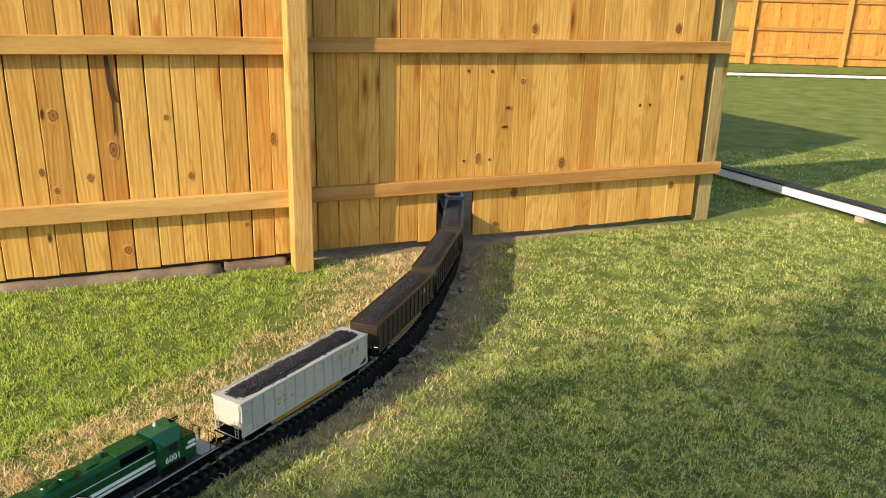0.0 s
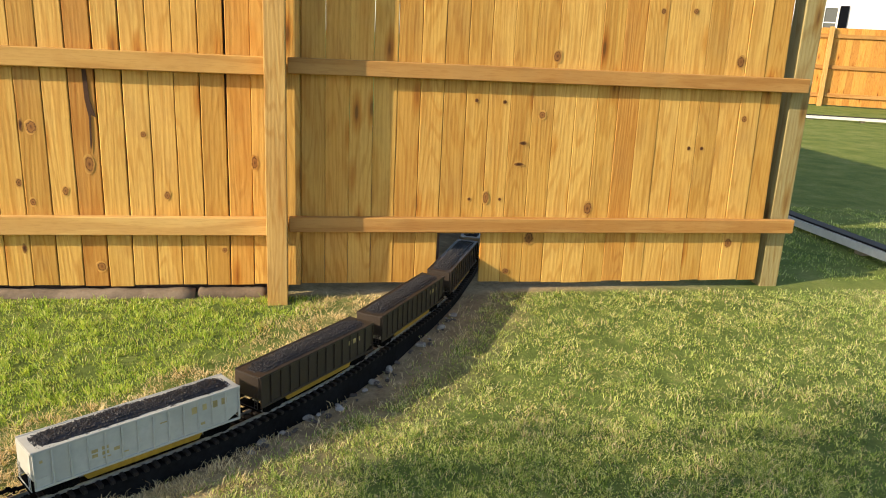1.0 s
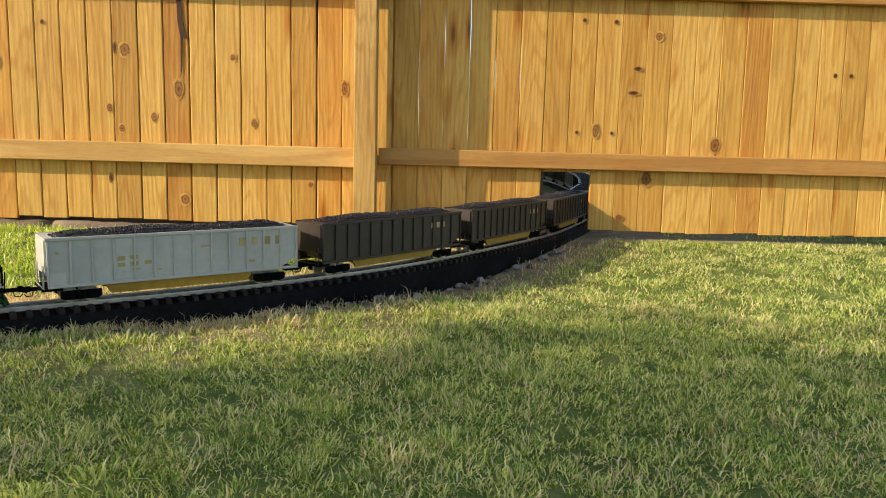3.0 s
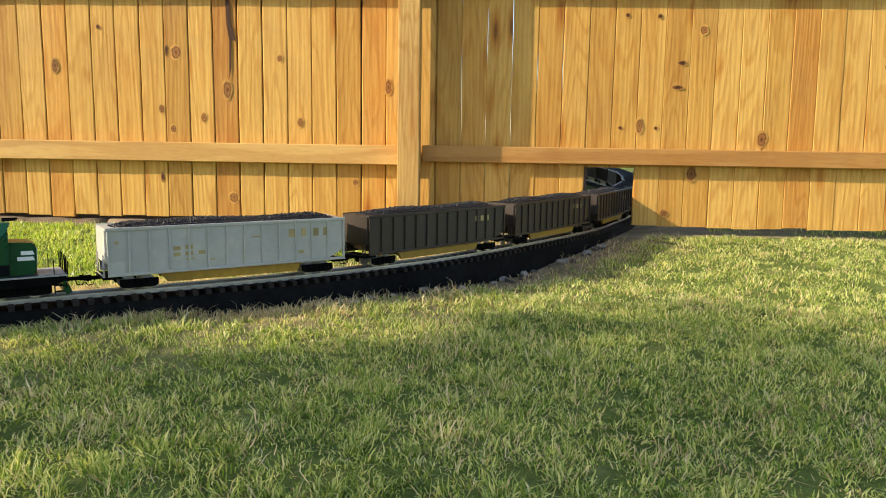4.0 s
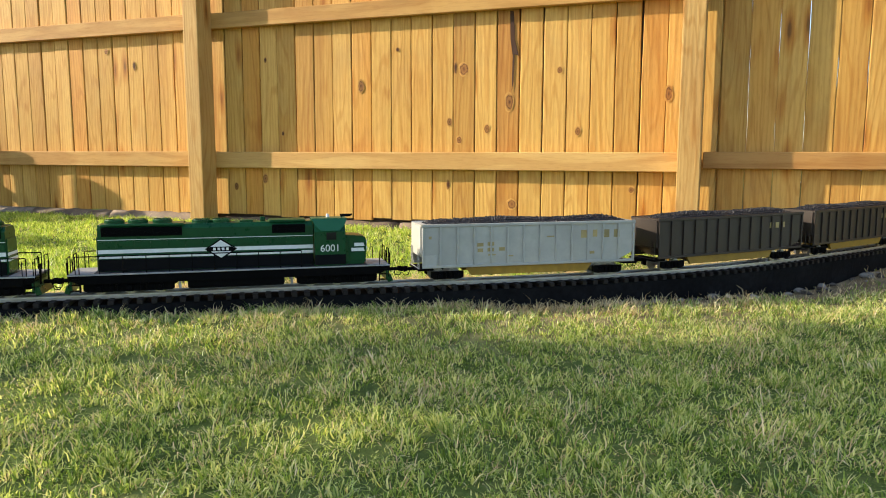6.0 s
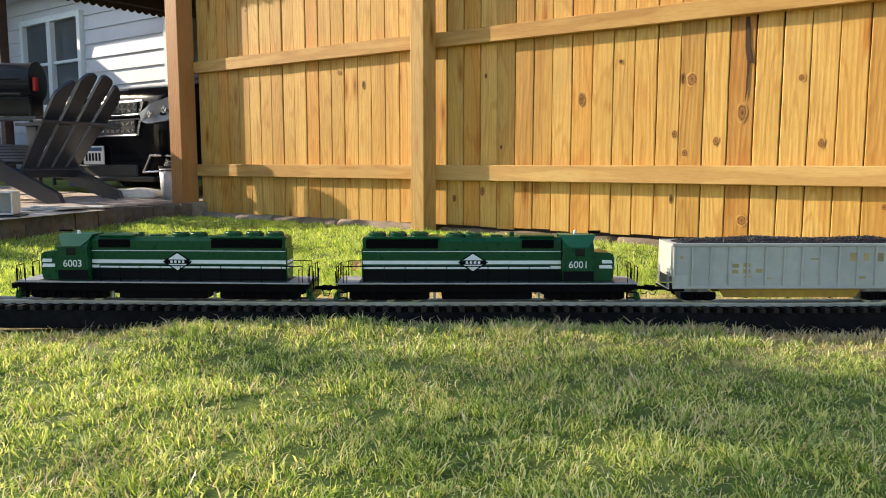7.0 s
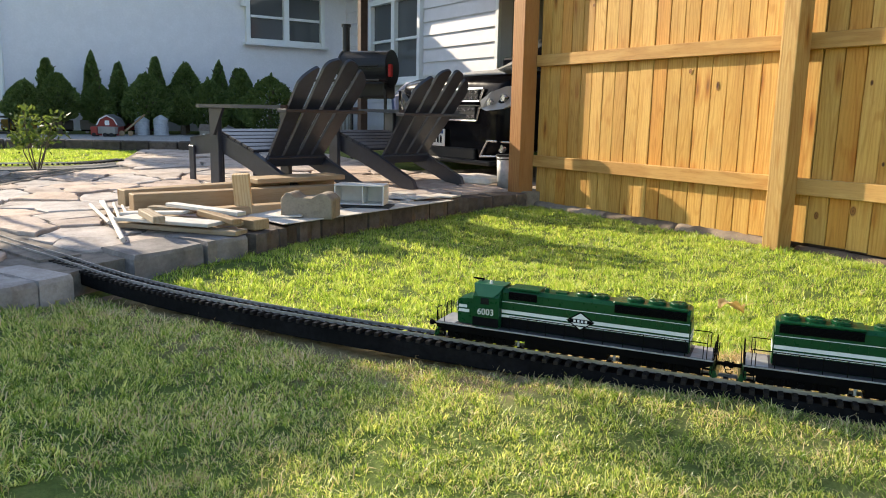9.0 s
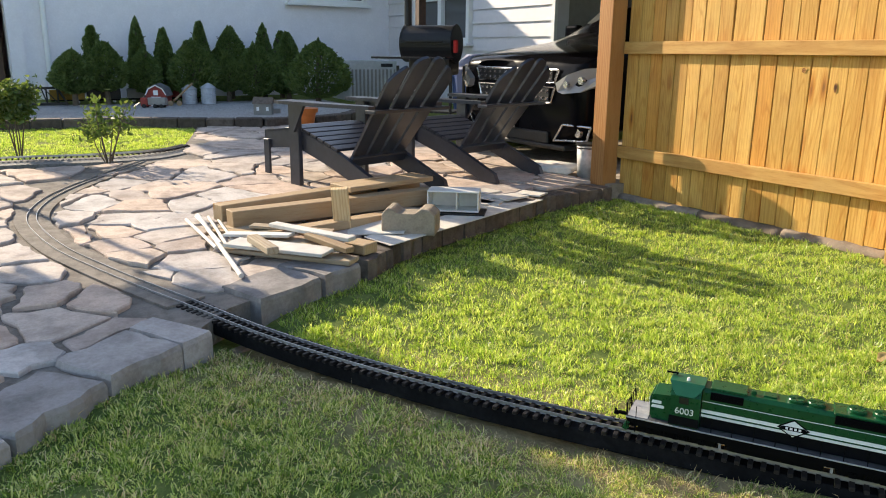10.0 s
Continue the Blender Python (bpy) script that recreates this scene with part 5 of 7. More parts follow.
plank((-3.40, 0.80, PZ0 + 0.046), (-3.12, 1.12, PZ0 + 0.034), 0.07, 0.014, "board_grey", "weathered grey board lying across the scrap pile")
plank((-3.17, 0.63, PZ0 + 0.030), (-2.78, 0.955, PZ0 + 0.028), 0.14, 0.016, "board_white", "broad white painted board on the scrap pile")
plank((-3.36, 0.66, PZ0 + 0.026), (-3.10, 0.90, PZ0 + 0.048), 0.07, 0.014, "board_white", "short white painted board on the scrap pile")
plank((-3.27, 0.865, PZ0 + 0.068), (-2.83, 1.09, PZ0 + 0.060), 0.058, 0.020, "board_white", "narrow white painted board on the scrap pile")
plank((-3.03, 0.955, PZ0 + 0.050), (-2.73, 1.035, PZ0 + 0.034), 0.05, 0.026, "lumber", "short pale batten on the scrap pile")
plank((-3.07, 0.70, PZ0 + 0.056), (-2.83, 0.715, PZ0 + 0.046), 0.055, 0.032, "board_grey", "pale grey offcut on a white board", "offcut", "offcut")
plank((-2.94, 1.135, PZ0 - 0.012), (-2.83, 1.185, PZ0 - 0.012), 0.10, 0.050, "lumber", "brown wooden offcut on the patio edge", "offcut", "offcut")
for k, (a, b, r) in enumerate((((-3.79, 0.570, 0.0), (-3.20, 0.566, 0.0), 0.009), ((-3.82, 0.640, 0.010), (-2.74, 0.545, 0.0), 0.011), ((-3.80, 0.690, 0.0), (-3.20, 0.618, 0.002), 0.009), ((-3.78, 0.62, 0.016), (-3.22, 0.595, 0.014), 0.008), ((-3.74, 0.72, 0.004), (-3.28, 0.67, 0.0), 0.008))):
    bm = bar(bmesh.new(), (a[0], a[1], patio_z(a[0]) + 0.024 + a[2]), (b[0], b[1], patio_z(b[0]) + 0.022 + b[2]), r, 10)
    solo("plastic_pipe", bm, "board_white", "thin white plastic pipe on the flagstones", "pipe", None, "white pipes", soft=False)
solo("panel_scrap", prism(bmesh.new(), [(-0.16, -0.13), (0.15, -0.16), (0.19, 0.1), (-0.1, 0.17)], "z", 0, 0.006), "board_white", "white panel scrap lying on the patio edge", "panel", pose(-3.25, 1.42, PZ0 + 0.006, 3, -4, 60), "scrap wood")
solo("panel_scrap", prism(bmesh.new(), [(-0.75, -0.09), (0.75, -0.08), (0.73, 0.11), (-0.7, 0.13)], "z", 0, 0.004), "board_white", "long pale sheet lying along the patio edge", "panel", pose(-3.25, 1.98, PZ0 - 0.004, 0, 0, 112), "scrap wood")
for k, (x, y, r) in enumerate(((-3.60, 2.28, 20), (-3.66, 2.44, 60), (-3.56, 2.52, 100), (-3.72, 2.64, 75), (-3.62, 2.74, 30), (-3.80, 2.50, 10), (-3.54, 2.36, 130))):
    solo("tile_piece", B((0, 0, 0.006), (0.24 - 0.016 * k, 0.14, 0.012), None, 0.002), "board_white", "pale tile piece in a loose stack", "tile", pose(x, y, PZ0 - 0.002 + 0.007 * (k % 3), 0, 0, r), "loose tiles")

# a wall block with a notched top
blk = prism(bmesh.new(), [(-0.14, 0), (0.14, 0), (0.14, 0.105), (0.105, 0.135), (0.06, 0.135), (0.035, 0.105), (-0.06, 0.105), (-0.085, 0.135), (-0.115, 0.135), (-0.14, 0.105)], "y", -0.085, 0.085)
bmesh.ops.bevel(blk, geom=list(blk.edges), offset=0.006, segments=1, affect="EDGES")
solo("wall_block", blk, "concrete", "rough tan concrete wall block with notched top", "concrete block", pose(-3.12, 1.56, PZ0 - 0.008, 0, 0, 50))

# an open white box on its side
bx = thing("plastic_box", pose(-3.42, 2.015, PZ0 + 0.012, 0, 0, 51), "open white plastic box lying on its side", "box")
for nm, c, sz in (("wall", (0, 0, 0.004), (0.30, 0.16, 0.008)), ("wall", (0, 0, 0.116), (0.30, 0.16, 0.008)), ("wall", (-0.146, 0, 0.06), (0.008, 0.16, 0.104)), ("wall", (0.146, 0, 0.06), (0.008, 0.16, 0.104)), ("wall", (0, 0.076, 0.06), (0.284, 0.008, 0.104)), ("divider", (0.02, 0.0, 0.06), (0.006, 0.14, 0.104))):
    part(nm, B(c, sz, None, 0.002), "white_plastic", bx)
solo("tray", B((0, 0, 0.006), (0.34, 0.2, 0.01), None, 0.002), "iron", "flat dark tray under a white box", "tray", pose(-3.40, 2.02, PZ0 - 0.004, 0, 0, 51))

# bucket and cement bag by the corner post
bk = thing("bucket", pose(-4.0, 3.56, 0.155) @ Matrix.Scale(0.84, 4), "white plastic bucket with a dark rim", "bucket")
b = bmesh.new()
cyl(b, (0, 0, 0.15), 0.085, 0.3, "z", 24, 0.1)
part("body", b, "bucket_grey", bk, "", None, True)
b = bmesh.new()
cyl(b, (0, 0, 0.30), 0.106, 0.018, "z", 24)
cyl(b, (0, 0, 0.27), 0.104, 0.01, "z", 24)
part("rim", b, "iron", bk, "dark rim")
b = bmesh.new()
pts = [(0.1 * math.cos(a), -0.02 - 0.1 * math.sin(a) * 0.25, 0.27 - 0.11 * math.sin(a)) for a in np.linspace(0, math.pi, 9)]
for p, q in zip(pts, pts[1:]):
    bar(b, p, q, 0.003, 5)
part("handle", b, "iron", bk)
bag = bmesh.new()
bmesh.ops.create_cube(bag, size=1, matrix=Matrix.Diagonal((0.40, 0.27, 0.085, 1)))
bmesh.ops.subdivide_edges(bag, edges=bag.edges, cuts=5, use_grid_fill=True)
for v in bag.verts:
    u, w = v.co.x / 0.2, v.co.y / 0.135
    v.co.z *= (1 - 0.55 * max(abs(u), abs(w)) ** 4) * (1 + 0.12 * math.sin(5 * u + 2 * w))
    v.co.x += 0.01 * math.sin(9 * w)
solo("cement_bag", bag, "plaster_bag", "white paper cement bag lying by a bucket", "bag", pose(-4.27, 3.42, 0.208, 0, 0, 35), soft=True)

# ---- house ----
house = thing("house", Matrix(), "white bungalow with stucco and lap-sided walls and a shingle roof", "house")
AX, BY = -11.75, 5.92
HB = 0.1


def wall_with_hole(name, x0, x1, z0, z1, hole, thick, mat, parent, m):
    """A wall in the local x, z plane with one opening (x0, x1, z0, z1) through it."""
    hx0, hx1, hz0, hz1 = hole
    bm = bmesh.new()
    for a, b, c, d in ((x0, hx0, z0, z1), (hx1, x1, z0, z1), (hx0, hx1, z0, hz0), (hx0, hx1, hz1, z1)):
        box(bm, ((a + b) / 2, thick / 2, (c + d) / 2), (b - a, thick, d - c))
    bmesh.ops.remove_doubles(bm, verts=bm.verts, dist=0.0005)
    return part(name, bm, mat, parent, "", m)


# wall A looks along +x; local x runs along world y
MA = pose(AX, 0, 0, 0, 0, 90)
wall_with_hole("wall", 0.35, BY, HB, 2.82, (4.15, 5.43, 1.85, 2.60), 0.2, "stucco", house, MA)
simple_window(house, MA @ pose(4.79, -0.03, 2.225), 1.37, 0.84, 0.07, 0.1)
part("wall", B((AX - 2.5, 0.26, 1.46), (5.1, 0.18, 2.72)), "stucco", house)
part("foundation", B((AX - 0.08, 3.1, 0.16), (0.24, 5.6, 0.3)), "concrete", house)
# wall B looks along -y, with lap siding
MB = pose(0, BY, 0)
wall_with_hole("wall", AX, -7.3, HB, 2.82, (-10.72, -9.19, 1.22, 2.46), 0.2, "siding", house, MB)
for k in range(13):
    z = 0.32 + 0.19 * k
    for a, b in ((AX + 0.01, -10.77), (-9.14, -7.31)) if 1.1 < z < 2.5 else ((AX + 0.01, -7.31),):
        bm = prism(bmesh.new(), [(BY - 0.001, z + 0.195), (BY - 0.024, z), (BY - 0.001, z)], "x", a, b)
        part("siding_board", bm, "siding", house)
simple_window(house, MB @ pose(-9.955, -0.03, 1.84), 1.62, 1.3, 0.08, 0.1)
part("corner_board", B((-7.32, BY - 0.012, 1.45), (0.07, 0.05, 2.7), None, 0.004), "trim", house)
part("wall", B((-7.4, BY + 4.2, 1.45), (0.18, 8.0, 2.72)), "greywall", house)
# eaves, gutter, roof
part("soffit", B((AX + 0.22, 2.9, 2.815), (0.5, 6.5, 0.02)), "trim", house)
part("fascia", B((AX + 0.47, 2.7, 2.87), (0.03, 6.1, 0.16), None, 0.004), "trim", house)
part("gutter", B((AX + 0.53, 2.7, 2.9), (0.1, 6.1, 0.1), None, 0.02, 2), "trim", house)
part("soffit", B((-9.3, BY - 0.22, 2.815), (4.3, 0.5, 0.02)), "trim", house)
part("fascia", B((-9.15, BY - 0.46, 2.87), (4.2, 0.03, 0.16), None, 0.004), "trim", house)
part("gutter", B((-9.15, BY - 0.52, 2.9), (4.2, 0.1, 0.1), None, 0.02, 2), "trim", house)
bm = bmesh.new()
prism(bm, [(AX + 0.5, 2.95), (AX + 0.5, 3.0), (AX - 3.0, 4.1), (AX - 6.5, 3.0), (AX - 6.5, 2.95)], "y", 0.0, 9.5)
part("roof", bm, "shingle", house, "grey shingle roof")
bm = bmesh.new()
prism(bm, [(BY - 0.48, 2.955), (BY - 0.48, 3.005), (BY + 4, 4.1), (BY + 8.6, 3.0), (BY + 8.6, 2.955)], "x", AX - 2.5, -7.0)
part("roof", bm, "shingle", house, "grey shingle roof")
wl = new("wall_lamp")
wl.parent = house
wl.matrix_local = pose(AX + 0.08, 4.06, 2.42)
b = bmesh.new()
cyl(b, (0, 0, 0), 0.05, 0.12, "z", 14, 0.035)
part("shade", b, "trim", wl, "white lantern shade")
part("bracket", B((-0.05, 0, 0.09), (0.1, 0.05, 0.09), None, 0.01), "iron", wl)
# brown shed beside the house
shed = thing("shed", Matrix(), "dark brown wooden shed beside the house", "shed")
part("wall", B((-13.6, -1.6, 1.1), (2.4, 3.4, 2.2)), "roof_brown", shed)
part("roof", prism(bmesh.new(), [(-14.95, 2.2), (-12.25, 2.2), (-13.6, 2.9)], "y", -3.4, 0.15), "shingle", shed)
b = bmesh.new()
bar(b, (AX + 0.08, 0.62, 0.25), (AX + 0.08, 0.62, 2.75), 0.035, 10)
part("downpipe", b, "trim", house)

# ---- carport ----
cp = thing("carport", Matrix(), "brown timber carport with a corrugated roof over the car", "carport")
bm = bmesh.new()
pts = np.linspace(-7.25, -3.7, 240)
wave = lambda x: 0.022 * math.sin(x * 2 * math.pi / 0.105)  # noqa: E731
rows = [[bm.verts.new((x, y, 2.33 + wave(x) + 0.02 * (y - 3.1) / 6)) for x in pts] for y in (3.05, 9.4)]
for i in range(len(pts) - 1):
    bm.faces.new((rows[0][i], rows[0][i + 1], rows[1][i + 1], rows[1][i]))
bmesh.ops.solidify(bm, geom=list(bm.faces), thickness=0.006)
part("roof_sheet", bm, "roof_brown", cp, "corrugated roof sheet")
for k, y in enumerate((3.5, 4.7, 5.9, 7.1, 8.3)):
    part("rafter", B((-5.435, y, 2.262), (3.07, 0.05, 0.09), None, 0.004), "roof_brown", cp)
for x in (-7.02, -3.85):
    part("beam", B((x, 6.2, 2.25), (0.09, 5.3, 0.11), None, 0.004), "roof_brown", cp)
part("post", B((-7.02, 3.84, 1.18), (0.085, 0.085, 2.03), None, 0.004), "roof_brown", cp, "dark brown post")
# scalloped sheet ends along the far side
bm = prism(bmesh.new(), [(3.5, 2.25), *((3.5 + 0.092 * u, 2.16 - 0.03 * abs(math.sin(math.pi * u))) for u in np.linspace(0, 26, 157)), (5.892, 2.25)], "x", -7.085, -7.08)
part("valance", bm, "roof_brown", cp, "scalloped brown edge strip")

drive = B((-5.45, 6.9, 0.085), (3.6, 6.86, 0.15))
solo("driveway", drive, "concrete", "concrete driveway slab under the carport", "driveway", kind="structure")


# ---- car ----
def car():
    """Front looks along -y; stands on z = 0; the front bumper is at y = 0."""
    t = thing("car", pose(-5.21, 3.76, 0.163), "black sport utility car with chrome-framed grille", "car")
    # stations along the car: y, half width low, half width high, top, bottom
    st = [(0.0, 0.74, 0.62, 0.62, 0.22), (0.02, 0.83, 0.76, 0.80, 0.15), (0.07, 0.89, 0.83, 0.86, 0.14), (0.18, 0.93, 0.87, 0.895, 0.15), (0.45, 0.945, 0.87, 0.945, 0.22), (0.9, 0.95, 0.86, 0.99, 0.25), (1.25, 0.95, 0.85, 1.05, 0.25),
          (1.6, 0.95, 0.74, 1.35, 0.25), (2.0, 0.95, 0.68, 1.58, 0.25), (2.7, 0.95, 0.66, 1.64, 0.25), (3.8, 0.95, 0.66, 1.62, 0.25), (4.5, 0.93, 0.64, 1.45, 0.28), (4.72, 0.85, 0.6, 1.0, 0.36)]
    bm = bmesh.new()
    rows = []
    for y, w, wt, top, bot in st:
        sh = min(top - 0.06, 0.98) if y > 1.3 else top - 0.10
        sec = [(0, bot), (w * 0.8, bot), (w, bot + 0.12), (w, (bot + sh) / 2), (w * 0.985, sh), ((wt + w * 0.985) / 2, (sh + top) / 2 + 0.02), (wt, top - 0.01), (wt * 0.5, top + 0.015), (0, top + 0.02)]
        full = sec + [(-x, z) for x, z in sec[-2:0:-1]]
        rows.append([bm.verts.new((x, y, z)) for x, z in full])
    n = len(rows[0])
    for a, b in zip(rows, rows[1:]):
        for k in range(n):
            bm.faces.new((a[k], a[(k + 1) % n], b[(k + 1) % n], b[k]))
    bm.faces.new(rows[0])
    bm.faces.new(rows[-1][::-1])
    body = part("body", bm, "car_black", t, "glossy black body", None, True)
    mod = body.modifiers.new("round", "SUBSURF")
    mod.levels = mod.render_levels = 2
    ws = prism(bmesh.new(), [(-0.70, 1.22), (0.70, 1.22), (0.62, 1.60), (-0.62, 1.60)], "y", 1.28, 1.30)
    part("windscreen", ws, "glass", t, "", pose(0, 0.12, -0.03) @ Matrix.Translation((0, 1.3, 1.2)) @ turn(-50, 0, 0) @ Matrix.Translation((0, -1.3, -1.2)))
    for z, h, w in ((0.715, 0.105, 0.59), (0.565, 0.13, 0.55)):
        g = bmesh.new()
        ring = [(-w, z + h / 2), (-w + 0.05, z - h / 2), (w - 0.05, z - h / 2), (w, z + h / 2)]
        for a, b in zip(ring, ring[1:] + ring[:1]):
            bar(g, (a[0], -0.03 + 0.03 * (abs(a[0]) > 0.35), a[1]), (b[0], -0.03 + 0.03 * (abs(b[0]) > 0.35), b[1]), 0.011, 8)
        part("grille_frame", g, "chrome", t, "chrome grille frame")
        m = bmesh.new()
        box(m, (0, -0.004, z), (2 * w - 0.12, 0.02, h - 0.02))
        part("grille_mesh", m, "iron", t, "black mesh")
        m = bmesh.new()
        for d in (-1, 1):
            bar(m, (-0.021, 0, -0.013 * d), (0.021, 0, 0.013 * d), 0.0032, 5)
        cross = finish(m, "grille_bar", "chrome")
        for k in range(14):
            for dz in (-h * 0.22, h * 0.22):
                ob = new("grille_bar", cross)
                ob.parent = t
                ob.matrix_local = pose(-w + 0.08 + k * (2 * w - 0.16) / 13, -0.018, z + dz)
    part("badge_bar", B((0, -0.015, 0.646), (1.06, 0.03, 0.03), None, 0.01), "car_black", t)
    for sx in (-1, 1):
        h = bmesh.new()
        prism(h, [(sx * 0.625, 0.665), (sx * 0.65, 0.60), (sx * 0.70, 0.583), (sx * 0.84, 0.60), (sx * 0.95, 0.66), (sx * 0.97, 0.74), (sx * 0.94, 0.79), (sx * 0.86, 0.782), (sx * 0.74, 0.735)], "y", -0.03, 0.03)
        for v in h.verts:
            v.co.y += -0.03 + 0.15 * (max(0, abs(v.co.x) - 0.6) / 0.33) ** 2
        hl = part("headlight", h, "lamp_glass", t, "clear headlight")
        for cx, cz, r in ((0.735, 0.655, 0.027), (0.845, 0.69, 0.030)):
            b = bmesh.new()
            yy = -0.058 + 0.15 * (max(0, cx - 0.6) / 0.33) ** 2
            cyl(b, (sx * cx, yy, cz), r, 0.03, "y", 20)
            part("lens", b, "chrome", hl)
        f = bmesh.new()
        ring = [(sx * 0.58, 0.20), (sx * 0.90, 0.215), (sx * 0.93, 0.33), (sx * 0.68, 0.335)]
        for a, b in zip(ring, ring[1:] + ring[:1]):
            ya, yb = (-0.012 + 0.30 * max(0, abs(q[0]) - 0.66) for q in (a, b))
            bar(f, (a[0], ya, a[1]), (b[0], yb, b[1]), 0.010, 8)
        fog = part("fog_lamp_frame", f, "chrome", t, "chrome fog lamp frame")
        b = bmesh.new()
        cyl(b, (sx * 0.82, 0.045, 0.275), 0.034, 0.03, "y", 18)
        part("fog_lamp", b, "chrome", fog)
        for y in (0.95, 3.75):
            w = new("wheel")
            w.parent = t
            w.matrix_local = pose(sx * 0.86, y, 0.345)
            b = bmesh.new()
            cyl(b, (0, 0, 0), 0.345, 0.22, "x", 32)
            part("tyre", b, "rubber", w, "", None, False)
            b = bmesh.new()
            cyl(b, (sx * 0.09, 0, 0), 0.24, 0.06, "x", 28)
            part("rim", b, "chrome", w)
        part("mirror", B((sx * 1.04, 1.55, 1.12), (0.2, 0.1, 0.15), None, 0.03, 2), "car_black", t)
    part("lower_grille", B((0, 0.0, 0.21), (1.0, 0.04, 0.10), None, 0.01), "iron", t)
    part("splitter", B((0, 0.03, 0.145), (1.5, 0.14, 0.04), None, 0.012), "iron", t)
    plate = part("number_plate", B((-0.10, -0.03, 0.34), (0.31, 0.014, 0.155), None, 0.004), "white_plastic", t, "white number plate")
    part("plate_bar", B((-0.10, -0.0385, 0.39), (0.27, 0.003, 0.03)), "blue", plate)
    for k in range(5):
        part("plate_mark", B((-0.20 + 0.05 * k, -0.0385, 0.325), (0.028, 0.003, 0.065)), "navy", plate)


car()


# ---- grill and covered barrel ----
def grill():
    t = thing("barrel_grill", pose(-6.15, 3.46, patio_z(-6.2), 0, 0, 35) @ Matrix.Diagonal((0.76, 0.82, 0.92, 1)), "black barrel charcoal grill with a chimney and side shelf", "grill")
    b = bmesh.new()
    cyl(b, (0, 0, 0.98), 0.185, 0.70, "x", 32)
    part("drum", b, "iron", t)
    b = bmesh.new()
    for x in (-0.335, 0.335):
        cyl(b, (x, 0, 0.985), 0.190, 0.016, "x", 32)
    box(b, (0, -0.187, 0.985), (0.69, 0.01, 0.02), None, 0.002)
    box(b, (0, -0.20, 1.0), (0.5, 0.016, 0.016), None, 0.004)
    part("lid", b, "iron", t, "rounded black lid with a bar handle")
    b = bmesh.new()
    bar(b, (-0.32, 0, 1.1), (-0.32, 0, 1.42), 0.046, 12)
    cyl(b, (-0.32, 0, 1.43), 0.06, 0.03, "z", 12)
    part("chimney", b, "iron", t)
    for x in (-0.36, 0.36):
        for y in (-0.2, 0.2):
            part("leg", B((x, y, 0.38), (0.03, 0.03, 0.76), None, 0.003), "iron", t)
    part("shelf", B((-0.1, -0.32, 0.84), (1.0, 0.24, 0.02), None, 0.004), "iron", t)
    part("lower_shelf", B((0, 0, 0.30), (0.76, 0.42, 0.02), None, 0.004), "iron", t)
    part("ash_box", B((0.04, 0, 0.76), (0.56, 0.30, 0.18), None, 0.03, 2), "iron", t)
    part("lamp", B((0.385, -0.12, 0.955), (0.05, 0.06, 0.13), None, 0.01), "red", t, "red side lamp")


grill()
cov = bmesh.new()
cyl(cov, (0, 0, 0.52), 0.33, 0.42, "z", 26, 0.36)
cyl(cov, (0, 0, 0.80), 0.36, 0.16, "z", 26, 0.2)
cyl(cov, (0, 0, 0.16), 0.16, 0.32, "z", 12)
solo("kettle_grill", cov, "blue", "dark blue covered kettle grill beside the house", "grill", pose(-6.45, 4.3, 0.165), soft=False)


# ---- air conditioning unit ----
ac = thing("air_conditioner", pose(-10.75, 4.95, 0.27, 0, 0, 90), "grey outdoor air conditioning unit by the house", "air conditioner")
part("case", B((0, 0, 0.33), (0.8, 0.7, 0.66), None, 0.02, 2), "ac", ac)
for k in range(12):
    part("louvre", B((-0.36 + 0.065 * k, -0.352, 0.30), (0.03, 0.012, 0.46), None, 0.003), "greywall", ac)
part("label_plate", B((0.22, -0.353, 0.59), (0.2, 0.006, 0.05)), "iron", ac)


# ---- garden railway bed by the house ----
bed = thing("retaining_wall", Matrix(), "low grey block wall holding a gravel railway bed", "wall")
line = dense([(-8.5, -1.6), (-8.45, 0.2), (-8.35, 1.0), (-7.95, 1.75), (-7.7, 2.45), (-8.0, 3.4), (-9.0, 4.1)], 0.01)
rnd = random.Random(8)
i = 0
while i < len(line) - 30:
    j = i + 29
    a, b = line[i], line[j]
    mid, ang = (a + b) / 2, math.degrees(math.atan2(b[1] - a[1], b[0] - a[0]))
    part("block", B((0, 0, 0.045), (0.283, 0.16, 0.13), None, 0.012), "block", bed, "", pose(mid[0], mid[1], 0.255 + rnd.uniform(-0.004, 0.004), 0, 0, ang))
    i = j
out = [(-8.5, -1.6), (-8.45, 0.2), (-8.35, 1.0), (-7.95, 1.75), (-7.72, 2.45), (-8.02, 3.4), (-9.0, 4.1), (-11.7, 4.3), (-11.7, -1.6)]
b = bmesh.new()
lo = [b.verts.new((x, y, 0.1)) for x, y in out]
hi = [b.verts.new((x, y, 0.345)) for x, y in out]
b.faces.new(hi)
for i in range(len(out)):
    j = (i + 1) % len(out)
    b.faces.new((lo[i], lo[j], hi[j], hi[i]))
bmesh.ops.triangulate(b, faces=[f for f in b.faces if len(f.verts) > 4])
solo("gravel_bed", b, "gravel", "pale gravel bed of the garden railway", "gravel", kind="structure")
BZ = 0.345

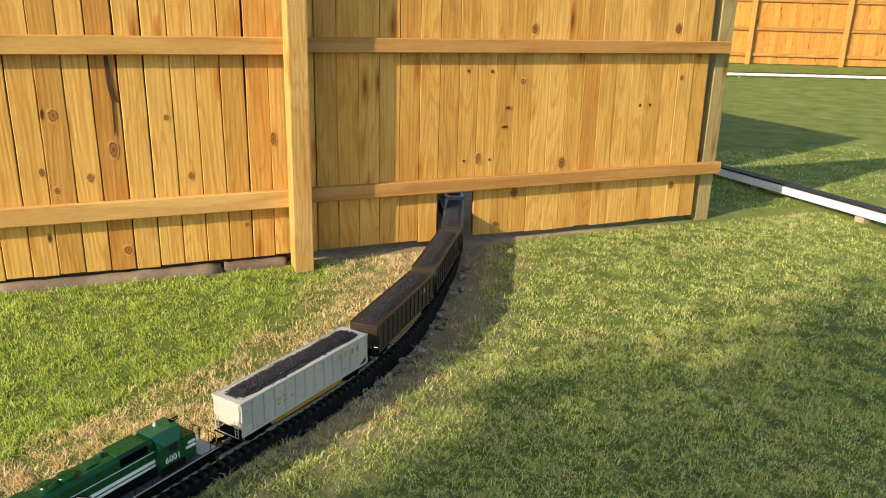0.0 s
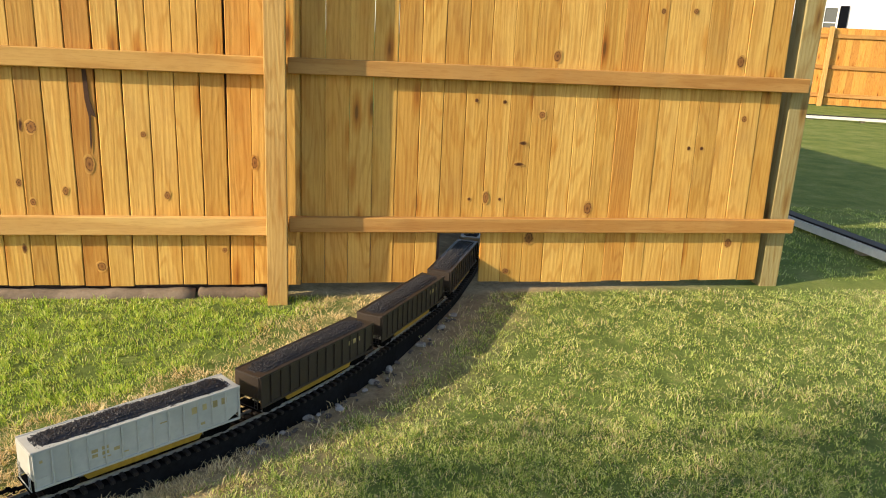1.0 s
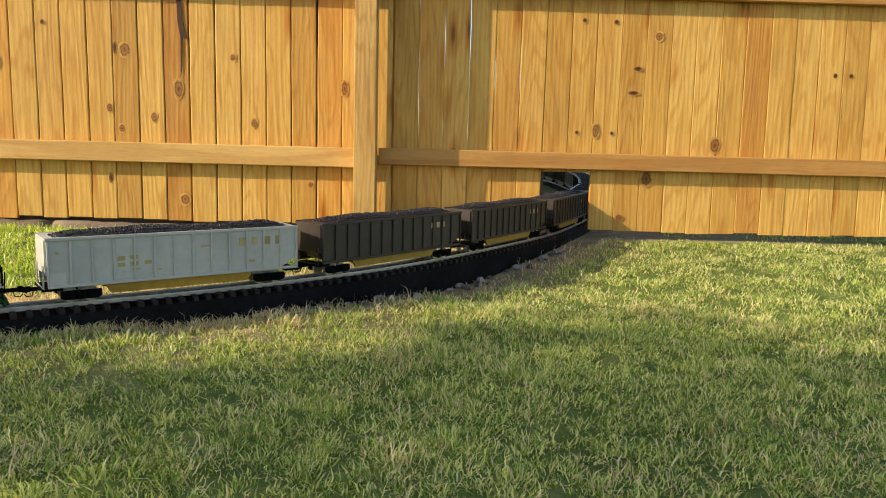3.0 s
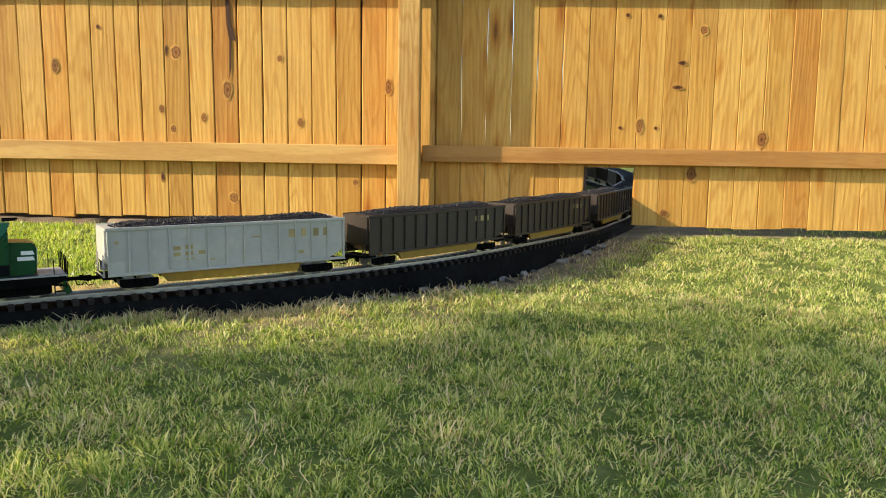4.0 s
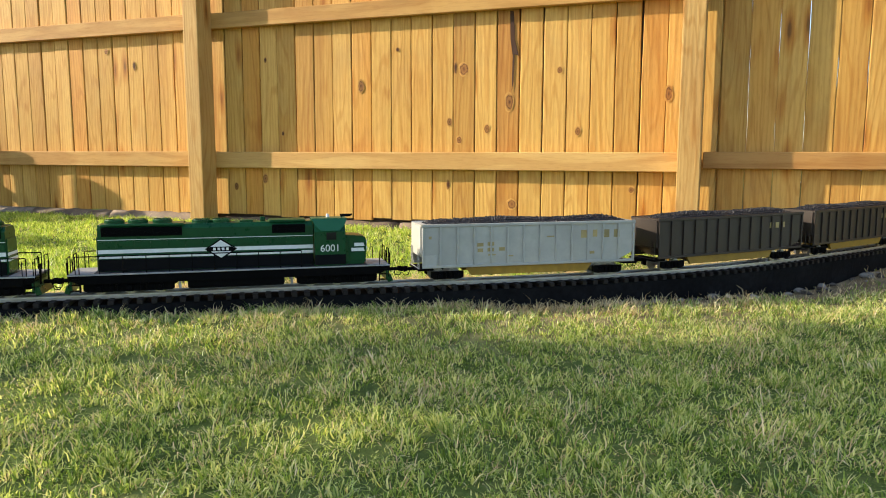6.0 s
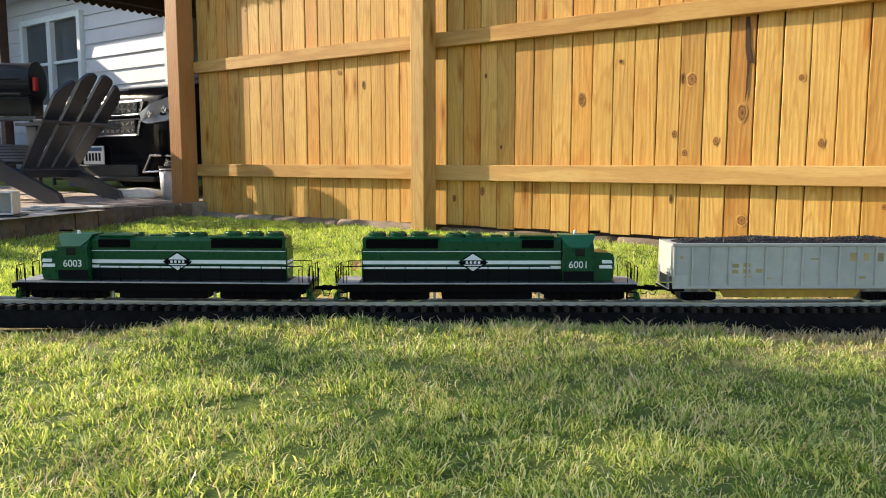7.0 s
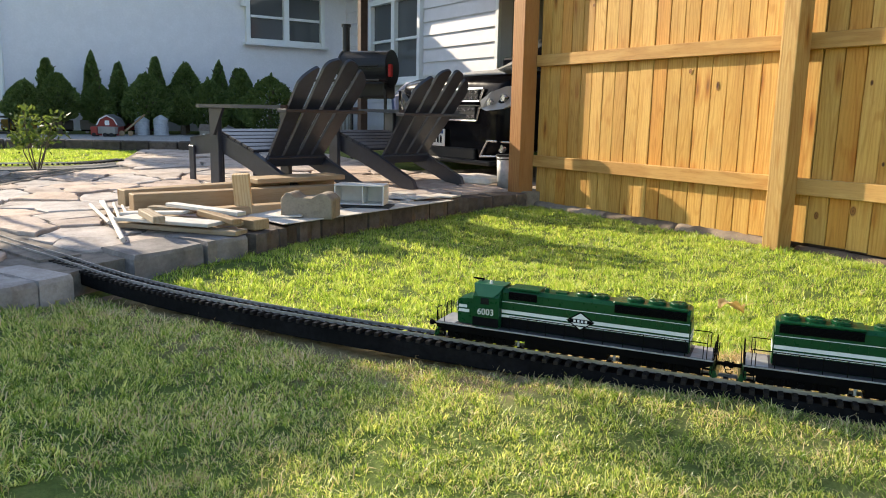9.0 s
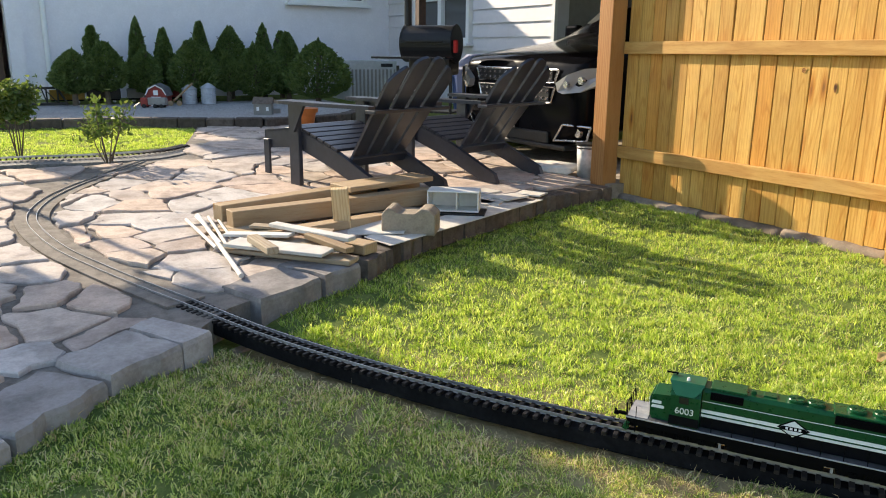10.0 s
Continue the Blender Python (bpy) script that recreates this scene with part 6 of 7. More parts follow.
gb = sweep(bmesh.new(), [(x, y, patio_z(x) - 0.06) for x, y in dense([(-6.15, -1.4), (-6.2, -0.2), (-6.12, 0.4), (-6.15, 0.85), (-6.5, 1.22)], 0.05)], [(-0.15, 0), (0.15, 0), (0.15, 0.055), (-0.15, 0.055)])
solo("gravel_strip", gb, "gravel", "grey gravel strip under a track beside the patio", "gravel", kind="structure")
t2 = thing("railway_track", Matrix(), "black garden railway track on grey gravel", "railway track")
d2 = dense([(-6.22, -1.4), (-6.27, -0.2), (-6.2, 0.4), (-6.23, 0.9), (-6.5, 1.22)], 0.02)
for o in (-0.0235, 0.0235):
    part("rail", sweep(bmesh.new(), [(x, y, patio_z(x) + 0.03) for x, y in d2[::3]], [(o - 0.0016, -0.009), (o + 0.0016, -0.009), (o + 0.0014, 0), (o - 0.0014, 0)]), "steel", t2)
for k in range(0, len(d2) - 1, 2):
    a = math.degrees(math.atan2(*(d2[k + 1] - d2[k])[::-1]))
    ob = new("sleeper", sleeper)
    ob.parent = t2
    ob.matrix_local = pose(d2[k][0], d2[k][1], patio_z(d2[k][0]) + 0.03, 0, 0, a)


# ---- toy farm ----
def barn():
    t = thing("toy_barn", pose(-10.45, 1.79, BZ, 0, 0, 68) @ Matrix.Diagonal((0.8, 0.8, 0.78, 1)), "small red toy barn with a white trimmed gambrel roof", "toy barn")
    g = [(-0.16, 0), (0.16, 0), (0.16, 0.17), (0.11, 0.27), (0, 0.33), (-0.11, 0.27), (-0.16, 0.17)]
    part("wall", prism(bmesh.new(), g, "y", -0.25, 0.25), "barn_red", t)
    r = prism(bmesh.new(), [(-0.185, 0.155), (-0.165, 0.165), (-0.115, 0.278), (0, 0.34), (0.115, 0.278), (0.165, 0.165), (0.185, 0.155), (0.125, 0.29), (0, 0.358), (-0.125, 0.29)], "y", -0.27, 0.27)
    part("roof", r, "shingle", t)
    b = bmesh.new()
    for p, q in zip(g[2:], g[3:]):
        bar(b, (p[0], -0.262, p[1] + 0.01), (q[0], -0.262, q[1] + 0.01), 0.012, 6)
    part("trim", b, "trim", t, "white trim")
    part("hay_door", B((0, -0.253, 0.215), (0.07, 0.012, 0.08), None, 0.002), "trim", t)
    part("barn_door", B((0, -0.253, 0.075), (0.16, 0.012, 0.15), None, 0.002), "trim", t)


barn()
for k, (x, y, h) in enumerate(((-10.5, 2.2, 0.2), (-10.4, 2.43, 0.22))):
    t = thing("toy_silo", pose(x, y, BZ), "small grey corrugated toy grain silo", "toy silo", "toy silos")
    b = bmesh.new()
    rings = [[b.verts.new(((0.100 if q % 2 else 0.096) * math.cos(a), (0.100 if q % 2 else 0.096) * math.sin(a), h * q / 18)) for a in np.linspace(0, 2 * math.pi, 24, endpoint=False)] for q in range(19)]
    for lo, hi in zip(rings, rings[1:]):
        for i in range(24):
            b.faces.new((lo[i], lo[(i + 1) % 24], hi[(i + 1) % 24], hi[i]))
    b.faces.new(rings[0][::-1])
    b.faces.new(rings[-1])
    part("drum", b, "silo", t)
    b = bmesh.new()
    cyl(b, (0, 0, h + 0.03), 0.107, 0.06, "z", 24, 0.02)
    part("roof", b, "silo", t)
b = bmesh.new()
bar(b, (-10.2, 1.92, BZ + 0.06), (-10.3, 2.2, BZ + 0.28), 0.014, 8)
for p in ((-10.2, 1.88), (-10.15, 1.98)):
    cyl(b, (p[0], p[1], BZ + 0.035), 0.035, 0.02, "x", 14)
solo("toy_auger", b, "lumber", "small tan toy grain auger on wheels", "toy")
tt = thing("toy_truck", pose(-9.93, 1.63, BZ - 0.004, 0, 0, -32), "small red and grey toy farm truck", "toy truck")
part("cab", B((0.0, -0.12, 0.075), (0.09, 0.09, 0.11), None, 0.012, 2), "barn_red", tt)
part("bed", B((0.0, 0.04, 0.085), (0.10, 0.22, 0.09), None, 0.006), "greywall", tt)
for x in (-0.045, 0.045):
    for y in (-0.12, 0.02, 0.1):
        b = bmesh.new()
        cyl(b, (x, y, 0.026), 0.026, 0.02, "x", 14)
        part("wheel", b, "rubber", tt)
hut = thing("toy_house", pose(-8.35, 2.52, BZ, 0, 0, 60) @ Matrix.Diagonal((0.6, 0.6, 0.62, 1)), "small grey toy house with a gabled roof", "toy house")
part("wall", B((0, 0, 0.10), (0.34, 0.2, 0.2)), "greywall", hut)
part("roof", prism(bmesh.new(), [(-0.13, 0.2), (0.13, 0.2), (0, 0.32)], "x", -0.19, 0.19), "block", hut)
for x in (-0.09, 0.09):
    part("window", B((x, -0.101, 0.11), (0.05, 0.008, 0.07)), "trim", hut)
part("hopper_toy", B((0, 0, 0.06), (0.3, 0.1, 0.1), None, 0.01), "greywall", hut, "grey crate", pose(0.1, 0.35, -0.02))
# toy box cars and bridge near the wall
for k, (x, y, m) in enumerate(((-11.1, 1.2, "iron"), (-11.15, 1.72, "greywall"), (-11.2, 2.3, "barn_red"), (-11.1, 0.75, "yellow"))):
    tb = thing("toy_wagon", pose(x, y, BZ + 0.02, 0, 0, 88), "small toy railway wagon under the conifers", "toy wagon", "toy wagons")
    part("body", B((0, 0, 0.10), (0.42, 0.11, 0.13), None, 0.006), m, tb)
    part("underframe", B((0, 0, 0.025), (0.40, 0.07, 0.022)), "soot", tb)
    for d in (-0.13, 0.13):
        for sy in (-0.025, 0.025):
            part("wheel", cyl(bmesh.new(), (d, sy, 0.0), 0.018, 0.008, "y", 12), "steel", tb)
br = thing("toy_bridge", pose(-10.9, 0.42, BZ + 0.02, 0, 0, 88), "black toy truss railway bridge", "toy bridge")
for sy in (-0.08, 0.08):
    b = bmesh.new()
    top = [(-0.3, 0.0), (-0.2, 0.2), (0.2, 0.2), (0.3, 0.0)]
    for p, q in zip(top, top[1:]):
        bar(b, (p[0], sy, p[1]), (q[0], sy, q[1]), 0.012, 6)
    for x in (-0.2, -0.07, 0.07, 0.2):
        bar(b, (x, sy, 0), (x, sy, 0.2), 0.008, 6)
        bar(b, (x, sy, 0), (x * 0.2, sy, 0.2), 0.006, 6)
    part("truss", b, "iron", br)
part("deck", B((0, 0, 0.0), (0.62, 0.17, 0.025)), "iron", br)
pot = thing("flower_pot", pose(-7.46, 2.67, patio_z(-7.46) - 0.004) @ Matrix.Diagonal((1.5, 1.5, 1.25, 1)), "terracotta flower pot at the edge of the patio", "flower pot")
b = bmesh.new()
cyl(b, (0, 0, 0.075), 0.062, 0.15, "z", 24, 0.086)
part("body", b, "orange", pot, "", None, False)
b = bmesh.new()
cyl(b, (0, 0, 0.145), 0.095, 0.035, "z", 24, 0.098)
part("rim", b, "orange", pot)


# ---- plants ----
def tapered(bm, a, b, r0, r1, seg=7):
    a, b = Vector(a), Vector(b)
    d = b - a
    m = Matrix.Translation((a + b) / 2) @ d.to_track_quat("Z", "Y").to_matrix().to_4x4()
    bmesh.ops.create_cone(bm, cap_ends=True, segments=seg, radius1=r0, radius2=r1, depth=d.length, matrix=m)


def sprays(n, place, size, seed, name, mat, slim=0.35, up=0.6):
    """Many small leaf or needle sprays as one mesh; place(rng) gives points and outward directions."""
    rng = np.random.default_rng(seed)
    p, o = place(rng, n)
    o = o + rng.normal(0, 0.45, o.shape)
    o[:, 2] += up
    o /= np.linalg.norm(o, axis=1)[:, None] + 1e-9
    s = np.cross(o, rng.normal(0, 1, o.shape))
    s /= np.linalg.norm(s, axis=1)[:, None] + 1e-9
    L = size * rng.uniform(0.6, 1.4, n)[:, None]
    v = np.empty((n, 4, 3), np.float32)
    v[:, 0], v[:, 1], v[:, 2], v[:, 3] = p - o * L * 0.3, p + s * L * slim + o * L * 0.2, p + o * L, p - s * L * slim + o * L * 0.2
    me = bpy.data.meshes.new(name)
    me.vertices.add(n * 4)
    me.vertices.foreach_set("co", v.reshape(-1))
    me.loops.add(n * 4)
    me.loops.foreach_set("vertex_index", np.arange(n * 4, dtype=np.int32))
    me.polygons.add(n)
    me.polygons.foreach_set("loop_start", np.arange(n, dtype=np.int32) * 4)
    me.update(calc_edges=True)
    me.materials.append(MAT[mat])
    return me


def conifer(x, y, z, h, r, seed, pointed):
    """A dwarf conifer: stem, limbs and a dense, uneven crown with a spiky top."""
    t = thing("conifer", pose(x, y, z), "dense dark green dwarf conifer by the house wall" if not pointed else "pointed dark green dwarf conifer by the house wall", "conifer", "conifers")
    bm = bmesh.new()
    tapered(bm, (0, 0, -0.05), (0, 0, h * 0.9), 0.045, 0.008)
    rnd = random.Random(seed)
    for k in range(10):
        a, zz = rnd.uniform(0, 6.28), h * rnd.uniform(0.2, 0.8)
        tapered(bm, (0, 0, zz), (math.cos(a) * r * 0.7, math.sin(a) * r * 0.7, zz + 0.1), 0.015, 0.004, 5)
    part("trunk", bm, "bark", t)

    def place(rng, n):
        u = rng.uniform(0, 1, n) ** 0.85
        a = rng.uniform(0, 2 * np.pi, n)
        low = (0.10 if pointed or r > 0.28 else 0.22) * h
        zz = low + (0.95 * h - low) * u
        if pointed:
            prof = np.clip(1 - u, 0, 1) ** 0.8 * np.clip(u / 0.22, 0, 1) ** 0.5 * 1.15 + 0.02
        else:
            prof = np.sin(np.pi * np.clip(u, 0, 1) ** 0.72) ** 0.72 + 0.02
        tuft = np.sin(9 * a + 3 * np.sin(17 * u + seed)) * np.sin(21 * u + 2.3 * seed + 2 * np.sin(5 * a))
        bulge = 1 + 0.11 * np.sin(2 * a + seed + 4 * u) + 0.08 * np.sin(5 * a - 11 * u + 2 * seed) + 0.10 * tuft
        rr = r * prof * bulge * (0.70 + 0.26 * rng.uniform(0, 1, n) ** 0.4)
        p = np.stack([np.cos(a) * rr, np.sin(a) * rr, zz], 1)
        o = np.stack([np.cos(a), np.sin(a), np.zeros(n)], 1)
        # upright shoots standing out of the top
        spikes = 9 if pointed else 7
        sx, sy = rng.normal(0, 0.20 * r, spikes), rng.normal(0, 0.20 * r, spikes)
        sz = h * (1.0 - 0.9 * np.hypot(sx, sy) / (r + 0.05) * (0.5 if pointed else 0.35)) * rng.uniform(0.95, 1.03, spikes)
        k = rng.integers(0, spikes, n)
        shoot = rng.uniform(0, 1, n) < 0.06
        v = rng.uniform(0, 1, n) ** 0.7
        w = 0.020 * (1 - v) + 0.003
        q = np.stack([sx[k] + rng.normal(0, 1, n) * w, sy[k] + rng.normal(0, 1, n) * w, sz[k] - 0.16 * h * (1 - v)], 1)
        p = np.where(shoot[:, None], q, p)
        o = np.where(shoot[:, None], np.array([0.0, 0.0, 2.2]), o)
        return p, o

    ob = new("crown", sprays(9000, place, 0.036, seed, "crown", "conifer"))
    ob.parent = t


CON = [(-10.75, 0.81, 0.72, 0.24, 0), (-10.75, 1.20, 0.84, 0.25, 0), (-11.2, 1.13, 1.06, 0.19, 1), (-11.2, 1.70, 1.14, 0.18, 1), (-10.8, 1.70, 0.72, 0.21, 0), (-11.2, 2.05, 1.04, 0.18, 1), (-10.75, 2.34, 0.88, 0.31, 0), (-11.2, 2.56, 1.16, 0.20, 1),
       (-11.2, 2.99, 1.07, 0.26, 0), (-10.8, 2.83, 0.69, 0.20, 0), (-10.7, 3.21, 0.82, 0.31, 0), (-11.2, 3.49, 1.11, 0.20, 1), (-10.65, 3.67, 1.02, 0.29, 1), (-11.2, 3.77, 1.05, 0.19, 1), (-9.9, 3.83, 0.88, 0.43, 0)]
for k, (x, y, h, r, pt) in enumerate(CON):
    conifer(x, y, BZ - 0.01, h, r, 60 + k, bool(pt))


def bush(x, y, z, h, r, n, seed, label, bare=0.35, stems=6, leaf=0.035, name="bush", mat="leaf", squash=1.0):
    """Several stems with limbs, and separate leaves round their ends."""
    rnd = random.Random(seed)
    t = thing(name, pose(x, y, z), label, "bush" if name == "bush" else "tree")
    ends = []
    for k in range(stems):
        bm = bmesh.new()
        a = 6.28 * k / stems + rnd.uniform(-0.4, 0.4)
        b0 = Vector((rnd.uniform(-0.02, 0.02), rnd.uniform(-0.02, 0.02), -0.03))
        m = Vector((math.cos(a) * r * 0.3, math.sin(a) * r * 0.3, h * bare))
        e = Vector((math.cos(a) * r * rnd.uniform(0.4, 0.9), math.sin(a) * r * rnd.uniform(0.4, 0.9), h * rnd.uniform(0.7, 1.0)))
        w = 0.012 * h if stems > 1 else 0.05 * h
        tapered(bm, b0, m, w, w * 0.7, 6)
        tapered(bm, m, e, w * 0.7, w * 0.25, 6)
        ends += [m.lerp(e, q) for q in (0.3, 0.55, 0.8, 1.0)]
        for _ in range(4):
            q = m.lerp(e, rnd.uniform(0.1, 0.9))
            s2 = q + Vector((rnd.uniform(-1, 1), rnd.uniform(-1, 1), rnd.uniform(0.0, 0.8))) * r * 0.4
            tapered(bm, q, s2, w * 0.3, w * 0.12, 5)
            ends += [q.lerp(s2, 0.6), s2]
        part("stem", bm, "bark", t)
    E = np.array([tuple(e) for e in ends])

    def place(rng, n):
        p = E[rng.integers(0, len(E), n)] + rng.normal(0, r * 0.15, (n, 3)) * (1, 1, squash)
        return p, rng.normal(0, 1, (n, 3))

    ob = new("leaves", sprays(n, place, leaf, seed, "leaves", mat, 0.3, 0.2))
    ob.parent = t
    ob["kind"] = "stuff"
    return t


bush(-5.98, 0.50, patio_z(-6) - 0.03, 0.50, 0.24, 420, 91, "thin leafy rose bush beside the gravel track", 0.3, 7, 0.04)
bush(-6.6, -0.06, patio_z(-6.6) - 0.03, 0.57, 0.20, 2600, 92, "small round-headed leafy shrub on a short stem", 0.45, 5, 0.035)


# unseen trees beyond the view, added so that their shade falls on the lawn
def tree(x, y, h, base, r, n, seed, leaf, label, girth=1.0):
    rnd = random.Random(seed)
    t = thing("tree", pose(x, y, 0), label, "tree")
    bm = bmesh.new()
    tapered(bm, (0, 0, -0.2), (0.1, 0.05, base), 0.035 * h * girth, 0.022 * h * girth, 10)
    ends = []
    for k in range(9):
        a = 6.28 * k / 9 + rnd.uniform(-0.3, 0.3)
        e = Vector((math.cos(a) * r * rnd.uniform(0.45, 0.9), math.sin(a) * r * rnd.uniform(0.45, 0.9), base + (h - base) * rnd.uniform(0.15, 0.95)))
        s0 = Vector((0.1, 0.05, base * rnd.uniform(0.8, 1.0)))
        tapered(bm, s0, e, 0.014 * h * girth, 0.004 * h * girth, 7)
        for _ in range(5):
            q = s0.lerp(e, rnd.uniform(0.35, 1.0))
            s2 = q + Vector((rnd.uniform(-1, 1), rnd.uniform(-1, 1), rnd.uniform(-0.3, 0.8))) * r * 0.35
            tapered(bm, q, s2, 0.005 * h * girth, 0.002 * h * girth, 5)
            ends += [q, q.lerp(s2, 0.5), s2]
    part("trunk", bm, "bark", t)
    E = np.array([tuple(e) for e in ends])

    def place(rng, n):
        p = E[rng.integers(0, len(E), n)] + rng.normal(0, r * 0.09, (n, 3))
        return p, rng.normal(0, 1, (n, 3))

    ob = new("crown", sprays(n, place, leaf, seed, "crown", "leaf", 0.4, 0.0))
    ob.parent = t


tree(-8.7, -2.95, 7.4, 4.8, 2.1, 6000, 71, 0.10, "unseen leafy tree added to shade the yard")
tree(-4.74, -1.90, 3.2, 1.5, 0.97, 20000, 72, 0.085, "low unseen tree added to shade the lawn by the patio")
tree(-7.3, -1.05, 4.9, 3.9, 0.5, 520, 74, 0.08, "tall slender unseen tree added to dapple the lawn", 0.16)
tree(-6.0, -1.42, 2.74, 1.75, 0.80, 15000, 73, 0.08, "small unseen tree added to shade the lawn by the patio")


# ---- unseen outbuilding behind the fence, added to shade far lawn and board gaps ----
ob_ = thing("outbuilding", Matrix(), "unseen brown building added behind the fence as a shadow caster", "outbuilding")
part("wall", B((-0.42, 5.945, 1.65), (2.5, 4.61, 3.35)), "roof_brown", ob_)
part("roof", prism(bmesh.new(), [(-1.75, 3.28), (0.91, 3.28), (-0.42, 3.85)], "y", 3.635, 8.3), "shingle", ob_)

# ---- grass ----
def inside(poly, x, y):
    hit = np.zeros(x.shape, bool)
    for (x0, y0), (x1, y1) in zip(poly, poly[1:] + poly[:1]):
        cross = ((y0 > y) != (y1 > y)) & (x < (x1 - x0) * (y - y0) / (y1 - y0 + 1e-12) + x0)
        hit ^= cross
    return hit


def off_track(x, y):
    """Signed distance from the line; positive towards the fence."""
    t = TRK[:: 5]
    d = np.roll(t, -1, 0) - t
    d[-1] = d[-2]
    out = np.empty(x.shape)
    for i in range(0, len(x), 40000):
        xs, ys = x[i : i + 40000, None], y[i : i + 40000, None]
        q = np.hypot(xs - t[:, 0], ys - t[:, 1])
        k = q.argmin(1)
        side = d[k, 0] * (ys[:, 0] - t[k, 1]) - d[k, 1] * (xs[:, 0] - t[k, 0])
        out[i : i + 40000] = -np.sign(side) * q.min(1)
    return out


def clump(x, y, f, ph):
    return 0.5 + 0.25 * (np.sin(f * x + ph) * np.sin(f * 1.13 * y + 1.7 * ph) + np.sin(f * 0.61 * (x + y) + 2.1 * ph) * np.sin(f * 0.57 * (x - y) + ph))


def blades(name, x, y, high, wide, mat, label, seed, lean=0.8, flat=0.1, tuft=None):
    rng = np.random.default_rng(seed)
    n = len(x)
    z = ground_z(x, y) - 0.004
    c1 = clump(x, y, 23.0, seed) * 0.6 + clump(x, y, 61.0, seed + 2) * 0.4
    h = high * (0.45 + 0.95 * c1) * rng.uniform(0.5, 1.3, n)
    w = wide * rng.uniform(0.6, 1.3, n)
    a = rng.uniform(0, 2 * np.pi, n)
    tilt = (np.abs(rng.normal(0, lean, n)) + flat).clip(0, 1.45)
    drift = 2.2 * np.sin(3.1 * x + seed) + 1.7 * np.sin(2.7 * y)
    b = np.where(rng.uniform(size=n) < 0.4, drift + rng.normal(0, 0.7, n), rng.uniform(0, 2 * np.pi, n))
    if tuft is not None:
        own, grow = tuft
        b = np.where(rng.uniform(size=n) < 0.75, own + rng.normal(0, 0.6, n), b)
        h = h * grow
    ux, uy = np.cos(a), np.sin(a)
    lx, ly = np.cos(b) * np.sin(tilt), np.sin(b) * np.sin(tilt)
    up = np.cos(tilt)
    v = np.empty((n, 5, 3), np.float32)
    for k, sgn in ((0, -1), (1, 1)):
        v[:, k] = np.stack([x + sgn * ux * w / 2, y + sgn * uy * w / 2, z], 1)
    sway = rng.normal(0, 0.12, (2, n)) * h
    mx, my, mz = x + lx * h * 0.34 + sway[0], y + ly * h * 0.34 + sway[1], z + (0.38 + 0.2 * up) * h
    for k, sgn in ((2, 1), (3, -1)):
        v[:, k] = np.stack([mx + sgn * ux * w * 0.42, my + sgn * uy * w * 0.42, mz], 1)
    v[:, 4] = np.stack([x + lx * h, y + ly * h, z + (0.22 + 0.75 * up) * h * 0.95], 1)
    base = np.arange(n, dtype=np.int32)[:, None] * 5
    loops = (base + np.array([0, 1, 2, 3, 3, 2, 4], np.int32)).reshape(-1)
    starts = (np.arange(n, dtype=np.int32)[:, None] * 7 + np.array([0, 4], np.int32)).reshape(-1)
    me = bpy.data.meshes.new(name)
    me.vertices.add(n * 5)
    me.vertices.foreach_set("co", v.reshape(-1))
    me.loops.add(n * 7)
    me.loops.foreach_set("vertex_index", loops)
    me.polygons.add(n * 2)
    me.polygons.foreach_set("loop_start", starts)
    me.update(calc_edges=True)
    me.materials.append(MAT[mat])
    return tagged(new(name, me), label, "grass", kind="stuff")


def scatter(x0, x1, y0, y1, per_m2, seed):
    rng = np.random.default_rng(seed)
    """Blades gathered in tufts: place, direction of lean and growth of each."""
    n = int((x1 - x0) * (y1 - y0) * per_m2)
    m = max(1, n // 26)
    cx, cy = rng.uniform(x0, x1, m), rng.uniform(y0, y1, m)
    ca, cg = rng.uniform(0, 2 * np.pi, m), rng.uniform(0.55, 1.5, m)
    k = rng.integers(0, m, n)
    off = rng.normal(0, 0.45 / math.sqrt(per_m2 / 26), (2, n))
    x, y = cx[k] + off[0], cy[k] + off[1]
    a = np.arctan2(np.sin(ca[k]) + 1.1 * off[1] / (abs(off).max(0) + 1e-6), np.cos(ca[k]) + 1.1 * off[0] / (abs(off).max(0) + 1e-6))
    return x.clip(x0, x1), y.clip(y0, y1), a, cg[k]


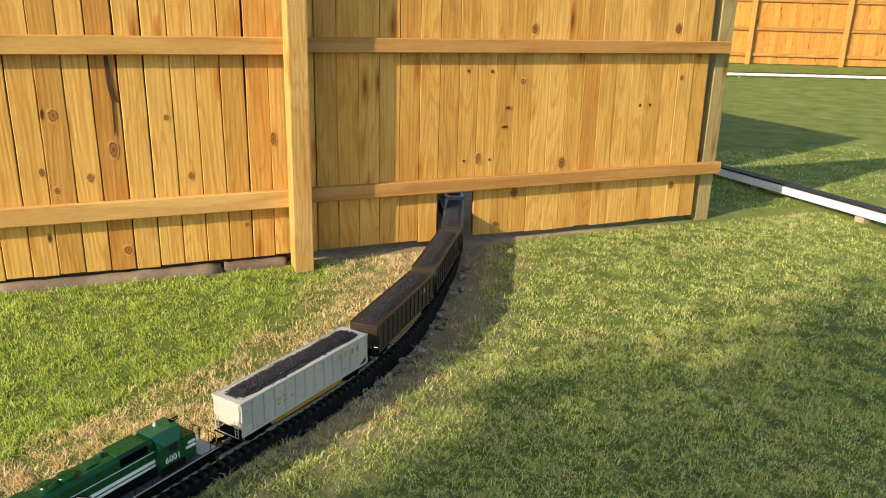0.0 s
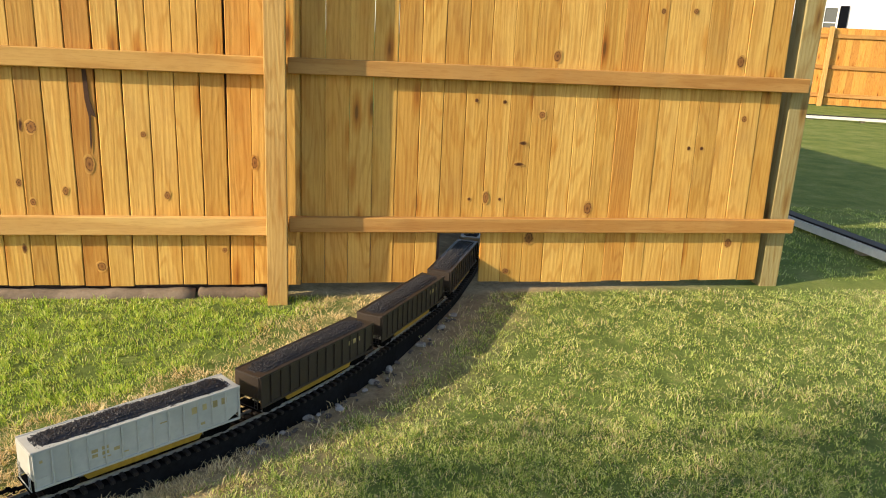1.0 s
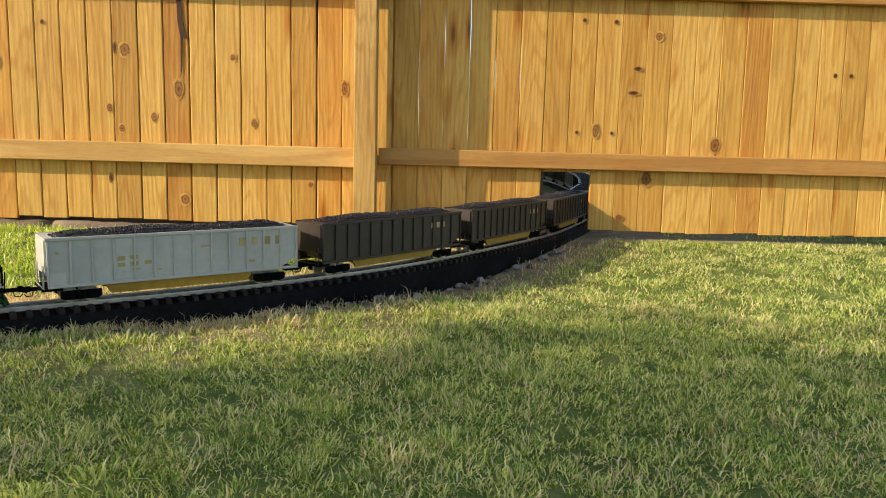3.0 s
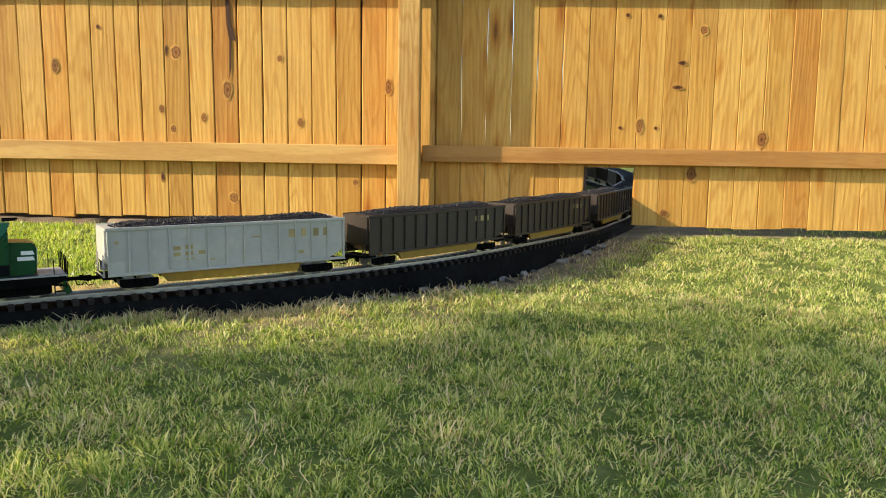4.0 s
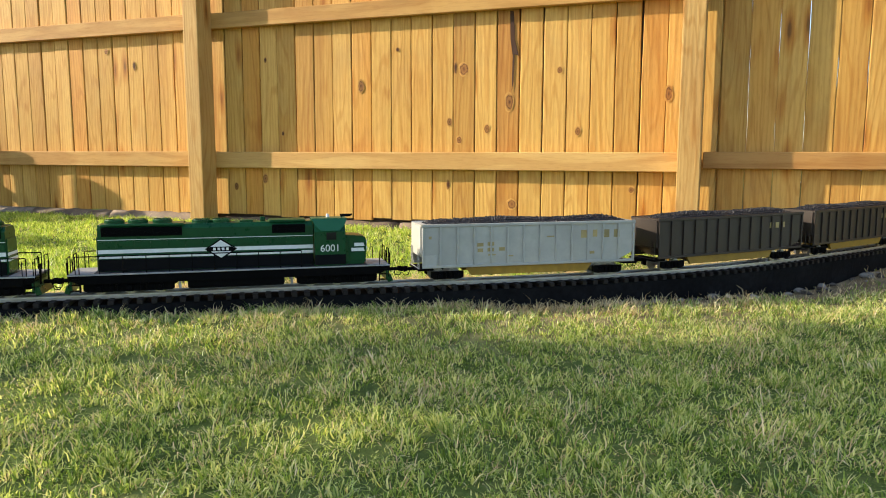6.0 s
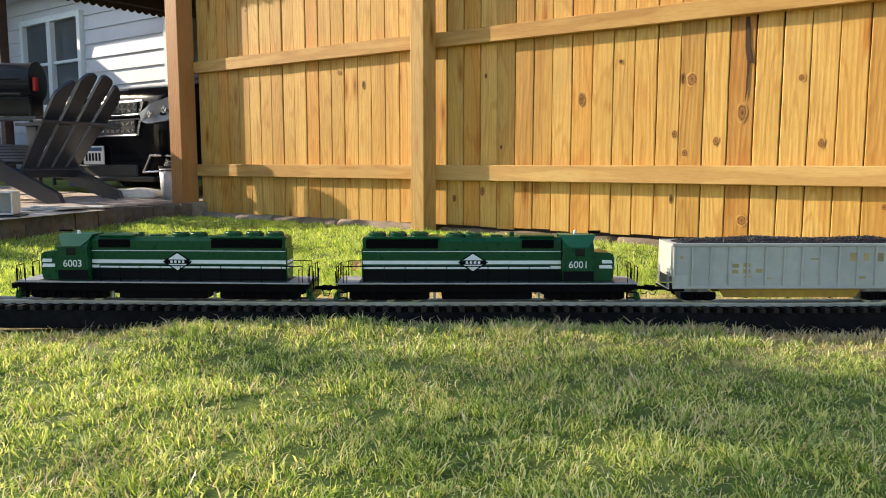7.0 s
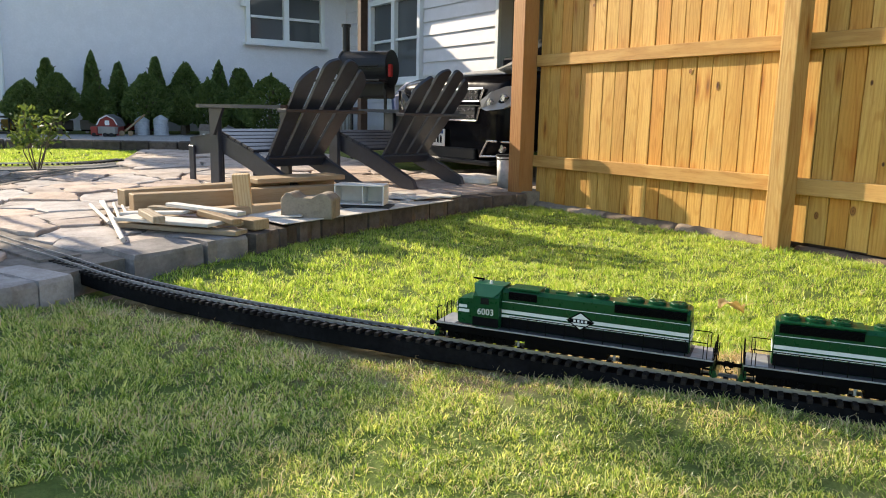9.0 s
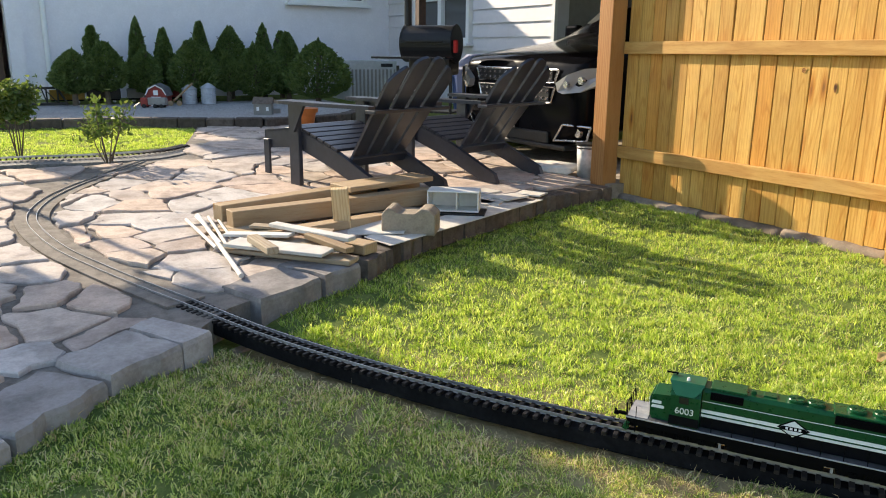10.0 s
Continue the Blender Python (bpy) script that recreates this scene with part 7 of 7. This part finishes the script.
def lawn():
    rng = np.random.default_rng(7)
    sets = [(-2.3, -1.2, 0.75, 2.35, 28000, 1.0), (-1.2, 2.6, 0.75, 2.35, 54000, 0.95), (2.6, 3.4, 0.75, 2.35, 20000, 1.0), (-2.3, -0.9, 0.0, 0.75, 46000, 1.4), (-0.9, 0.1, 0.1, 0.75, 52000, 0.95), (-2.3, -0.6, -0.9, 0.0, 30000, 1.6), (0.0, 3.2, 0.1, 0.75, 9000, 1.0), (-3.6, 4.3, 2.35, 3.62, 20000, 1.0), (-3.4, -2.3, 0.6, 2.35, 14000, 1.0),
            (3.4, 4.6, 0.8, 2.35, 8000, 1.2), (4.6, 7.0, 1.0, 5.5, 3500, 1.1), (3.35, 4.6, 3.62, 6.0, 5000, 1.1), (1.5, 3.35, 3.62, 5.2, 2500, 1.3)]
    xs, ys, sc, ta, tg = [], [], [], [], []
    for k, (x0, x1, y0, y1, d, q) in enumerate(sets):
        x, y, a, grow = scatter(x0, x1, y0, y1, d, 100 + k)
        xs.append(x), ys.append(y), sc.append(np.full(len(x), q)), ta.append(a), tg.append(grow)
    x, y, sc, ta, tg = (np.concatenate(q) for q in (xs, ys, sc, ta, tg))
    keep = ~inside(PATIO, x, y)
    x, y, sc, ta, tg = x[keep], y[keep], sc[keep], ta[keep], tg[keep]
    d = off_track(x, y)
    ragged = 0.09 * (clump(x, y, 9.0, 3) - 0.5) + 0.05 * (clump(x, y, 31.0, 5) - 0.5)
    gate_half = np.clip((x + 1.25) / 0.8, 0, 1)
    north, south = 0.12 + 0.52 * gate_half - 0.16 * np.clip((x - 0.9) / 0.6, 0, 1) + ragged * 2, 0.06 + 0.18 * np.clip((x - 0.1) / 0.6, 0, 1) + ragged
    yard = y < 3.55
    deadness = np.where(d > 0, north - d, south + d) / 0.12
    u = rng.uniform(size=len(x))
    under = np.abs(d) < 0.052
    bare = (d < 0) & (d > -(0.07 + 0.11 * gate_half)) & (u < 0.85 * np.clip((x - 0.45) / 0.4, 0, 1))
    bare |= (d < 0) & (d > -0.075) & (x < -0.5) & (x > -2.0) & (u < 0.7)
    thin = (np.abs(d) < 0.10) & (rng.uniform(size=len(x)) < 0.45 * np.clip((x - 0.3) / 0.5, 0.1, 1))
    dead = (u < np.clip(deadness, 0, 0.97)) & yard
    gone = ((y > 3.6) & (np.abs(d) < 0.4)) | (under & yard) | (bare & yard) | (thin & yard) | ((y > FY - 0.06) & (y < FY + 0.1))
    g, s = ~dead & ~gone, dead & ~gone & (rng.uniform(size=len(x)) < 0.92)
    patch = np.clip((clump(x, y, 5.3, 9) - 0.42) * 1.6 + (clump(x, y, 17.0, 4) - 0.5) * 0.6, 0.02, 0.6)
    stray = g & yard & (rng.uniform(size=len(x)) < np.where(d < 0, 0.05 + 0.20 * patch + 0.24 * np.clip(1 + d / 0.28, 0, 1), 0.06))
    g &= ~stray
    # blades on the fence side take the sun-brightened copy
    f = g & (d > 0) & yard
    g &= ~f
    blades("lawn_grass", x[g], y[g], 0.0205 * sc[g] ** 0.5, 0.0026 * sc[g], "grass", "short green lawn grass, patchy and freshly mown", 11, 0.8, 0.25, (ta[g], tg[g]))
    blades("lawn_grass", x[f], y[f], 0.025 * sc[f] ** 0.5, 0.0032 * sc[f], "grass_sunlit", "lawn grass lightened for sunlight between track and fence", 14, 0.7, 0.15, (ta[f], tg[f]))
    s = s | stray
    blades("dead_grass", x[s], y[s], 0.028 * sc[s] ** 0.5, 0.0021 * sc[s], "straw", "dry straw-coloured dead grass along the track", 12, 0.8, 0.45, (ta[s], tg[s]))
    x, y, _, _ = scatter(-9.2, -5.95, -1.5, 1.6, 9000, 300)
    keep = ~inside(PATIO, x, y) & (x < -6.45 - 0.25 * np.sin(y * 1.2)) & (y < 1.7 + (x + 6.2) * 0.0) & (x > -8.4)
    blades("lawn_grass", x[keep], y[keep], 0.026, 0.0048, "grass_sunlit", "bright green lawn patch beyond the patio", 13)


lawn()

def dry_leaf():
    """A curled dead leaf with its stalk, caught in the blades."""
    bm, rows = bmesh.new(), []
    for i in range(9):
        u = i / 8
        half = 0.017 * math.sin(math.pi * min(0.97, u + 0.04)) ** 0.7
        rows.append([bm.verts.new((-0.045 + 0.09 * u, v * half, 0.012 * abs(v) + 0.016 * math.sin(5 * u + 1.5 * v) + 0.006 * math.sin(17 * u + 4 * v))) for v in (-1, -0.5, 0, 0.5, 1)])
    for a, b in zip(rows, rows[1:]):
        for k in range(4):
            bm.faces.new((a[k], b[k], b[k + 1], a[k + 1]))
    bmesh.ops.solidify(bm, geom=bm.faces[:], thickness=0.0012)
    leaf = solo("dry_leaf", bm, "straw", "curled pale dead leaf lying on the lawn", "leaf", pose(-1.005, 2.278, 0.044, 8, 0, 35), soft=True)
    part("stalk", bar(bmesh.new(), (0.044, 0, 0.01), (0.075, 0.006, 0.022), 0.0014, 6), "straw", leaf)


dry_leaf()

# ---- knots and a split in the boards ----
def knot_mat(name, stops):
    m = Nodes(name, 0.6, 0, 0.2)
    tc = m.n("TexCoord").outputs["Generated"]
    sub = m.n("VectorMath")
    sub.operation = "SUBTRACT"
    sub.inputs[1].default_value = (0.5, 0.5, 0.5)
    m.to(tc, sub.inputs[0])
    mul = m.n("VectorMath")
    mul.operation = "MULTIPLY"
    mul.inputs[1].default_value = (1, 0, 1)
    m.to(sub.outputs[0], mul.inputs[0])
    ln = m.n("VectorMath")
    ln.operation = "LENGTH"
    m.to(mul.outputs[0], ln.inputs[0])
    wob = m.math("ADD", ln.outputs["Value"], m.math("MULTIPLY", m.math("SUBTRACT", m.noise(m.coords((1, 1, 1)), 75, 3), 0.5), 0.30))
    tone = m.ramp(m.n("ObjectInfo").outputs["Random"], [(0.0, (0.8, 0.76, 0.72)), (1.0, (1.15, 1.1, 1.05))])
    m.colour(m.mix(1.0, m.ramp(wob, stops), tone, "MULTIPLY"))
    return m.mat


MAT["knot"] = knot_mat("wood_knot", [(0.03, (0.12, 0.05, 0.018)), (0.12, (0.24, 0.105, 0.032)), (0.25, (0.30, 0.14, 0.042)), (0.31, (0.09, 0.037, 0.013)), (0.36, (0.36, 0.18, 0.052)), (0.49, (0.55, 0.315, 0.085))])
MAT["knot_small"] = knot_mat("wood_knot_small", [(0.05, (0.05, 0.022, 0.01)), (0.22, (0.10, 0.042, 0.015)), (0.34, (0.20, 0.09, 0.028)), (0.49, (0.52, 0.29, 0.08))])


def knots():
    """Knots at their places on the boards: x, z, half width, half height."""
    rows = [(-0.221, 0.807, 20, 27), (-0.556, 0.911, 8, 9), (-0.29, 0.566, 13, 17), (-0.106, 0.533, 13, 19), (0.317, 0.518, 13, 18), (0.0, 0.652, 20, 36), (0.234, 0.787, 11, 14), (-0.755, 0.745, 15, 28), (0.70, 0.672, 15, 30),
            (-1.302, 0.892, 7, 12), (-1.206, 0.519, 8, 11), (-0.241, 0.482, 13, 17), (-1.502, 0.243, 13, 17), (-1.318, 0.286, 17, 24), (-0.296, 0.272, 8, 20), (0.018, 0.186, 20, 22), (0.559, 0.262, 11, 13), (-2.351, 0.982, 12, 13), (-2.157, 0.896, 9, 22),
            (-3.176, 1.438, 10, 12), (-0.26, 0.815, 8, 24)]
    gate = [(2.024, 0.923, 16, 18), (1.943, 0.788, 17, 9), (1.926, 0.687, 22, 9), (1.773, 0.524, 15, 29), (1.693, 0.515, 7, 8), (1.844, 0.515, 7, 8), (2.29, 0.475, 20, 32), (1.703, 0.98, 9, 9), (1.838, 0.977, 9, 9), (2.006, 0.323, 22, 30), (1.897, 0.152, 15, 14),
            (2.569, 1.418, 12, 12), (2.731, 1.425, 12, 12), (2.076, 1.193, 17, 26), (2.997, 1.206, 18, 26), (3.06, 0.932, 13, 15), (2.786, 0.782, 8, 9), (2.854, 0.783, 9, 9), (3.074, 0.296, 20, 22)]
    made = {}
    for parent, some in ((fence, rows), (gate_panel, gate)):
        for x, z, w, h in some:
            if (w, h) not in made:
                bm = bmesh.new()
                c = bm.verts.new((0, -0.0005, 0.002))
                ring = [bm.verts.new((1.20 * w / 1000 * math.cos(a) * (1 + 0.14 * math.sin(3 * a + w) + 0.10 * math.sin(2 * a + h)), 0.0, 1.25 * h / 1000 * math.sin(a))) for a in np.linspace(0, 2 * math.pi, 20, endpoint=False)]
                for i in range(20):
                    bm.faces.new((c, ring[(i + 1) % 20], ring[i]))
                made[w, h] = finish(bm, "knot", "knot_small" if w < 10 or h < 10 else "knot", True)
            ob = new("knot", made[w, h])
            ob.parent = parent
            ob.matrix_local = pose(x, FY - 0.0008, z)
    bm = prism(bmesh.new(), [(0.012, 0.70), (0.015, 0.86), (0.004, 0.93), (0.001, 1.055), (0.018, 1.055), (0.024, 0.93), (0.044, 0.855), (0.024, 0.865), (0.020, 0.74)], "y", FY - 0.0025, FY - 0.001)
    part("split", bm, "split", fence, "dark split in a board")


knots()

# ---- boards of the fence, piece by piece ----
pickets(fence, -3.70, -1.66, 0.095, 0.1068)
pickets(fence, -1.66, 0.905, 0.10, 0.1068, red=(-0.023, 0.632))
pickets(gate_panel, 0.9062, 3.267, 0.098, 0.1073, hole=(1.55, 1.76), hole_top=0.345, loose=5, lean=-1.3, gap=0.0004, red=(2.515,))

# hidden strip, added only to stop light through the joint
part("batten", B((0.906, FY + 0.0275, 1.05), (0.04, 0.015, 1.88), None, 0.002), "picket", gate_panel, "unseen upright strip added to block light at the panel joint")

# ---- flagstones, piece by piece ----
flagstones()
